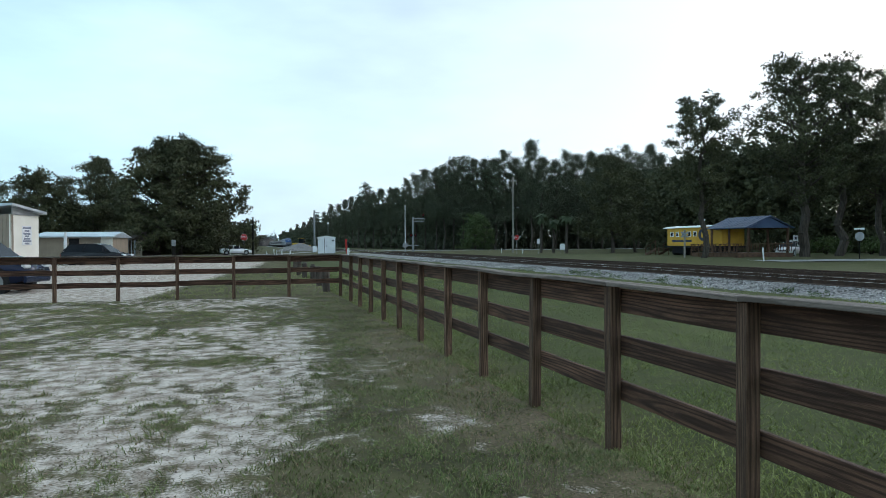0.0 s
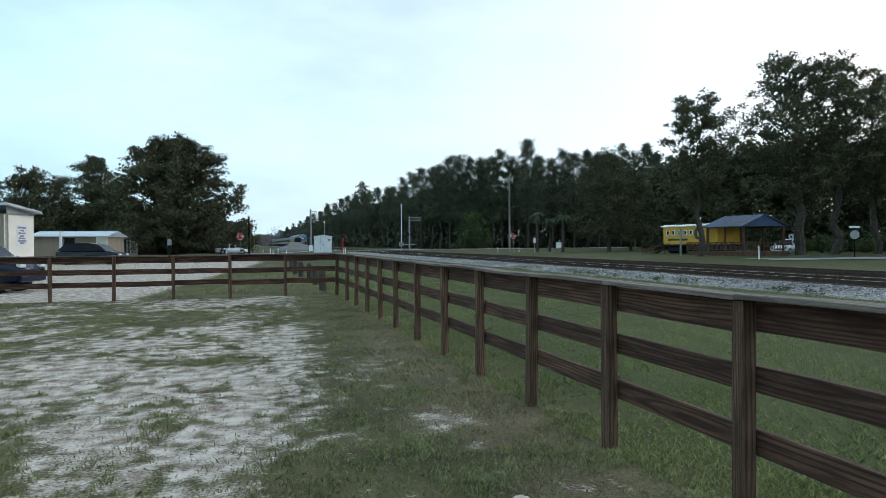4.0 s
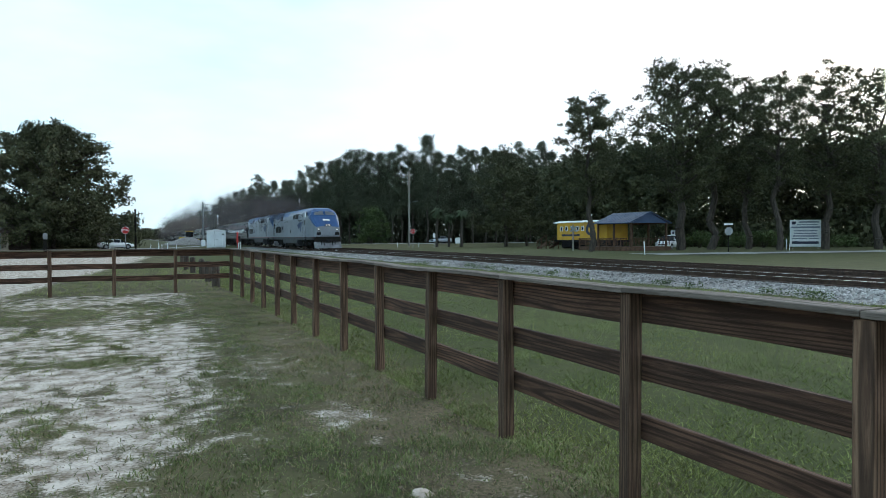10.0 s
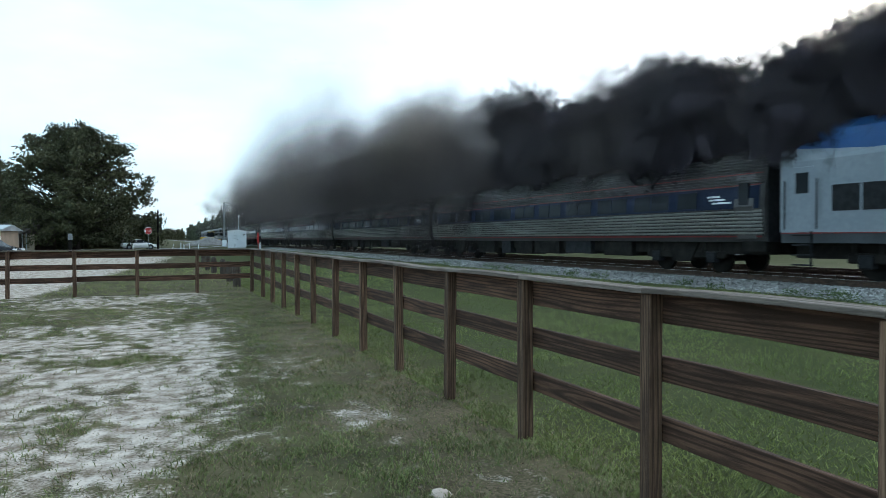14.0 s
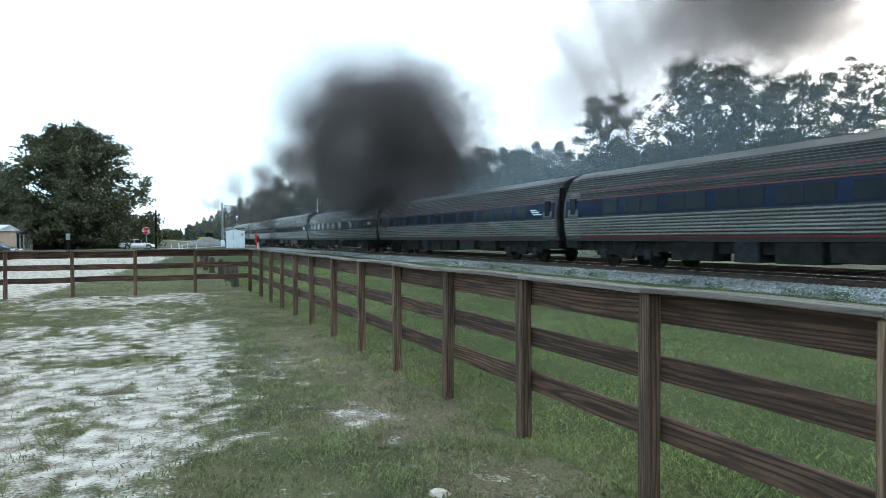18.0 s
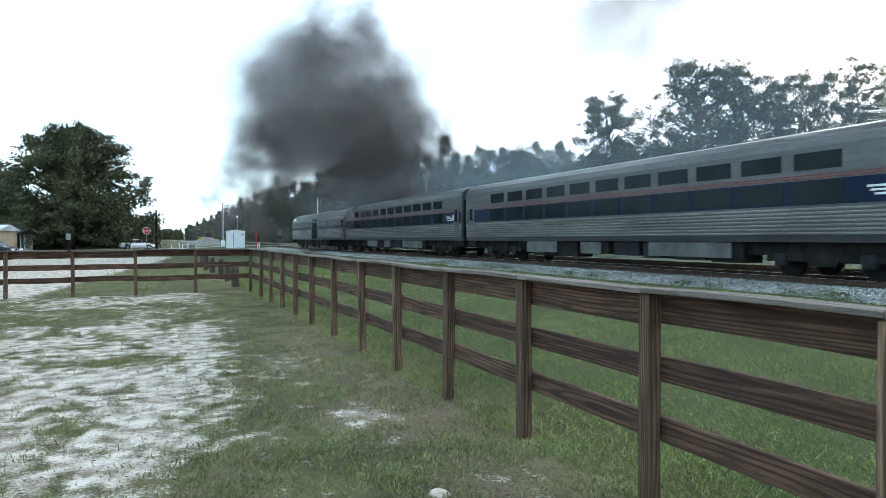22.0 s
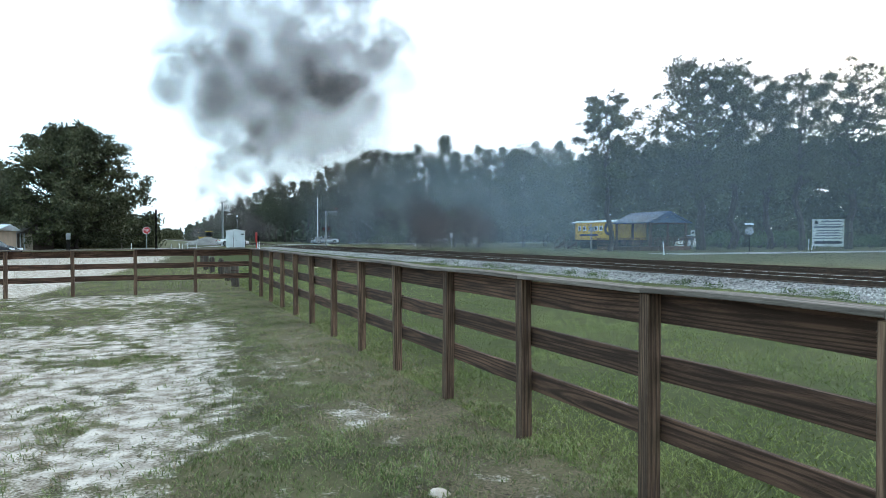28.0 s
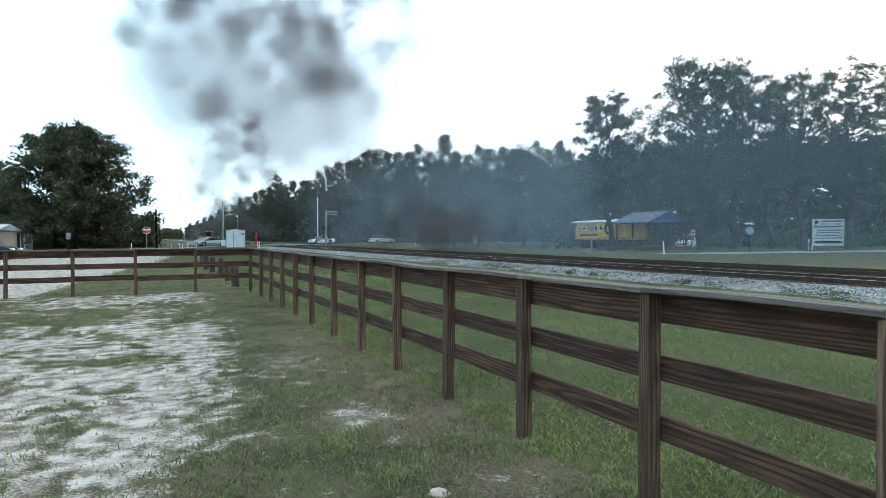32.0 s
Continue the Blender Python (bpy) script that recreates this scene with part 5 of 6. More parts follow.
def build_car(label, paint, kind="sedan", length=4.7, headlamps=False, at=None):
    """A car along local y, its front at -y."""
    t = thing("car", label, "car", at=at)
    w, h = (0.9, 1.45) if kind == "sedan" else (0.94, 1.72)
    L = length / 2
    if kind == "sedan":
        prof = [(-L, 0.42), (-L + 0.08, 0.68), (-L + 0.95, 0.92), (L - 0.75, 1.0), (L - 0.1, 0.95), (L, 0.6), (L - 0.05, 0.35), (L - 0.5, 0.24), (-L + 0.5, 0.24)]
        cab = [(-L + 1.0, 0.92), (-L + 1.85, 1.4), (-L + 2.5, 1.47), (L - 1.55, 1.42), (L - 0.6, 1.0)]
    else:
        prof = [(-L, 0.5), (-L + 0.08, 0.8), (-L + 1.0, 1.05), (L - 0.4, 1.12), (L - 0.02, 1.0), (L, 0.6), (L - 0.05, 0.4), (L - 0.5, 0.28), (-L + 0.5, 0.28)]
        cab = [(-L + 1.05, 1.05), (-L + 1.8, 1.6), (-L + 2.5, 1.72), (L - 0.65, 1.68), (L - 0.12, 1.1)]
    bm = extrude_x(bmesh.new(), prof, -w, w)
    bmesh.ops.bevel(bm, geom=bm.edges[:], offset=0.05, segments=2, affect="EDGES")
    body = part("body", bm, paint, t, smooth=True)
    bm = bmesh.new()
    lo = [bm.verts.new((x, y, z)) for x in (-w + 0.02, w - 0.02) for y, z in (cab[0], cab[-1])]
    hi = [bm.verts.new((x, y, z)) for x in (-w + 0.24, w - 0.24) for y, z in cab[1:4]]
    bmesh.ops.convex_hull(bm, input=lo + hi)
    part("glasshouse", bm, CAR_GLASS, t, "dark car windows")
    bm = bmesh.new()
    extrude_x(bm, [(cab[1][0] - 0.05, cab[1][1] - 0.03), (cab[2][0], cab[2][1] + 0.015), (cab[3][0], cab[3][1] + 0.015), (cab[3][0] + 0.12, cab[3][1] - 0.05), (cab[2][0], cab[2][1] - 0.05)], -w + 0.22, w - 0.22)
    part("roof", bm, paint, t)
    mid = (cab[0][0] + cab[-1][0]) / 2
    for s in (-1, 1):
        for y in (cab[1][0] + 0.05, mid + 0.1, cab[3][0]):
            top = float(np.interp(y, [c[0] for c in cab], [c[1] for c in cab]))
            part("pillar", rodded((s * (w - 0.01), y + (0.25 if y > mid else -0.12), cab[0][1]), (s * (w - 0.22), y, top), 0.035, sides=6), paint, t)
        part("mirror", boxed(s * (w + 0.1) - 0.09, s * (w + 0.1) + 0.09, -L + 1.42, -L + 1.54, 0.95 * h / 1.45, 1.08 * h / 1.45, bevel=0.02), paint, t)
        part("headlight", boxed(s * (w - 0.26) - 0.2, s * (w - 0.26) + 0.2, -L - 0.01, -L + 0.3, 0.6 * h / 1.45, 0.72 * h / 1.45, bevel=0.03), LAMP if headlamps else CLEAR_LAMP, t, "clear headlight")
        part("tail_light", boxed(s * (w - 0.2) - 0.16, s * (w - 0.2) + 0.16, L - 0.22, L + 0.005, 0.72, 0.86, bevel=0.02), TAIL, t, "red tail light")
        for y in (-L + 0.85, L - 0.9):
            wh = part("wheel", rodded((s * (w - 0.2), y, 0.33), (s * (w + 0.012), y, 0.33), 0.33, sides=20), RUBBER, t)
            part("rim", rodded((s * (w + 0.0), y, 0.33), (s * (w + 0.022), y, 0.33), 0.21, sides=14), GALV, wh, "alloy rim")
            part("wheel_arch", rodded((s * (w - 0.28), y, 0.36), (s * (w + 0.004), y, 0.36), 0.39, sides=20), DARK, t)
    part("bumper", boxed(-w + 0.1, w - 0.1, -L - 0.03, -L + 0.1, 0.3, 0.5, bevel=0.03), paint, t)
    part("grille", boxed(-0.45, 0.45, -L - 0.012, -L + 0.05, 0.52, 0.64), DARK, t, "dark grille")
    return t


CAR_A = build_car("white sedan waiting at the stop sign, then crossing", PAINT["white"])
CAR_B = build_car("silver sedan turning over the level crossing", PAINT["silver"])
CAR_C = build_car("pale sedan driving along the road", PAINT["white"], length=4.5)
ROAD_TURN = math.degrees(math.atan2(ROAD_B.y - ROAD_A.y, ROAD_B.x - ROAD_A.x))
build_car("dark estate car parked before the low shed", PAINT["black"], "wagon", 5.1, at=pose(-12.1, 61.6, 0, 0, 0, 76))
build_car("dark blue car parked on the pale lot", PAINT["blue"], "wagon", 4.8, at=pose(-9.3, 26.4, 0, 0, 0, 80) @ Matrix.Diagonal((1, 1, 1.16, 1)))
build_car("white hatchback parked beside the pavilion", PAINT["white"], "wagon", 4.4, at=pose(60.8, 65.4, 0, 0, 0, -68))

# ---- level crossing ----


def build_bungalow():
    x, y = 10.5, 98.7
    t = thing("signal_bungalow", "white sheet-metal railway signal hut with an antenna", "equipment hut", at=pose(x, y, 0.1, 0, 0, -4))
    part("plinth", boxed(-1.2, 1.2, -0.95, 0.95, -0.3, 0.2), POLE_WOOD, t)
    part("wall", boxed(-1.22, 1.22, -1.0, 1.0, 0.2, 2.42, bevel=0.02), CABINET, t)
    part("roof", extrude_y(bmesh.new(), [(-1.32, 2.4), (-1.32, 2.5), (0, 2.72), (1.32, 2.5), (1.32, 2.4)], -1.1, 1.1), WHITE, t)
    d = part("door", boxed(-0.1, 0.8, -1.03, -0.99, 0.35, 2.25, bevel=0.01), CABINET, t, "white hut door")
    part("handle", boxed(0.02, 0.08, -1.08, -1.02, 1.2, 1.4), DARK, d)
    part("vent", boxed(0.72, 1.05, -1.03, -1.0, 1.9, 2.1), SKIRT, t)
    part("seam", boxed(-0.32, -0.28, -1.012, -1.0, 0.25, 2.4), SKIRT, t)
    a = part("antenna", rodded((0.25, 0, 2.6), (0.25, 0, 4.55), 0.04, sides=8), GALV, t, "pale antenna mast")
    part("antenna_tip", rodded((0.25, 0, 4.4), (0.25, 0, 4.65), 0.09, sides=8), WHITE, a)


build_bungalow()


def flashers(t, z, dx=0.0):
    for s in (-0.38, 0.38):
        p = part("flasher_hood", rodded((dx + s, -0.1, z), (dx + s, -0.16, z), 0.3, sides=14), DARK, t, "black round flasher target")
        part("lens", rodded((dx + s, -0.16, z), (dx + s, -0.2, z), 0.15, sides=14), RED_LAMP, p, "red crossing lamp")


def build_crossing_masts():
    # mast beyond the hut, with a dark case at its head
    t = thing("crossing_mast", "tall galvanised crossing mast with a small lattice head", "signal mast", at=pose(10.1, 113.0, 0.3))
    part("mast", rodded((0, 0, -0.3), (0, 0, 6.9), 0.17, 0.14, 12), GALV, t)
    h = part("head_frame", boxed(-0.1, 0.95, -0.05, 0.05, 5.6, 5.68), GALV, t)
    for k in range(4):
        part("bar", boxed(0.05 + k * 0.28, 0.1 + k * 0.28, -0.05, 0.05, 5.68, 6.5), GALV, h)
    part("bar", boxed(-0.1, 0.95, -0.05, 0.05, 6.5, 6.58), GALV, h)
    part("case", boxed(-0.3, 0.3, -0.25, 0.25, -0.2, 1.0, bevel=0.02), CABINET, t)
    # mast over the road on the far side, with a short cantilever and lamps
    t = thing("crossing_signal", "galvanised crossing signal with a cantilever arm and red lamps", "signal mast", at=pose(26.1, 110.6, 0.35))
    part("mast", rodded((0, 0, -0.3), (0, 0, 5.7), 0.16, 0.14, 12), GALV, t)
    arm = part("arm", rodded((-0.2, 0, 5.5), (1.9, 0, 5.5), 0.07, sides=8), GALV, t, "short cantilever arm")
    part("arm_rail", rodded((-0.2, 0, 5.0), (1.9, 0, 5.0), 0.05, sides=8), GALV, arm)
    for k in range(6):
        part("brace", rodded((-0.1 + k * 0.38, 0, 5.0), (0.15 + k * 0.38, 0, 5.5), 0.035, sides=6), GALV, arm)
    part("mounted_case", boxed(1.6, 1.9, -0.12, 0.12, 5.6, 6.2, bevel=0.02), DARK, t)
    p = part("lamp", rodded((1.75, -0.12, 6.05), (1.75, -0.18, 6.05), 0.16, sides=12), RED_LAMP, t, "red lamp")
    flashers(t, 2.7)
    part("base_case", boxed(-0.9, 0.9, -0.2, 0.2, 0.9, 1.1), GALV, t)
    t = thing("gate_mast", "slim white crossing gate post with its arm raised", "gate post", at=pose(24.4, 109.1, 0.35))
    part("post", rodded((0, 0, -0.3), (0, 0, 4.2), 0.1, 0.08, 10), GALV, t)
    part("gate_arm", boxed(-0.06, 0.06, -0.1, -0.04, 1.0, 7.6), WHITE, t, "raised white gate arm")
    part("mechanism", boxed(-0.35, 0.35, -0.3, 0.3, 0.7, 1.4, bevel=0.04), GALV, t)
    # orange marker by the near rail
    t = thing("marker_post", "orange-red utility marker beside white pipe stubs", "marker", at=pose(11.7, 86.3, 0.12))
    part("marker", boxed(-0.14, 0.1, -0.03, 0.03, 0.9, 2.15, bevel=0.02), SIGN_RED, t, "orange-red marker blade")
    part("case", boxed(0.08, 0.32, -0.1, 0.1, 1.1, 1.75, bevel=0.02), DARK, t, "black relay case")
    part("stem", boxed(-0.05, 0.02, -0.03, 0.03, -0.1, 0.9), SIGN_RED, t)
    for dx, h in ((0.12, 0.9), (0.3, 1.0)):
        part("pipe_stub", rodded((dx, 0, -0.1), (dx, 0, h), 0.06, sides=8), WHITE, t, "white pipe stub")


build_crossing_masts()


def pole(name, label, x, y, z, r, material, extra=None):
    t = thing(name, label, "pole", at=pose(x, y, ground_z(x, y)))
    part("shaft", rodded((0, 0, -0.5), (0, 0, z), r, r * 0.7, 10), material, t)
    if extra:
        extra(t)
    return t


def arm_top(t):
    part("crossarm", boxed(-0.7, 0.7, -0.05, 0.05, 12.2, 12.3), POLE_WOOD, t)
    for s in (-0.6, -0.3, 0.3, 0.6):
        part("insulator", rodded((s, 0, 12.34), (s, 0, 12.5), 0.05, sides=6), WHITE, t)
    part("street_lamp_arm", rodded((0, 0, 7.6), (1.5, -0.4, 7.9), 0.04, sides=6), GALV, t)


pole("utility_pole", "tall weathered grey utility pole", 43.6, 109.7, 13.0, 0.17, POLE_WOOD, arm_top)
pole("utility_pole", "short dark timber pole by the stop sign", 0.4, 112.8, 6.0, 0.16, UNDER)
pole("utility_pole", "grey timber pole under the oak", -4.7, 119.3, 4.6, 0.15, POLE_WOOD)
pole("pipe_post", "white vent pipe in front of the low shed", -14.9, 63.4, 2.75, 0.16, WHITE)


def octagon(parent, z, r, material, label, y=-0.05):
    bm = bmesh.new()
    rod(bm, (0, y, z), (0, y - 0.012, z), r, sides=8)
    bmesh.ops.rotate(bm, cent=(0, y, z), matrix=Matrix.Rotation(radians(22.5), 3, "Y"), verts=bm.verts[:])
    return part("sign_face", bm, material, parent, label)


def build_signs():
    for px in ((-0.7, 80.7, 0.1), (37.4, 92.7, 0.1)):
        x, y, z = px
        t = thing("stop_sign", "red octagonal stop sign on a steel post", "road sign", at=pose(x, y, ground_z(x, y), 0, 0, -math.degrees(math.atan2(x, y))))
        part("post", boxed(-0.03, 0.03, -0.03, 0.03, -0.3, 2.75), GALV, t)
        f = octagon(t, 2.45, 0.41, WHITE, "white sign rim", -0.04)
        octagon(f, 2.45, 0.375, SIGN_RED, "red sign face", -0.055)
        lettering("word", "STOP", 0.27, pose(-0.33, -0.07, 2.36, 90, 0, 0), WHITE, t, "white word STOP")
    x, y = 53.1, 49.1
    t = thing("street_sign", "pale sign seen from behind under a street-name blade", "road sign", at=pose(x, y, ground_z(x, y), 0, 0, -25))
    part("post", boxed(-0.04, 0.04, -0.04, 0.04, -0.3, 2.7), UNDER, t)
    octagon(t, 2.05, 0.42, GALV, "bare metal sign back")
    part("name_blade", boxed(-0.42, 0.42, -0.02, 0.02, 2.66, 2.82), WHITE, t, "white street-name blade")
    x, y = 57.6, 61.4
    t = thing("small_sign", "small white notice on a thin post", "road sign", at=pose(x, y, ground_z(x, y), 0, 0, -40))
    part("post", boxed(-0.03, 0.03, 0.0, 0.05, -0.3, 2.3), GALV, t)
    b = part("board", boxed(-0.24, 0.24, -0.03, 0.0, 1.65, 2.3), WHITE, t)
    part("symbol", boxed(-0.1, 0.1, -0.036, -0.03, 1.85, 2.1), PRINT, b)
    x, y = 43.8, 61.8
    t = thing("crossbuck", "old greyed crossbuck sign on a timber post", "railway sign", at=pose(x, y, ground_z(x, y), 0, 0, -30))
    part("post", boxed(-0.09, 0.09, -0.09, 0.09, -0.3, 2.9), POLE_WOOD, t)
    for a in (-38, 38):
        bm = boxed(-0.45, 0.45, -0.13, -0.1, -0.09, 0.09)
        bmesh.ops.rotate(bm, cent=(0, 0, 0), matrix=Matrix.Rotation(radians(a), 3, "Y"), verts=bm.verts[:])
        bmesh.ops.translate(bm, vec=(0, 0.0 if a < 0 else -0.032, 2.4), verts=bm.verts[:])
        part("blade", bm, GALV, t, "greyed crossbuck blade")
    # the notice board: its lines cannot be read, so they are plain bars
    x, y = 72.9, 55.9
    t = thing("notice_board", "big white notice board with dark lines of print", "sign", at=pose(x, y, ground_z(x, y), 0, 0, -50))
    for s in (-1.35, 1.35):
        part("post", boxed(s - 0.07, s + 0.07, 0.02, 0.16, -0.4, 3.3), POLE_WOOD, t)
    b = part("board", boxed(-1.65, 1.65, -0.04, 0.02, 0.3, 3.5, bevel=0.01), WHITE, t)
    part("emblem", boxed(-1.4, -1.0, -0.05, -0.04, 2.95, 3.3), PRINT, b, "small dark emblem")
    for z, a, c, h in ((3.15, -0.7, 1.4, 0.16), (2.85, -0.9, 1.3, 0.1), (2.5, -1.5, 1.5, 0.2), (2.12, -1.2, 1.3, 0.13), (1.82, -1.2, 1.2, 0.13), (1.5, -1.3, 1.3, 0.14), (1.2, -1.4, 0.2, 0.12), (1.2, 0.4, 1.4, 0.12)):
        part("print_line", boxed(a, c, -0.048, -0.04, z, z + h), mat_grey, b)
    part("arrow_bar", boxed(-1.4, 1.4, -0.05, -0.04, 0.62, 0.92), PRINT, b, "dark arrow-shaped bar")
    x, y = 46.1, 95.6
    t = thing("notice_board", "small pale notice board on legs", "sign", at=pose(x, y, ground_z(x, y), 0, 0, -25))
    for s in (-0.3, 0.3):
        part("leg", boxed(s - 0.04, s + 0.04, -0.02, 0.04, -0.2, 0.7), POLE_WOOD, t)
    part("board", boxed(-0.4, 0.4, -0.04, 0.0, 0.6, 1.5), WHITE, t)
    x, y = 41.9, 95.2
    t = thing("small_sign", "small white plate on a short post", "road sign", at=pose(x, y, ground_z(x, y), 0, 0, -25))
    part("post", boxed(-0.03, 0.03, 0.0, 0.05, -0.2, 1.9), GALV, t)
    part("board", boxed(-0.2, 0.2, -0.03, 0.0, 1.5, 2.2), WHITE, t)
    x, y = -7.6, 74.9
    t = thing("meter_post", "grey service box on a dark timber post", "utility box", at=pose(x, y, 0, 0, 0, 5))
    part("post", boxed(-0.16, 0.16, -0.1, 0.1, -0.2, 1.75), UNDER, t)
    part("box", boxed(-0.2, 0.2, -0.16, -0.1, 1.5, 2.1, bevel=0.02), GALV, t)


mat_grey = mat("grey_print", (0.25, 0.27, 0.33), (0.2, 0.22, 0.28))
build_signs()


def build_posts():
    first = None
    for x, y, z in ((-2.9, 105.5, 0.9), (3.2, 98.6, 0.95), (3.8, 104.8, 0.7), (4.1, 96.1, 0.95), (2.6, 118.4, 0.6), (5.8, 106.2, 0.6), (40.0, 46.0, 1.1), (67.3, 54.0, 1.2), (65.8, 52.4, 0.8), (39.6, 104.8, 0.8), (42.0, 101.7, 0.8)):
        t = thing("marker_post", "short white marker post in the grass", "marker", "white marker posts", at=pose(x, y, ground_z(x, y), random.uniform(-3, 3), random.uniform(-3, 9), 0))
        part("post", rodded((0, 0, -0.2), (0, 0, z), 0.055, sides=8), WHITE, t)
        part("cap", rodded((0, 0, z), (0, 0, z + 0.05), 0.065, 0.03, 8), GALV, t)


build_posts()


def build_gravel_pile():
    x0, y0 = 11.0, 158.3
    verts, faces = [(0, 0, 1.9)], []
    seg, rings = 26, 7
    for i in range(1, rings + 1):
        for k in range(seg):
            a = 2 * math.pi * k / seg
            r = 4.2 * i / rings * (1 + 0.16 * noise.noise((math.cos(a) * 2, math.sin(a) * 2, i * 0.4)))
            verts.append((r * math.cos(a) * 1.25, r * math.sin(a), max(-0.1, 1.9 * (1 - (i / rings) ** 1.15) + 0.12 * noise.noise((a * 3, i, 2)))))
    for k in range(seg):
        faces.append((0, 1 + k, 1 + (k + 1) % seg))
        for i in range(rings - 1):
            o = 1 + i * seg
            faces.append((o + k, o + seg + k, o + seg + (k + 1) % seg, o + (k + 1) % seg))
    ob = raw("stone_heap", verts, faces, GRAVEL)
    ob.matrix_basis = pose(x0, y0, ground_z(x0, y0))
    tagged(ob, "grey heap of crushed stone beside the railway", "gravel heap")
    x, y = 14.0, 195.0
    t = thing("wheel_loader", "yellow wheel loader behind the stone heap", "loader", at=pose(x, y, 0, 0, 0, 70))
    m = mat("loader_yellow", (0.55, 0.36, 0.05))
    part("body", boxed(-1.1, 1.1, -0.4, 2.6, 0.9, 2.0, bevel=0.1), m, t)
    part("cab", boxed(-0.8, 0.8, -0.6, 0.8, 2.0, 3.3, bevel=0.08), GLASS, t)
    part("cab_roof", boxed(-0.9, 0.9, -0.7, 0.9, 3.3, 3.42), m, t)
    part("bucket", extrude_x(bmesh.new(), [(-3.2, 0.3), (-2.4, 0.3), (-2.2, 1.3), (-2.35, 1.3), (-2.6, 0.5), (-3.2, 0.4)], -1.3, 1.3), UNDER, t)
    part("boom", boxed(-0.5, 0.5, -2.4, -0.3, 1.1, 1.4), m, t)
    for s in (-1, 1):
        for yy in (-0.9, 1.8):
            part("wheel", rodded((s * 0.9, yy, 0.75), (s * 1.4, yy, 0.75), 0.75, sides=18), RUBBER, t)


build_gravel_pile()

# ---- old caboose with its deck and pavilion ----


def build_caboose():
    t = thing("caboose", "bright yellow old railway caboose with a black round emblem", "caboose", at=pose(51.6, 68.6, 0.05))
    part("body", boxed(-1.5, 1.5, -4.6, 5.6, 1.15, 3.3, bevel=0.03), YELLOW, t)
    part("roof", extrude_y(bmesh.new(), [(-1.62, 3.28), (-1.62, 3.36), (-0.8, 3.55), (0.8, 3.55), (1.62, 3.36), (1.62, 3.28)], -5.3, 6.3), WHITE, t, "white curved roof")
    part("sill", boxed(-1.52, 1.52, -5.2, 6.2, 0.95, 1.15), DARK, t)
    part("stove_pipe", rodded((-0.5, -0.2, 3.4), (-0.5, -0.2, 4.25), 0.1, sides=10), WHITE, t)
    part("pipe_cap", rodded((-0.5, -0.2, 4.2), (-0.5, -0.2, 4.3), 0.18, sides=10), WHITE, t)
    for y in (4.6, 3.5, 2.3, 1.1, 0.1):
        w = part("window", boxed(-1.53, -1.49, y - 0.3, y + 0.3, 2.25, 2.85), WHITE, t, "white framed window")
        part("pane", boxed(-1.54, -1.525, y - 0.16, y + 0.2, 2.33, 2.77), GLASS, w)
    bm = bmesh.new()
    rod(bm, (-1.52, -1.25, 2.45), (-1.51, -1.25, 2.45), 0.72, sides=24)
    e = part("emblem", bm, PRINT, t, "black round emblem")
    part("emblem_centre", rodded((-1.53, -1.4, 2.42), (-1.515, -1.4, 2.42), 0.38, sides=18), YELLOW, e)
    part("side_script", boxed(-1.515, -1.5, 0.7, 4.6, 1.6, 1.85), PRINT, t, "dark bar in place of the lettering")
    part("end_wall", boxed(-1.2, 1.2, -4.66, -4.6, 1.2, 3.2), YELLOW, t)
    part("truck", boxed(-1.2, 1.2, 2.8, 5.0, 0.2, 0.95, bevel=0.1), DARK, t)
    part("truck", boxed(-1.2, 1.2, -4.2, -2.0, 0.2, 0.95, bevel=0.1), DARK, t)
    for y in (4.9, 3.1, -2.2, -4.0):
        part("wheel", rodded((-1.0, y, 0.45), (1.0, y, 0.45), 0.42, sides=16), DARK, t)


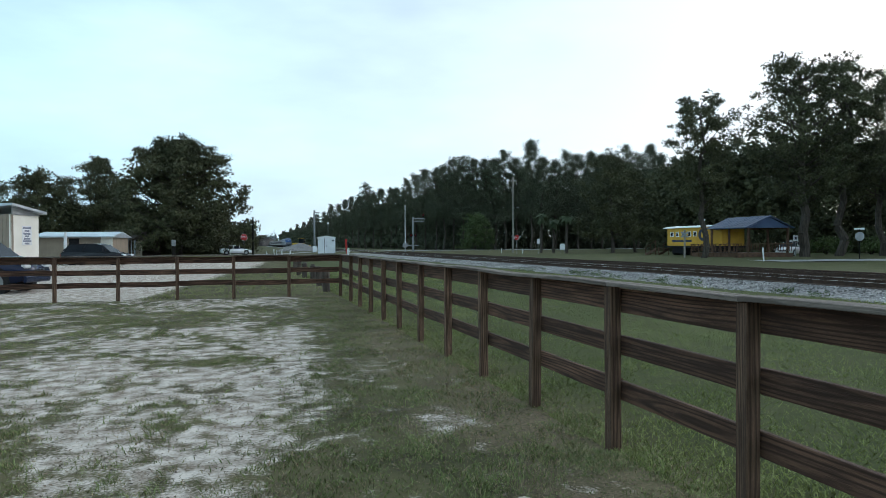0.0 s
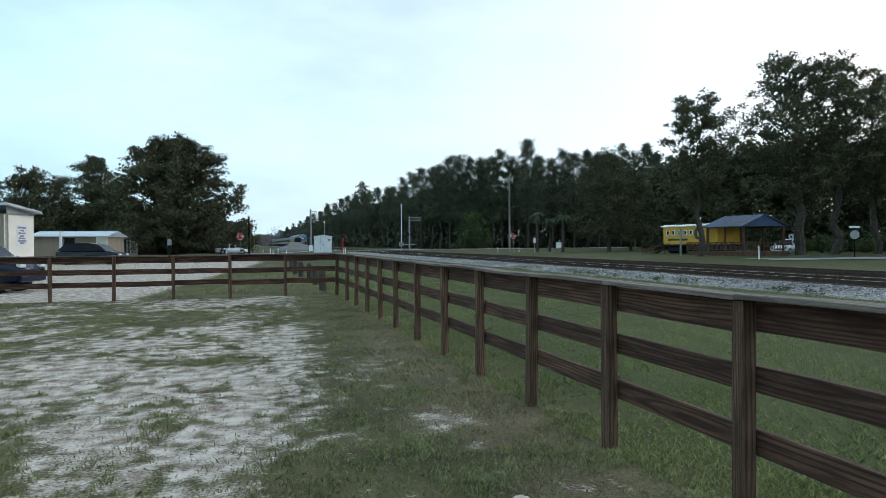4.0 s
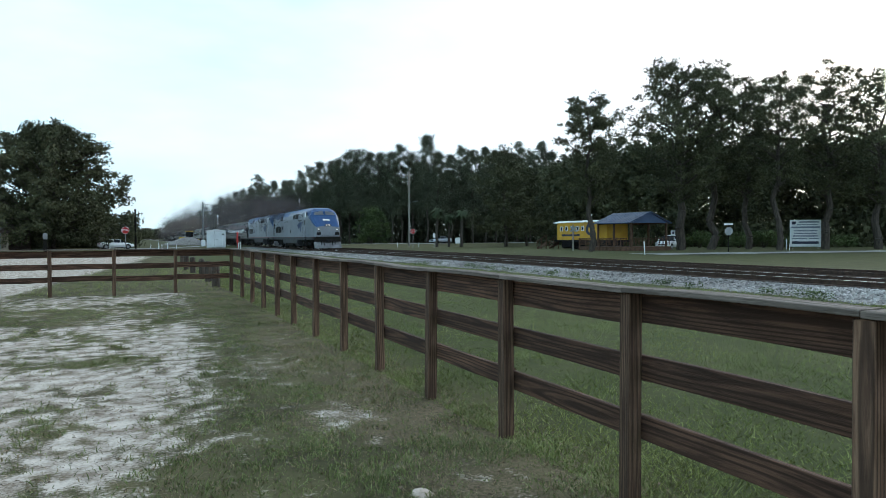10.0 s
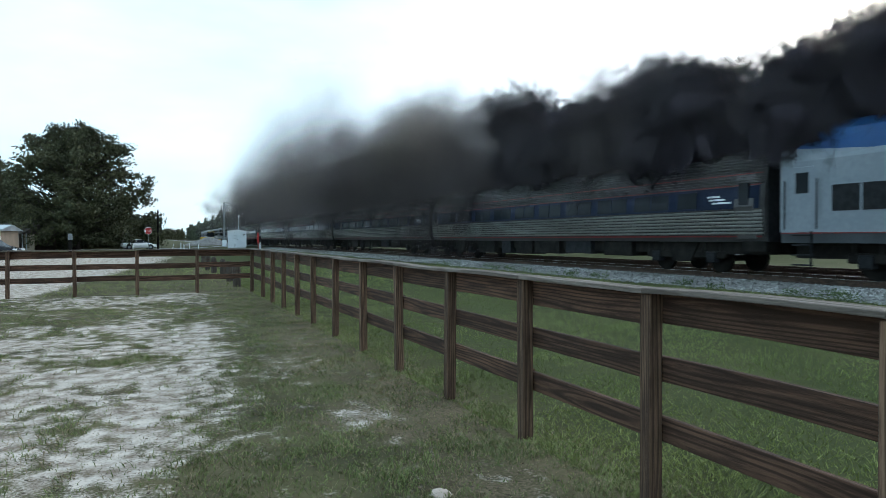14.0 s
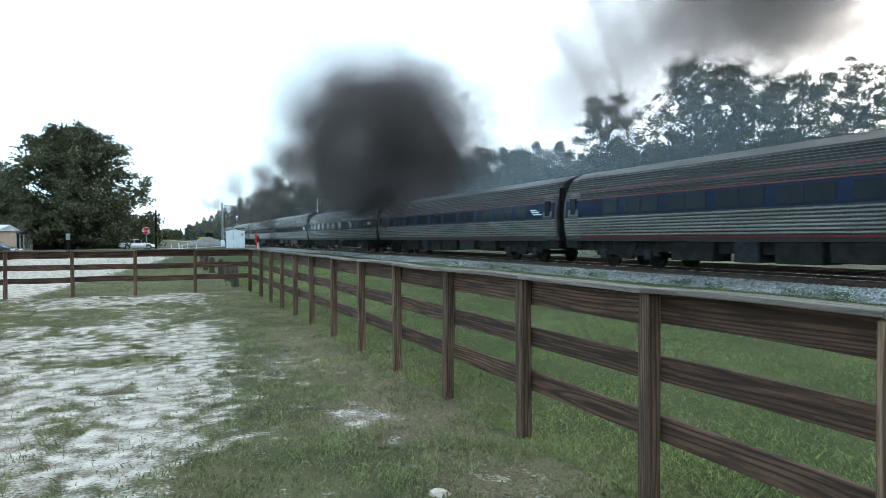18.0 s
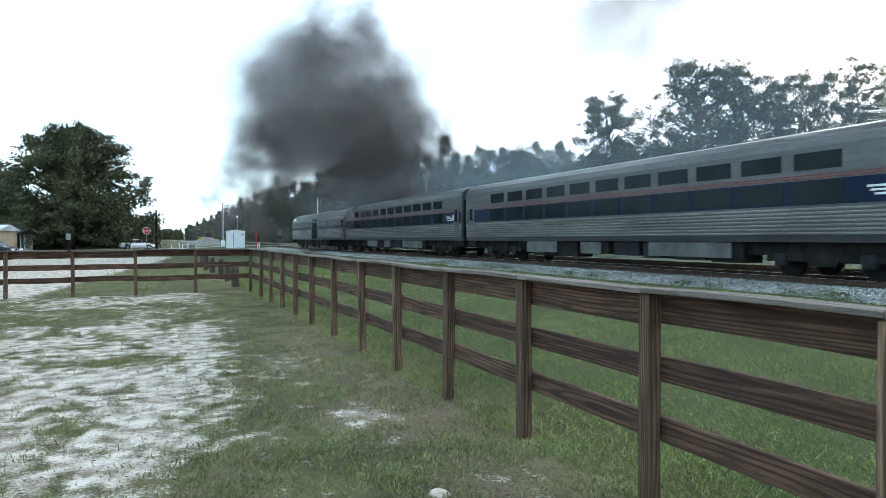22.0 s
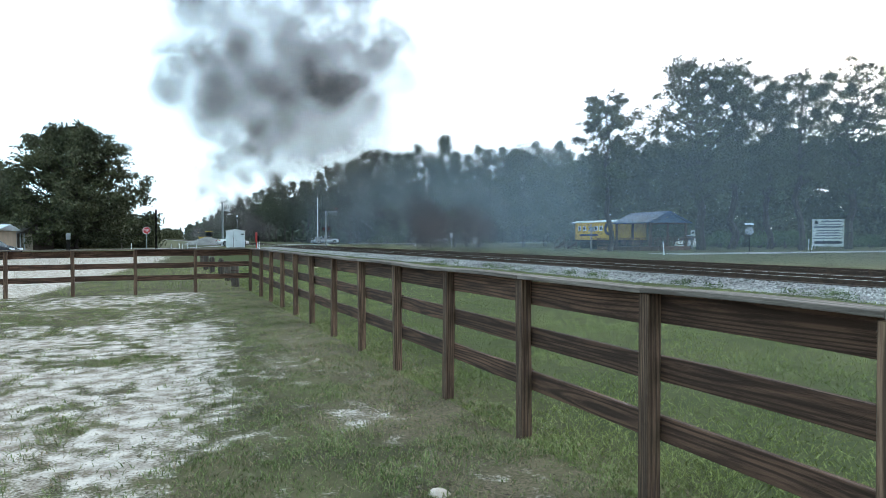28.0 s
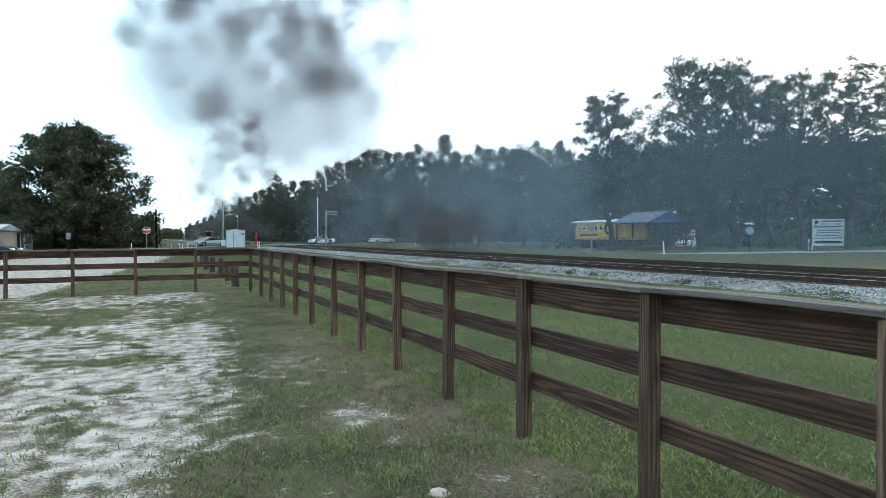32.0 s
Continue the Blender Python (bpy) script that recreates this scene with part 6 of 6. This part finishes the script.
def build_pavilion():
    t = thing("pavilion", "open timber pavilion with a blue metal gable roof", "pavilion", at=pose(52.3, 62.4, 0))
    for x in (-2.5, 2.5):
        for y in (-2.9, 0, 2.9):
            part("post", boxed(x - 0.09, x + 0.09, y - 0.09, y + 0.09, 0.4, 3.2), DECK, t)
    part("roof", extrude_y(bmesh.new(), [(-3.0, 3.05), (-3.0, 3.13), (0, 4.38), (3.0, 3.13), (3.0, 3.05), (0, 4.26)], -3.3, 3.3), ROOF_BLUE, t, "blue ribbed metal roof")
    for y in [-3.2 + 0.58 * i for i in range(12)]:
        part("roof_rib", extrude_y(bmesh.new(), [(-3.0, 3.13), (-3.0, 3.16), (0, 4.41), (0, 4.38)], y - 0.02, y + 0.02), ROOF_BLUE, t)
    for y in (-3.05, 3.05):
        part("gable", extrude_y(bmesh.new(), [(-2.6, 3.1), (0, 4.24), (2.6, 3.1)], y - 0.04, y + 0.04), ROOF_BLUE, t, "blue gable infill")
    part("beam", boxed(-2.6, -2.4, -3, 3, 3.0, 3.18), DECK, t)
    part("beam", boxed(2.4, 2.6, -3, 3, 3.0, 3.18), DECK, t)
    d = thing("deck", "raised timber deck with a slatted railing and steps", "deck", at=pose(49.8, 66.0, 0))
    rng = random.Random(3)
    for i in range(14):
        part("plank", boxed(-1.8, 5.2, -7.0 + i * 0.55, -6.48 + i * 0.55, 0.42, 0.47), DECK, d)
    part("skirt", boxed(-1.75, -1.7, -7.0, 0.7, 0.02, 0.42), DECK, d)
    part("skirt", boxed(-1.7, 5.2, -7.0, -6.95, 0.02, 0.42), DECK, d)
    for y in [-7 + 1.25 * i for i in range(7)]:
        part("rail_post", boxed(-1.84, -1.74, y - 0.05, y + 0.05, 0.0, 1.45), DECK, d)
    for z in (1.38, 0.62):
        part("handrail", boxed(-1.83, -1.77, -7.05, 0.6, z, z + 0.07), DECK, d)
    for y in [-6.9 + 0.2 * i for i in range(38)]:
        part("baluster", boxed(-1.82, -1.78, y - 0.02, y + 0.02, 0.66, 1.38), DECK, d)
    for x in [-1.6 + 0.2 * i for i in range(34)]:
        part("baluster", boxed(x - 0.02, x + 0.02, -7.02, -6.98, 0.66, 1.38), DECK, d)
    part("handrail", boxed(-1.8, 5.2, -7.03, -6.97, 1.38, 1.45), DECK, d)
    s = thing("deck_steps", "timber steps with handrails beside the caboose", "steps", at=pose(49.9, 76.6, 0))
    for k in range(4):
        part("tread", boxed(-1.0, 0.9, -1.6 + k * 0.5, -1.15 + k * 0.5, 0.85 - 0.22 * k, 0.9 - 0.22 * k), DECK, s)
    for x in (-1.0, 0.9):
        part("stringer", extrude_x(bmesh.new(), [(-1.7, 0.6), (-1.7, 0.95), (0.6, 0.15), (0.6, 0.0), (0.2, 0.0)], x - 0.04, x + 0.04), DECK, s)
        part("handrail", rodded((x, -1.7, 1.85), (x, 0.6, 0.95), 0.05, sides=6), DECK, s)
        for y, z in ((-1.65, 1.85), (-0.5, 1.4), (0.55, 0.97)):
            part("rail_post", boxed(x - 0.045, x + 0.045, y - 0.045, y + 0.045, 0.0, z), DECK, s)


build_caboose()
build_pavilion()

# ---- sheds and house beyond the lot ----


def siding(parent, a, b, z0, z1, material, step=0.3, thick=0.05):
    """Upright boards on a wall from a to b (x, y), facing the viewer."""
    a, b = Vector((*a, 0)), Vector((*b, 0))
    n = max(1, round((b - a).length / step))
    u = (b - a).normalized()
    for i in range(n):
        p = a + u * (i * (b - a).length / n)
        bm = boxed(0, (b - a).length / n - 0.02, -0.02, 0, z0, z1)
        o = part("siding_board", bm, material, parent)
        o.matrix_basis = Matrix.Translation(p) @ Matrix.Rotation(math.atan2(u.y, u.x), 4, "Z")


def build_sheds():
    a, b, c = Vector((-12.5, 42.0)), Vector((-11.9, 44.7)), Vector((-21.9, 49.8))
    t = thing("shed", "tall shed with a cream end wall and brown boarded side", "shed")
    d = b + (c - a)
    for p, q, m, z in ((a, b, CREAM, 3.3), (c, a, TAN, 3.3), (b, d, TAN, 3.3), (d, c, TAN, 3.3)):
        n = Vector((-(q - p).y, (q - p).x)).normalized() * 0.12
        bm = bmesh.new()
        vs = [(p.x, p.y), (q.x, q.y), (q.x + n.x, q.y + n.y), (p.x + n.x, p.y + n.y)]
        lo, hi = [bm.verts.new((*v, -0.1)) for v in vs], [bm.verts.new((*v, z)) for v in vs]
        for i in range(4):
            bm.faces.new((lo[i], lo[(i + 1) % 4], hi[(i + 1) % 4], hi[i]))
        bm.faces.new(hi); bm.faces.new(lo[::-1])
        bmesh.ops.recalc_face_normals(bm, faces=bm.faces)
        part("wall", bm, m, t)
    siding(t, c, a, 0, 3.28, TAN, 0.35)
    u, v = (b - a).normalized(), (c - a).normalized()
    bm = bmesh.new()
    o1, o2 = a - u * 0.35 - v * 0.4, b + u * 0.45 - v * 0.4
    o3, o4 = d + u * 0.45 + v * 0.4, c - u * 0.35 + v * 0.4
    lift = [3.75, 3.4, 3.4, 3.75]
    lo = [bm.verts.new((p.x, p.y, z)) for p, z in zip((o1, o2, o3, o4), lift)]
    hi = [bm.verts.new((p.x, p.y, z + 0.14)) for p, z in zip((o1, o2, o3, o4), lift)]
    for i in range(4):
        bm.faces.new((lo[i], lo[(i + 1) % 4], hi[(i + 1) % 4], hi[i]))
    bm.faces.new(hi); bm.faces.new(lo[::-1])
    bmesh.ops.recalc_face_normals(bm, faces=bm.faces)
    part("roof", bm, TIN, t, "pale metal shed roof")
    part("gable_board", extrude_y(bmesh.new(), [(0, 3.28), ((b - a).length, 3.28), ((b - a).length, 3.4), (0, 3.73)], -0.05, 0.0), GALV, t).matrix_basis = Matrix.Translation((*a, 0)) @ Matrix.Rotation(math.atan2(u.y, u.x), 4, "Z") @ Matrix.Translation((0, -0.01, 0))
    sgn = part("wall_notice", boxed(0, 0.95, -0.03, -0.01, 1.6, 2.7), WHITE, t, "white painted notice on the wall")
    at = a + u * 1.0
    sgn.matrix_basis = Matrix.Translation((*at, 0)) @ Matrix.Rotation(math.atan2(u.y, u.x), 4, "Z")
    for z, x0, x1 in ((2.52, 0.06, 0.9), (2.36, 0.25, 0.7), (2.2, 0.12, 0.82), (2.06, 0.28, 0.68), (1.92, 0.16, 0.8), (1.78, 0.06, 0.9), (1.65, 0.25, 0.7)):
        part("print_line", boxed(x0, x1, -0.037, -0.03, z, z + 0.1), mat_grey, sgn)
    # long low shed
    a, b = Vector((-18.1, 67.5)), Vector((-12.9, 67.0))
    t = thing("low_shed", "long low brown boarded shed with a pale metal roof", "shed")
    u = (b - a).normalized()
    n = Vector((-u.y, u.x))
    L = (b - a).length
    M = Matrix.Translation((*a, 0)) @ Matrix.Rotation(math.atan2(u.y, u.x), 4, "Z")

    def add(name, bm, m, label=""):
        o = part(name, bm, m, t, label)
        o.matrix_basis = M
        return o
    add("wall", boxed(0, L + 1.0, 0, 5.0, -0.1, 2.3), TAN)
    for i in range(18):
        if not 9 <= i <= 11:
            add("siding_board", boxed(i * L / 18, (i + 0.94) * L / 18, -0.025, 0, 0, 2.28), TAN)
    add("doorway", boxed(L * 0.5, L * 0.66, -0.02, 0.01, 0, 2.2), DARK, "dark open doorway")
    add("end_wall", boxed(L, L + 1.0, -0.03, 0.0, -0.1, 2.3), CREAM, "cream end wall")
    add("roof", extrude_x(bmesh.new(), [(-0.5, 2.3), (-0.5, 2.4), (2.5, 2.85), (5.5, 2.4), (5.5, 2.3)], -0.3, L + 1.2), TIN, "pale metal roof")
    # old house under the trees
    a, b = Vector((-22.6, 110.3)), Vector((-17.0, 106.7))
    t = thing("house", "low old house with brown roof and pale porch columns", "house")
    u = (b - a).normalized()
    L = (b - a).length
    M = Matrix.Translation((*a, 0)) @ Matrix.Rotation(math.atan2(u.y, u.x), 4, "Z")
    add("wall", boxed(0, L, 0, 7, -0.1, 2.35), BRICK)
    add("roof", extrude_x(bmesh.new(), [(-0.8, 2.3), (-0.8, 2.42), (3.5, 3.9), (7.8, 2.42), (7.8, 2.3)], -0.5, L + 1.2), SHINGLE, "brown shingle roof")
    g = add("garage_door", boxed(L * 0.42, L * 0.86, -0.06, 0, 0, 2.1), DARK, "dark garage door")
    for k in range(3):
        part("door_rail", boxed(L * 0.42, L * 0.86, -0.07, -0.06, 0.5 + k * 0.5, 0.54 + k * 0.5), SKIRT, g).matrix_basis = pose(0, 0, 0)
    for k in range(3):
        add("porch_column", boxed(L + 0.2 + k * 0.6, L + 0.32 + k * 0.6, -0.3, -0.18, 0, 2.35), GALV, "pale porch column")
    add("porch_wall", boxed(L, L + 1.6, 1.0, 1.1, 0, 2.3), TAN)
    w = add("window", boxed(L * 0.1, L * 0.28, -0.05, 0, 1.0, 2.0), GLASS)


build_sheds()


def build_stone():
    bm = bmesh.new()
    bmesh.ops.create_icosphere(bm, subdivisions=2, radius=0.07)
    for v in bm.verts:
        v.co *= 1 + 0.35 * noise.noise(v.co * 14)
        v.co.z *= 0.5
    ob = mesh_object("stone", bm, mat("pale_stone", (0.62, 0.5, 0.43), (0.5, 0.4, 0.34), scale=12))
    ob.matrix_basis = pose(1.58, 3.78, 0.004)
    tagged(ob, "pale pinkish stone lying in the grass", "stone")


build_stone()
# ---- grass, weeds and shrubs ----


def blades(name, label, material, seed, spots, tall, width, plain=False):
    """Grass blades, each a bent sliver, at spots (x, y, z, height factor)."""
    rng = np.random.default_rng(seed)
    p = np.array(spots)
    n = len(p)
    h = tall * p[:, 3] * (0.45 + 0.9 * rng.random(n))
    a = rng.random(n) * 6.283
    lean = rng.normal(size=(n, 2)) * 0.85 * h[:, None]
    w = width * (0.6 + 0.8 * rng.random(n))
    side = np.stack([np.cos(a) * w, np.sin(a) * w, np.zeros(n)], 1)
    base = np.stack([p[:, 0], p[:, 1], p[:, 2] - 0.004], 1)
    mid = base + np.stack([lean[:, 0] * 0.35, lean[:, 1] * 0.35, h * 0.6], 1)
    tip = base + np.stack([lean[:, 0], lean[:, 1], h], 1)
    v = np.stack([base - side, base + side, mid + side * 0.7, mid - side * 0.7, tip], 1).reshape(-1, 3)
    k = np.arange(n) * 5
    f = [(i, i + 1, i + 2, i + 3) for i in k] + [(i + 3, i + 2, i + 4) for i in k]
    if plain:
        v = np.stack([base - side, base + side, tip], 1).reshape(-1, 3)
        f = [(i, i + 1, i + 2) for i in range(0, 3 * n, 3)]
    return tagged(raw(name, v.tolist(), f, material), label, "grass", kind="stuff")


def build_grass():
    rng = random.Random(21)
    green, dry = [], []
    while len(green) < 115000:       # the patchy yard
        y = 1.9 + 18.6 * rng.random() ** 1.5
        x = rng.uniform(-1.2 - 0.62 * y, min(2.95, 0.2 + y * 1.1))
        tuft = 0.45 + 0.6 * noise.noise((x * 1.7, y * 1.7, 9)) + 0.55 * noise.noise((x * 6, y * 6, 4))
        chance = rng.random()
        if chance > 0.86 * max(0.05, tuft):
            continue
        bare = sandiness(x, y)
        if chance < max(0.05, (0.86 - bare * 1.3)) * max(0.05, tuft):
            worn = 1.6 * litter(x, y)
            spot = (x, y, ground_z(x, y), 0.5 + 0.9 * max(0, tuft))
            (dry if rng.random() < 0.22 + 0.3 * max(0, worn) + 0.5 * max(0, bare - 0.3) else green).append(spot)
    blades("yard_grass", "short patchy green grass of the yard", BLADE, 1, green, 0.034, 0.0034)
    blades("dry_grass", "dry straw-coloured grass among the green", DRY, 2, dry, 0.03, 0.003)
    strip_ = []
    while len(strip_) < 190000:      # lush strip between fence and railway
        y = 1.4 + 34 * rng.random() ** 2.2
        x = 2.6 + 11.7 * rng.random() ** 1.5
        tuft = 0.6 + 0.5 * noise.noise((x * 1.1, y * 1.1, 30))
        if rng.random() < tuft:
            strip_.append((x, y, ground_z(x, y), 0.6 + 0.7 * tuft))
    blades("strip_grass", "lush green grass beside the railway", LUSH, 3, strip_, 0.04, 0.005, True)
    far = []
    while len(far) < 14000:
        x, y = rng.uniform(-14, 8), rng.uniform(20.9, 40)
        if sandiness(x, y) < 0.35:
            far.append((x, y, ground_z(x, y), 1.0))
    blades("verge_grass", "mown green grass behind the fence", LUSH, 4, far, 0.08, 0.007, True)


def build_debris():
    """Dead leaves, needles and crumbs of earth lying about the yard."""
    rng = random.Random(77)
    verts, faces = [], []
    while len(faces) < 26000:
        y = 1.9 + 17 * rng.random() ** 1.6
        x = rng.uniform(-1.2 - 0.62 * y, min(3.0, 0.3 + y * 1.1))
        if rng.random() > 0.25 + 0.75 * max(0, noise.noise((x * 2.1, y * 1.7, 51.0)) + 0.6 * litter(x, y)):
            continue
        a, s = rng.random() * 6.283, rng.uniform(0.006, 0.02)
        thin = rng.choice((0.12, 0.3, 0.6))
        z, tilt = ground_z(x, y) + 0.006, rng.uniform(-0.4, 0.4) * s
        c, d = math.cos(a) * s, math.sin(a) * s
        b = len(verts)
        verts += [(x - c, y - d, z), (x + d * thin, y - c * thin, z + abs(tilt)), (x + c, y + d, z + 0.2 * s), (x - d * thin, y + c * thin, z + 0.002)]
        faces.append((b, b + 1, b + 2, b + 3))
    m = leaf_mat("ground_debris", (0.17, 0.12, 0.08), (0.09, 0.065, 0.045), 0.4)
    tagged(raw("leaf_litter", verts, faces, m), "dead leaves and needles scattered on sand and grass", "leaf litter", kind="stuff")


build_debris()
LUSH = leaf_mat("lush_grass", (0.23, 0.255, 0.085), (0.14, 0.165, 0.056), 0.25)
build_grass()


def build_weeds():
    rng = np.random.default_rng(6)
    clumps = []
    for x, y, r in ((14.3, 19.6, 0.3), (14.5, 21.4, 0.28), (14.6, 22.4, 0.2), (14.4, 16.1, 0.26), (14.2, 14.9, 0.2), (14.5, 27.0, 0.3), (14.6, 28.2, 0.3), (14.3, 11.6, 0.35), (14.2, 10.4, 0.3), (14.4, 33.0, 0.3), (14.3, 24.8, 0.2)):
        for k in range(4):
            clumps.append((x + rng.normal() * 0.25, y + rng.normal() * 0.5, 0.2, r * (0.6 + 0.5 * rng.random()), 0.6))
    v, f = leaf_cloud(rng, clumps, 4200, 0.022)
    tagged(raw("weeds", v.tolist(), f.tolist(), SHRUB_LEAF), "low green weeds at the ballast's foot", "weeds", kind="stuff")
    # shrubs by the notice board and along the wood
    spots = [(67.9, 71.1, 1.5), (68.9, 68.5, 2.0), (72.2, 69.3, 1.5), (73.8, 66.4, 2.2), (77.0, 67.2, 2.6), (76.8, 65.1, 2.3), (80.1, 65.9, 1.9), (82.1, 65.1, 1.5), (86.3, 63.3, 1.4), (87.2, 60.7, 1.6)]
    for i, (x, y, h) in enumerate(spots):
        t = thing("shrub", "bright green overgrown shrub at the wood's edge", "shrub", "shrubs", at=pose(x, y, 0))
        bm = bmesh.new()
        g = np.random.default_rng(100 + i)
        cl = []
        for k in range(9):
            a = k * 0.7
            tip = (math.cos(a) * 1.5 * g.random(), math.sin(a) * 1.2 * g.random(), h * (0.3 + 0.6 * g.random()))
            limb(bm, (0, 0, -0.1), tip, 0.04, 0.012, g, 2)
            cl.append((*tip, 0.75, 0.9))
        part("woody_base", bm, BARK, t)
        v, f = leaf_cloud(g, cl, 1500, 0.11)
        raw("foliage", v.tolist(), f.tolist(), SHRUB_LEAF, t)


build_weeds()


def build_palms():
    rng = random.Random(9)
    for x, y, h in ((44.7, 100.5, 7.2), (48.2, 103.4, 6.4), (47.5, 97.1, 7.0)):
        t = thing("palm_tree", "cabbage palm with a shaggy round head", "palm", "palms", at=pose(x, y, 0))
        bm = bmesh.new()
        rod(bm, (0, 0, -0.3), (0.1, 0, h * 0.55), 0.24, 0.2, 10)
        rod(bm, (0.1, 0, h * 0.55), (0.05, 0, h - 1.2), 0.2, 0.26, 10)
        part("trunk", bm, BARK, t)
        for k in range(46):
            a, e = k * 2.4, rng.uniform(-0.9, 1.3)
            verts, faces = [], []
            L = rng.uniform(1.0, 1.4)
            for i in range(6):
                s = i / 5
                out = L * s
                up = math.sin(e) * out - 0.55 * out * out / L
                r = math.cos(e) * out
                w = 0.3 * math.sin(math.pi * min(1, 0.12 + s * 0.9)) + 0.03
                c, d = math.cos(a), math.sin(a)
                verts += [(c * r - d * w, d * r + c * w, up - 0.12), (c * r, d * r, up), (c * r + d * w, d * r - c * w, up - 0.12)]
            for i in range(5):
                o = i * 3
                faces += [(o, o + 1, o + 4, o + 3), (o + 1, o + 2, o + 5, o + 4)]
            raw("frond", verts, faces, PALM_LEAF, t).matrix_basis = pose(0.05, 0, h - 1.2)


build_palms()


def motions():
    times = [0, 0.1] + list(range(1, 32)) + [31.9, 32]
    for unit, off in zip(TRAIN, OFFSETS):
        walk(unit, [(t, pose(TRACK_X, lead_y(t) + off, RAIL_Z)) for t in times])
    for ob, te, up, j, spin in PUFFS:
        walk(ob, puff_rows(te, up, j, spin))
    for ob, far, j, spin, lag in CLOUDS:
        walk(ob, cloud_rows(far, j, spin, lag))
    for ob, arrive, home, j in STREAKS:
        walk(ob, haze_rows(arrive, home, j))
    # cars on the road: seconds and metres along it
    way = (ROAD_B - ROAD_A).normalized()
    side = Vector((way.y, -way.x))

    def drive(car, rows, lane, back):
        out = []
        for t, s in rows:
            p = ROAD_A + way * s + side * lane
            out.append((t, pose(p.x, p.y, ground_z(p.x, p.y) + 0.035, 0, 0, ROAD_TURN + (90 if not back else -90))))
        walk(car, out)
    drive(CAR_A, [(0, 58.8), (22.3, 58.8), (23, 59.9), (24, 60.5), (25, 61.6), (26, 63.8), (27.5, 68.9), (28, 73.1), (28.5, 76.3), (29, 79.1), (29.5, 82.3), (30, 85.4), (30.5, 88.4), (31, 92.2), (31.5, 96.2), (32, 100.8)], 1.7, False)
    drive(CAR_B, [(0, 228), (3, 195), (6, 161.8), (8.1, 138.9), (9, 130.1), (10, 121.0), (11, 112.7), (12, 105.9), (13, 100.3), (14, 98.8), (25.5, 98.8), (27.5, 92.3), (28, 91.0), (28.5, 88.4), (29, 86.0), (29.5, 84.0), (30, 82.0), (30.5, 79.1), (31, 76.4), (31.5, 73.6), (32, 70.8)], -1.7, True)
    drive(CAR_C, [(0, 364), (10, 275), (20, 186), (24.9, 142.1), (27.5, 119.0), (28, 115.5), (28.5, 111.8), (29, 108.5), (29.5, 105.2), (30, 102.2), (30.5, 99.7), (31, 96.9), (31.5, 93.8), (32, 90.3)], -1.7, True)


motions()
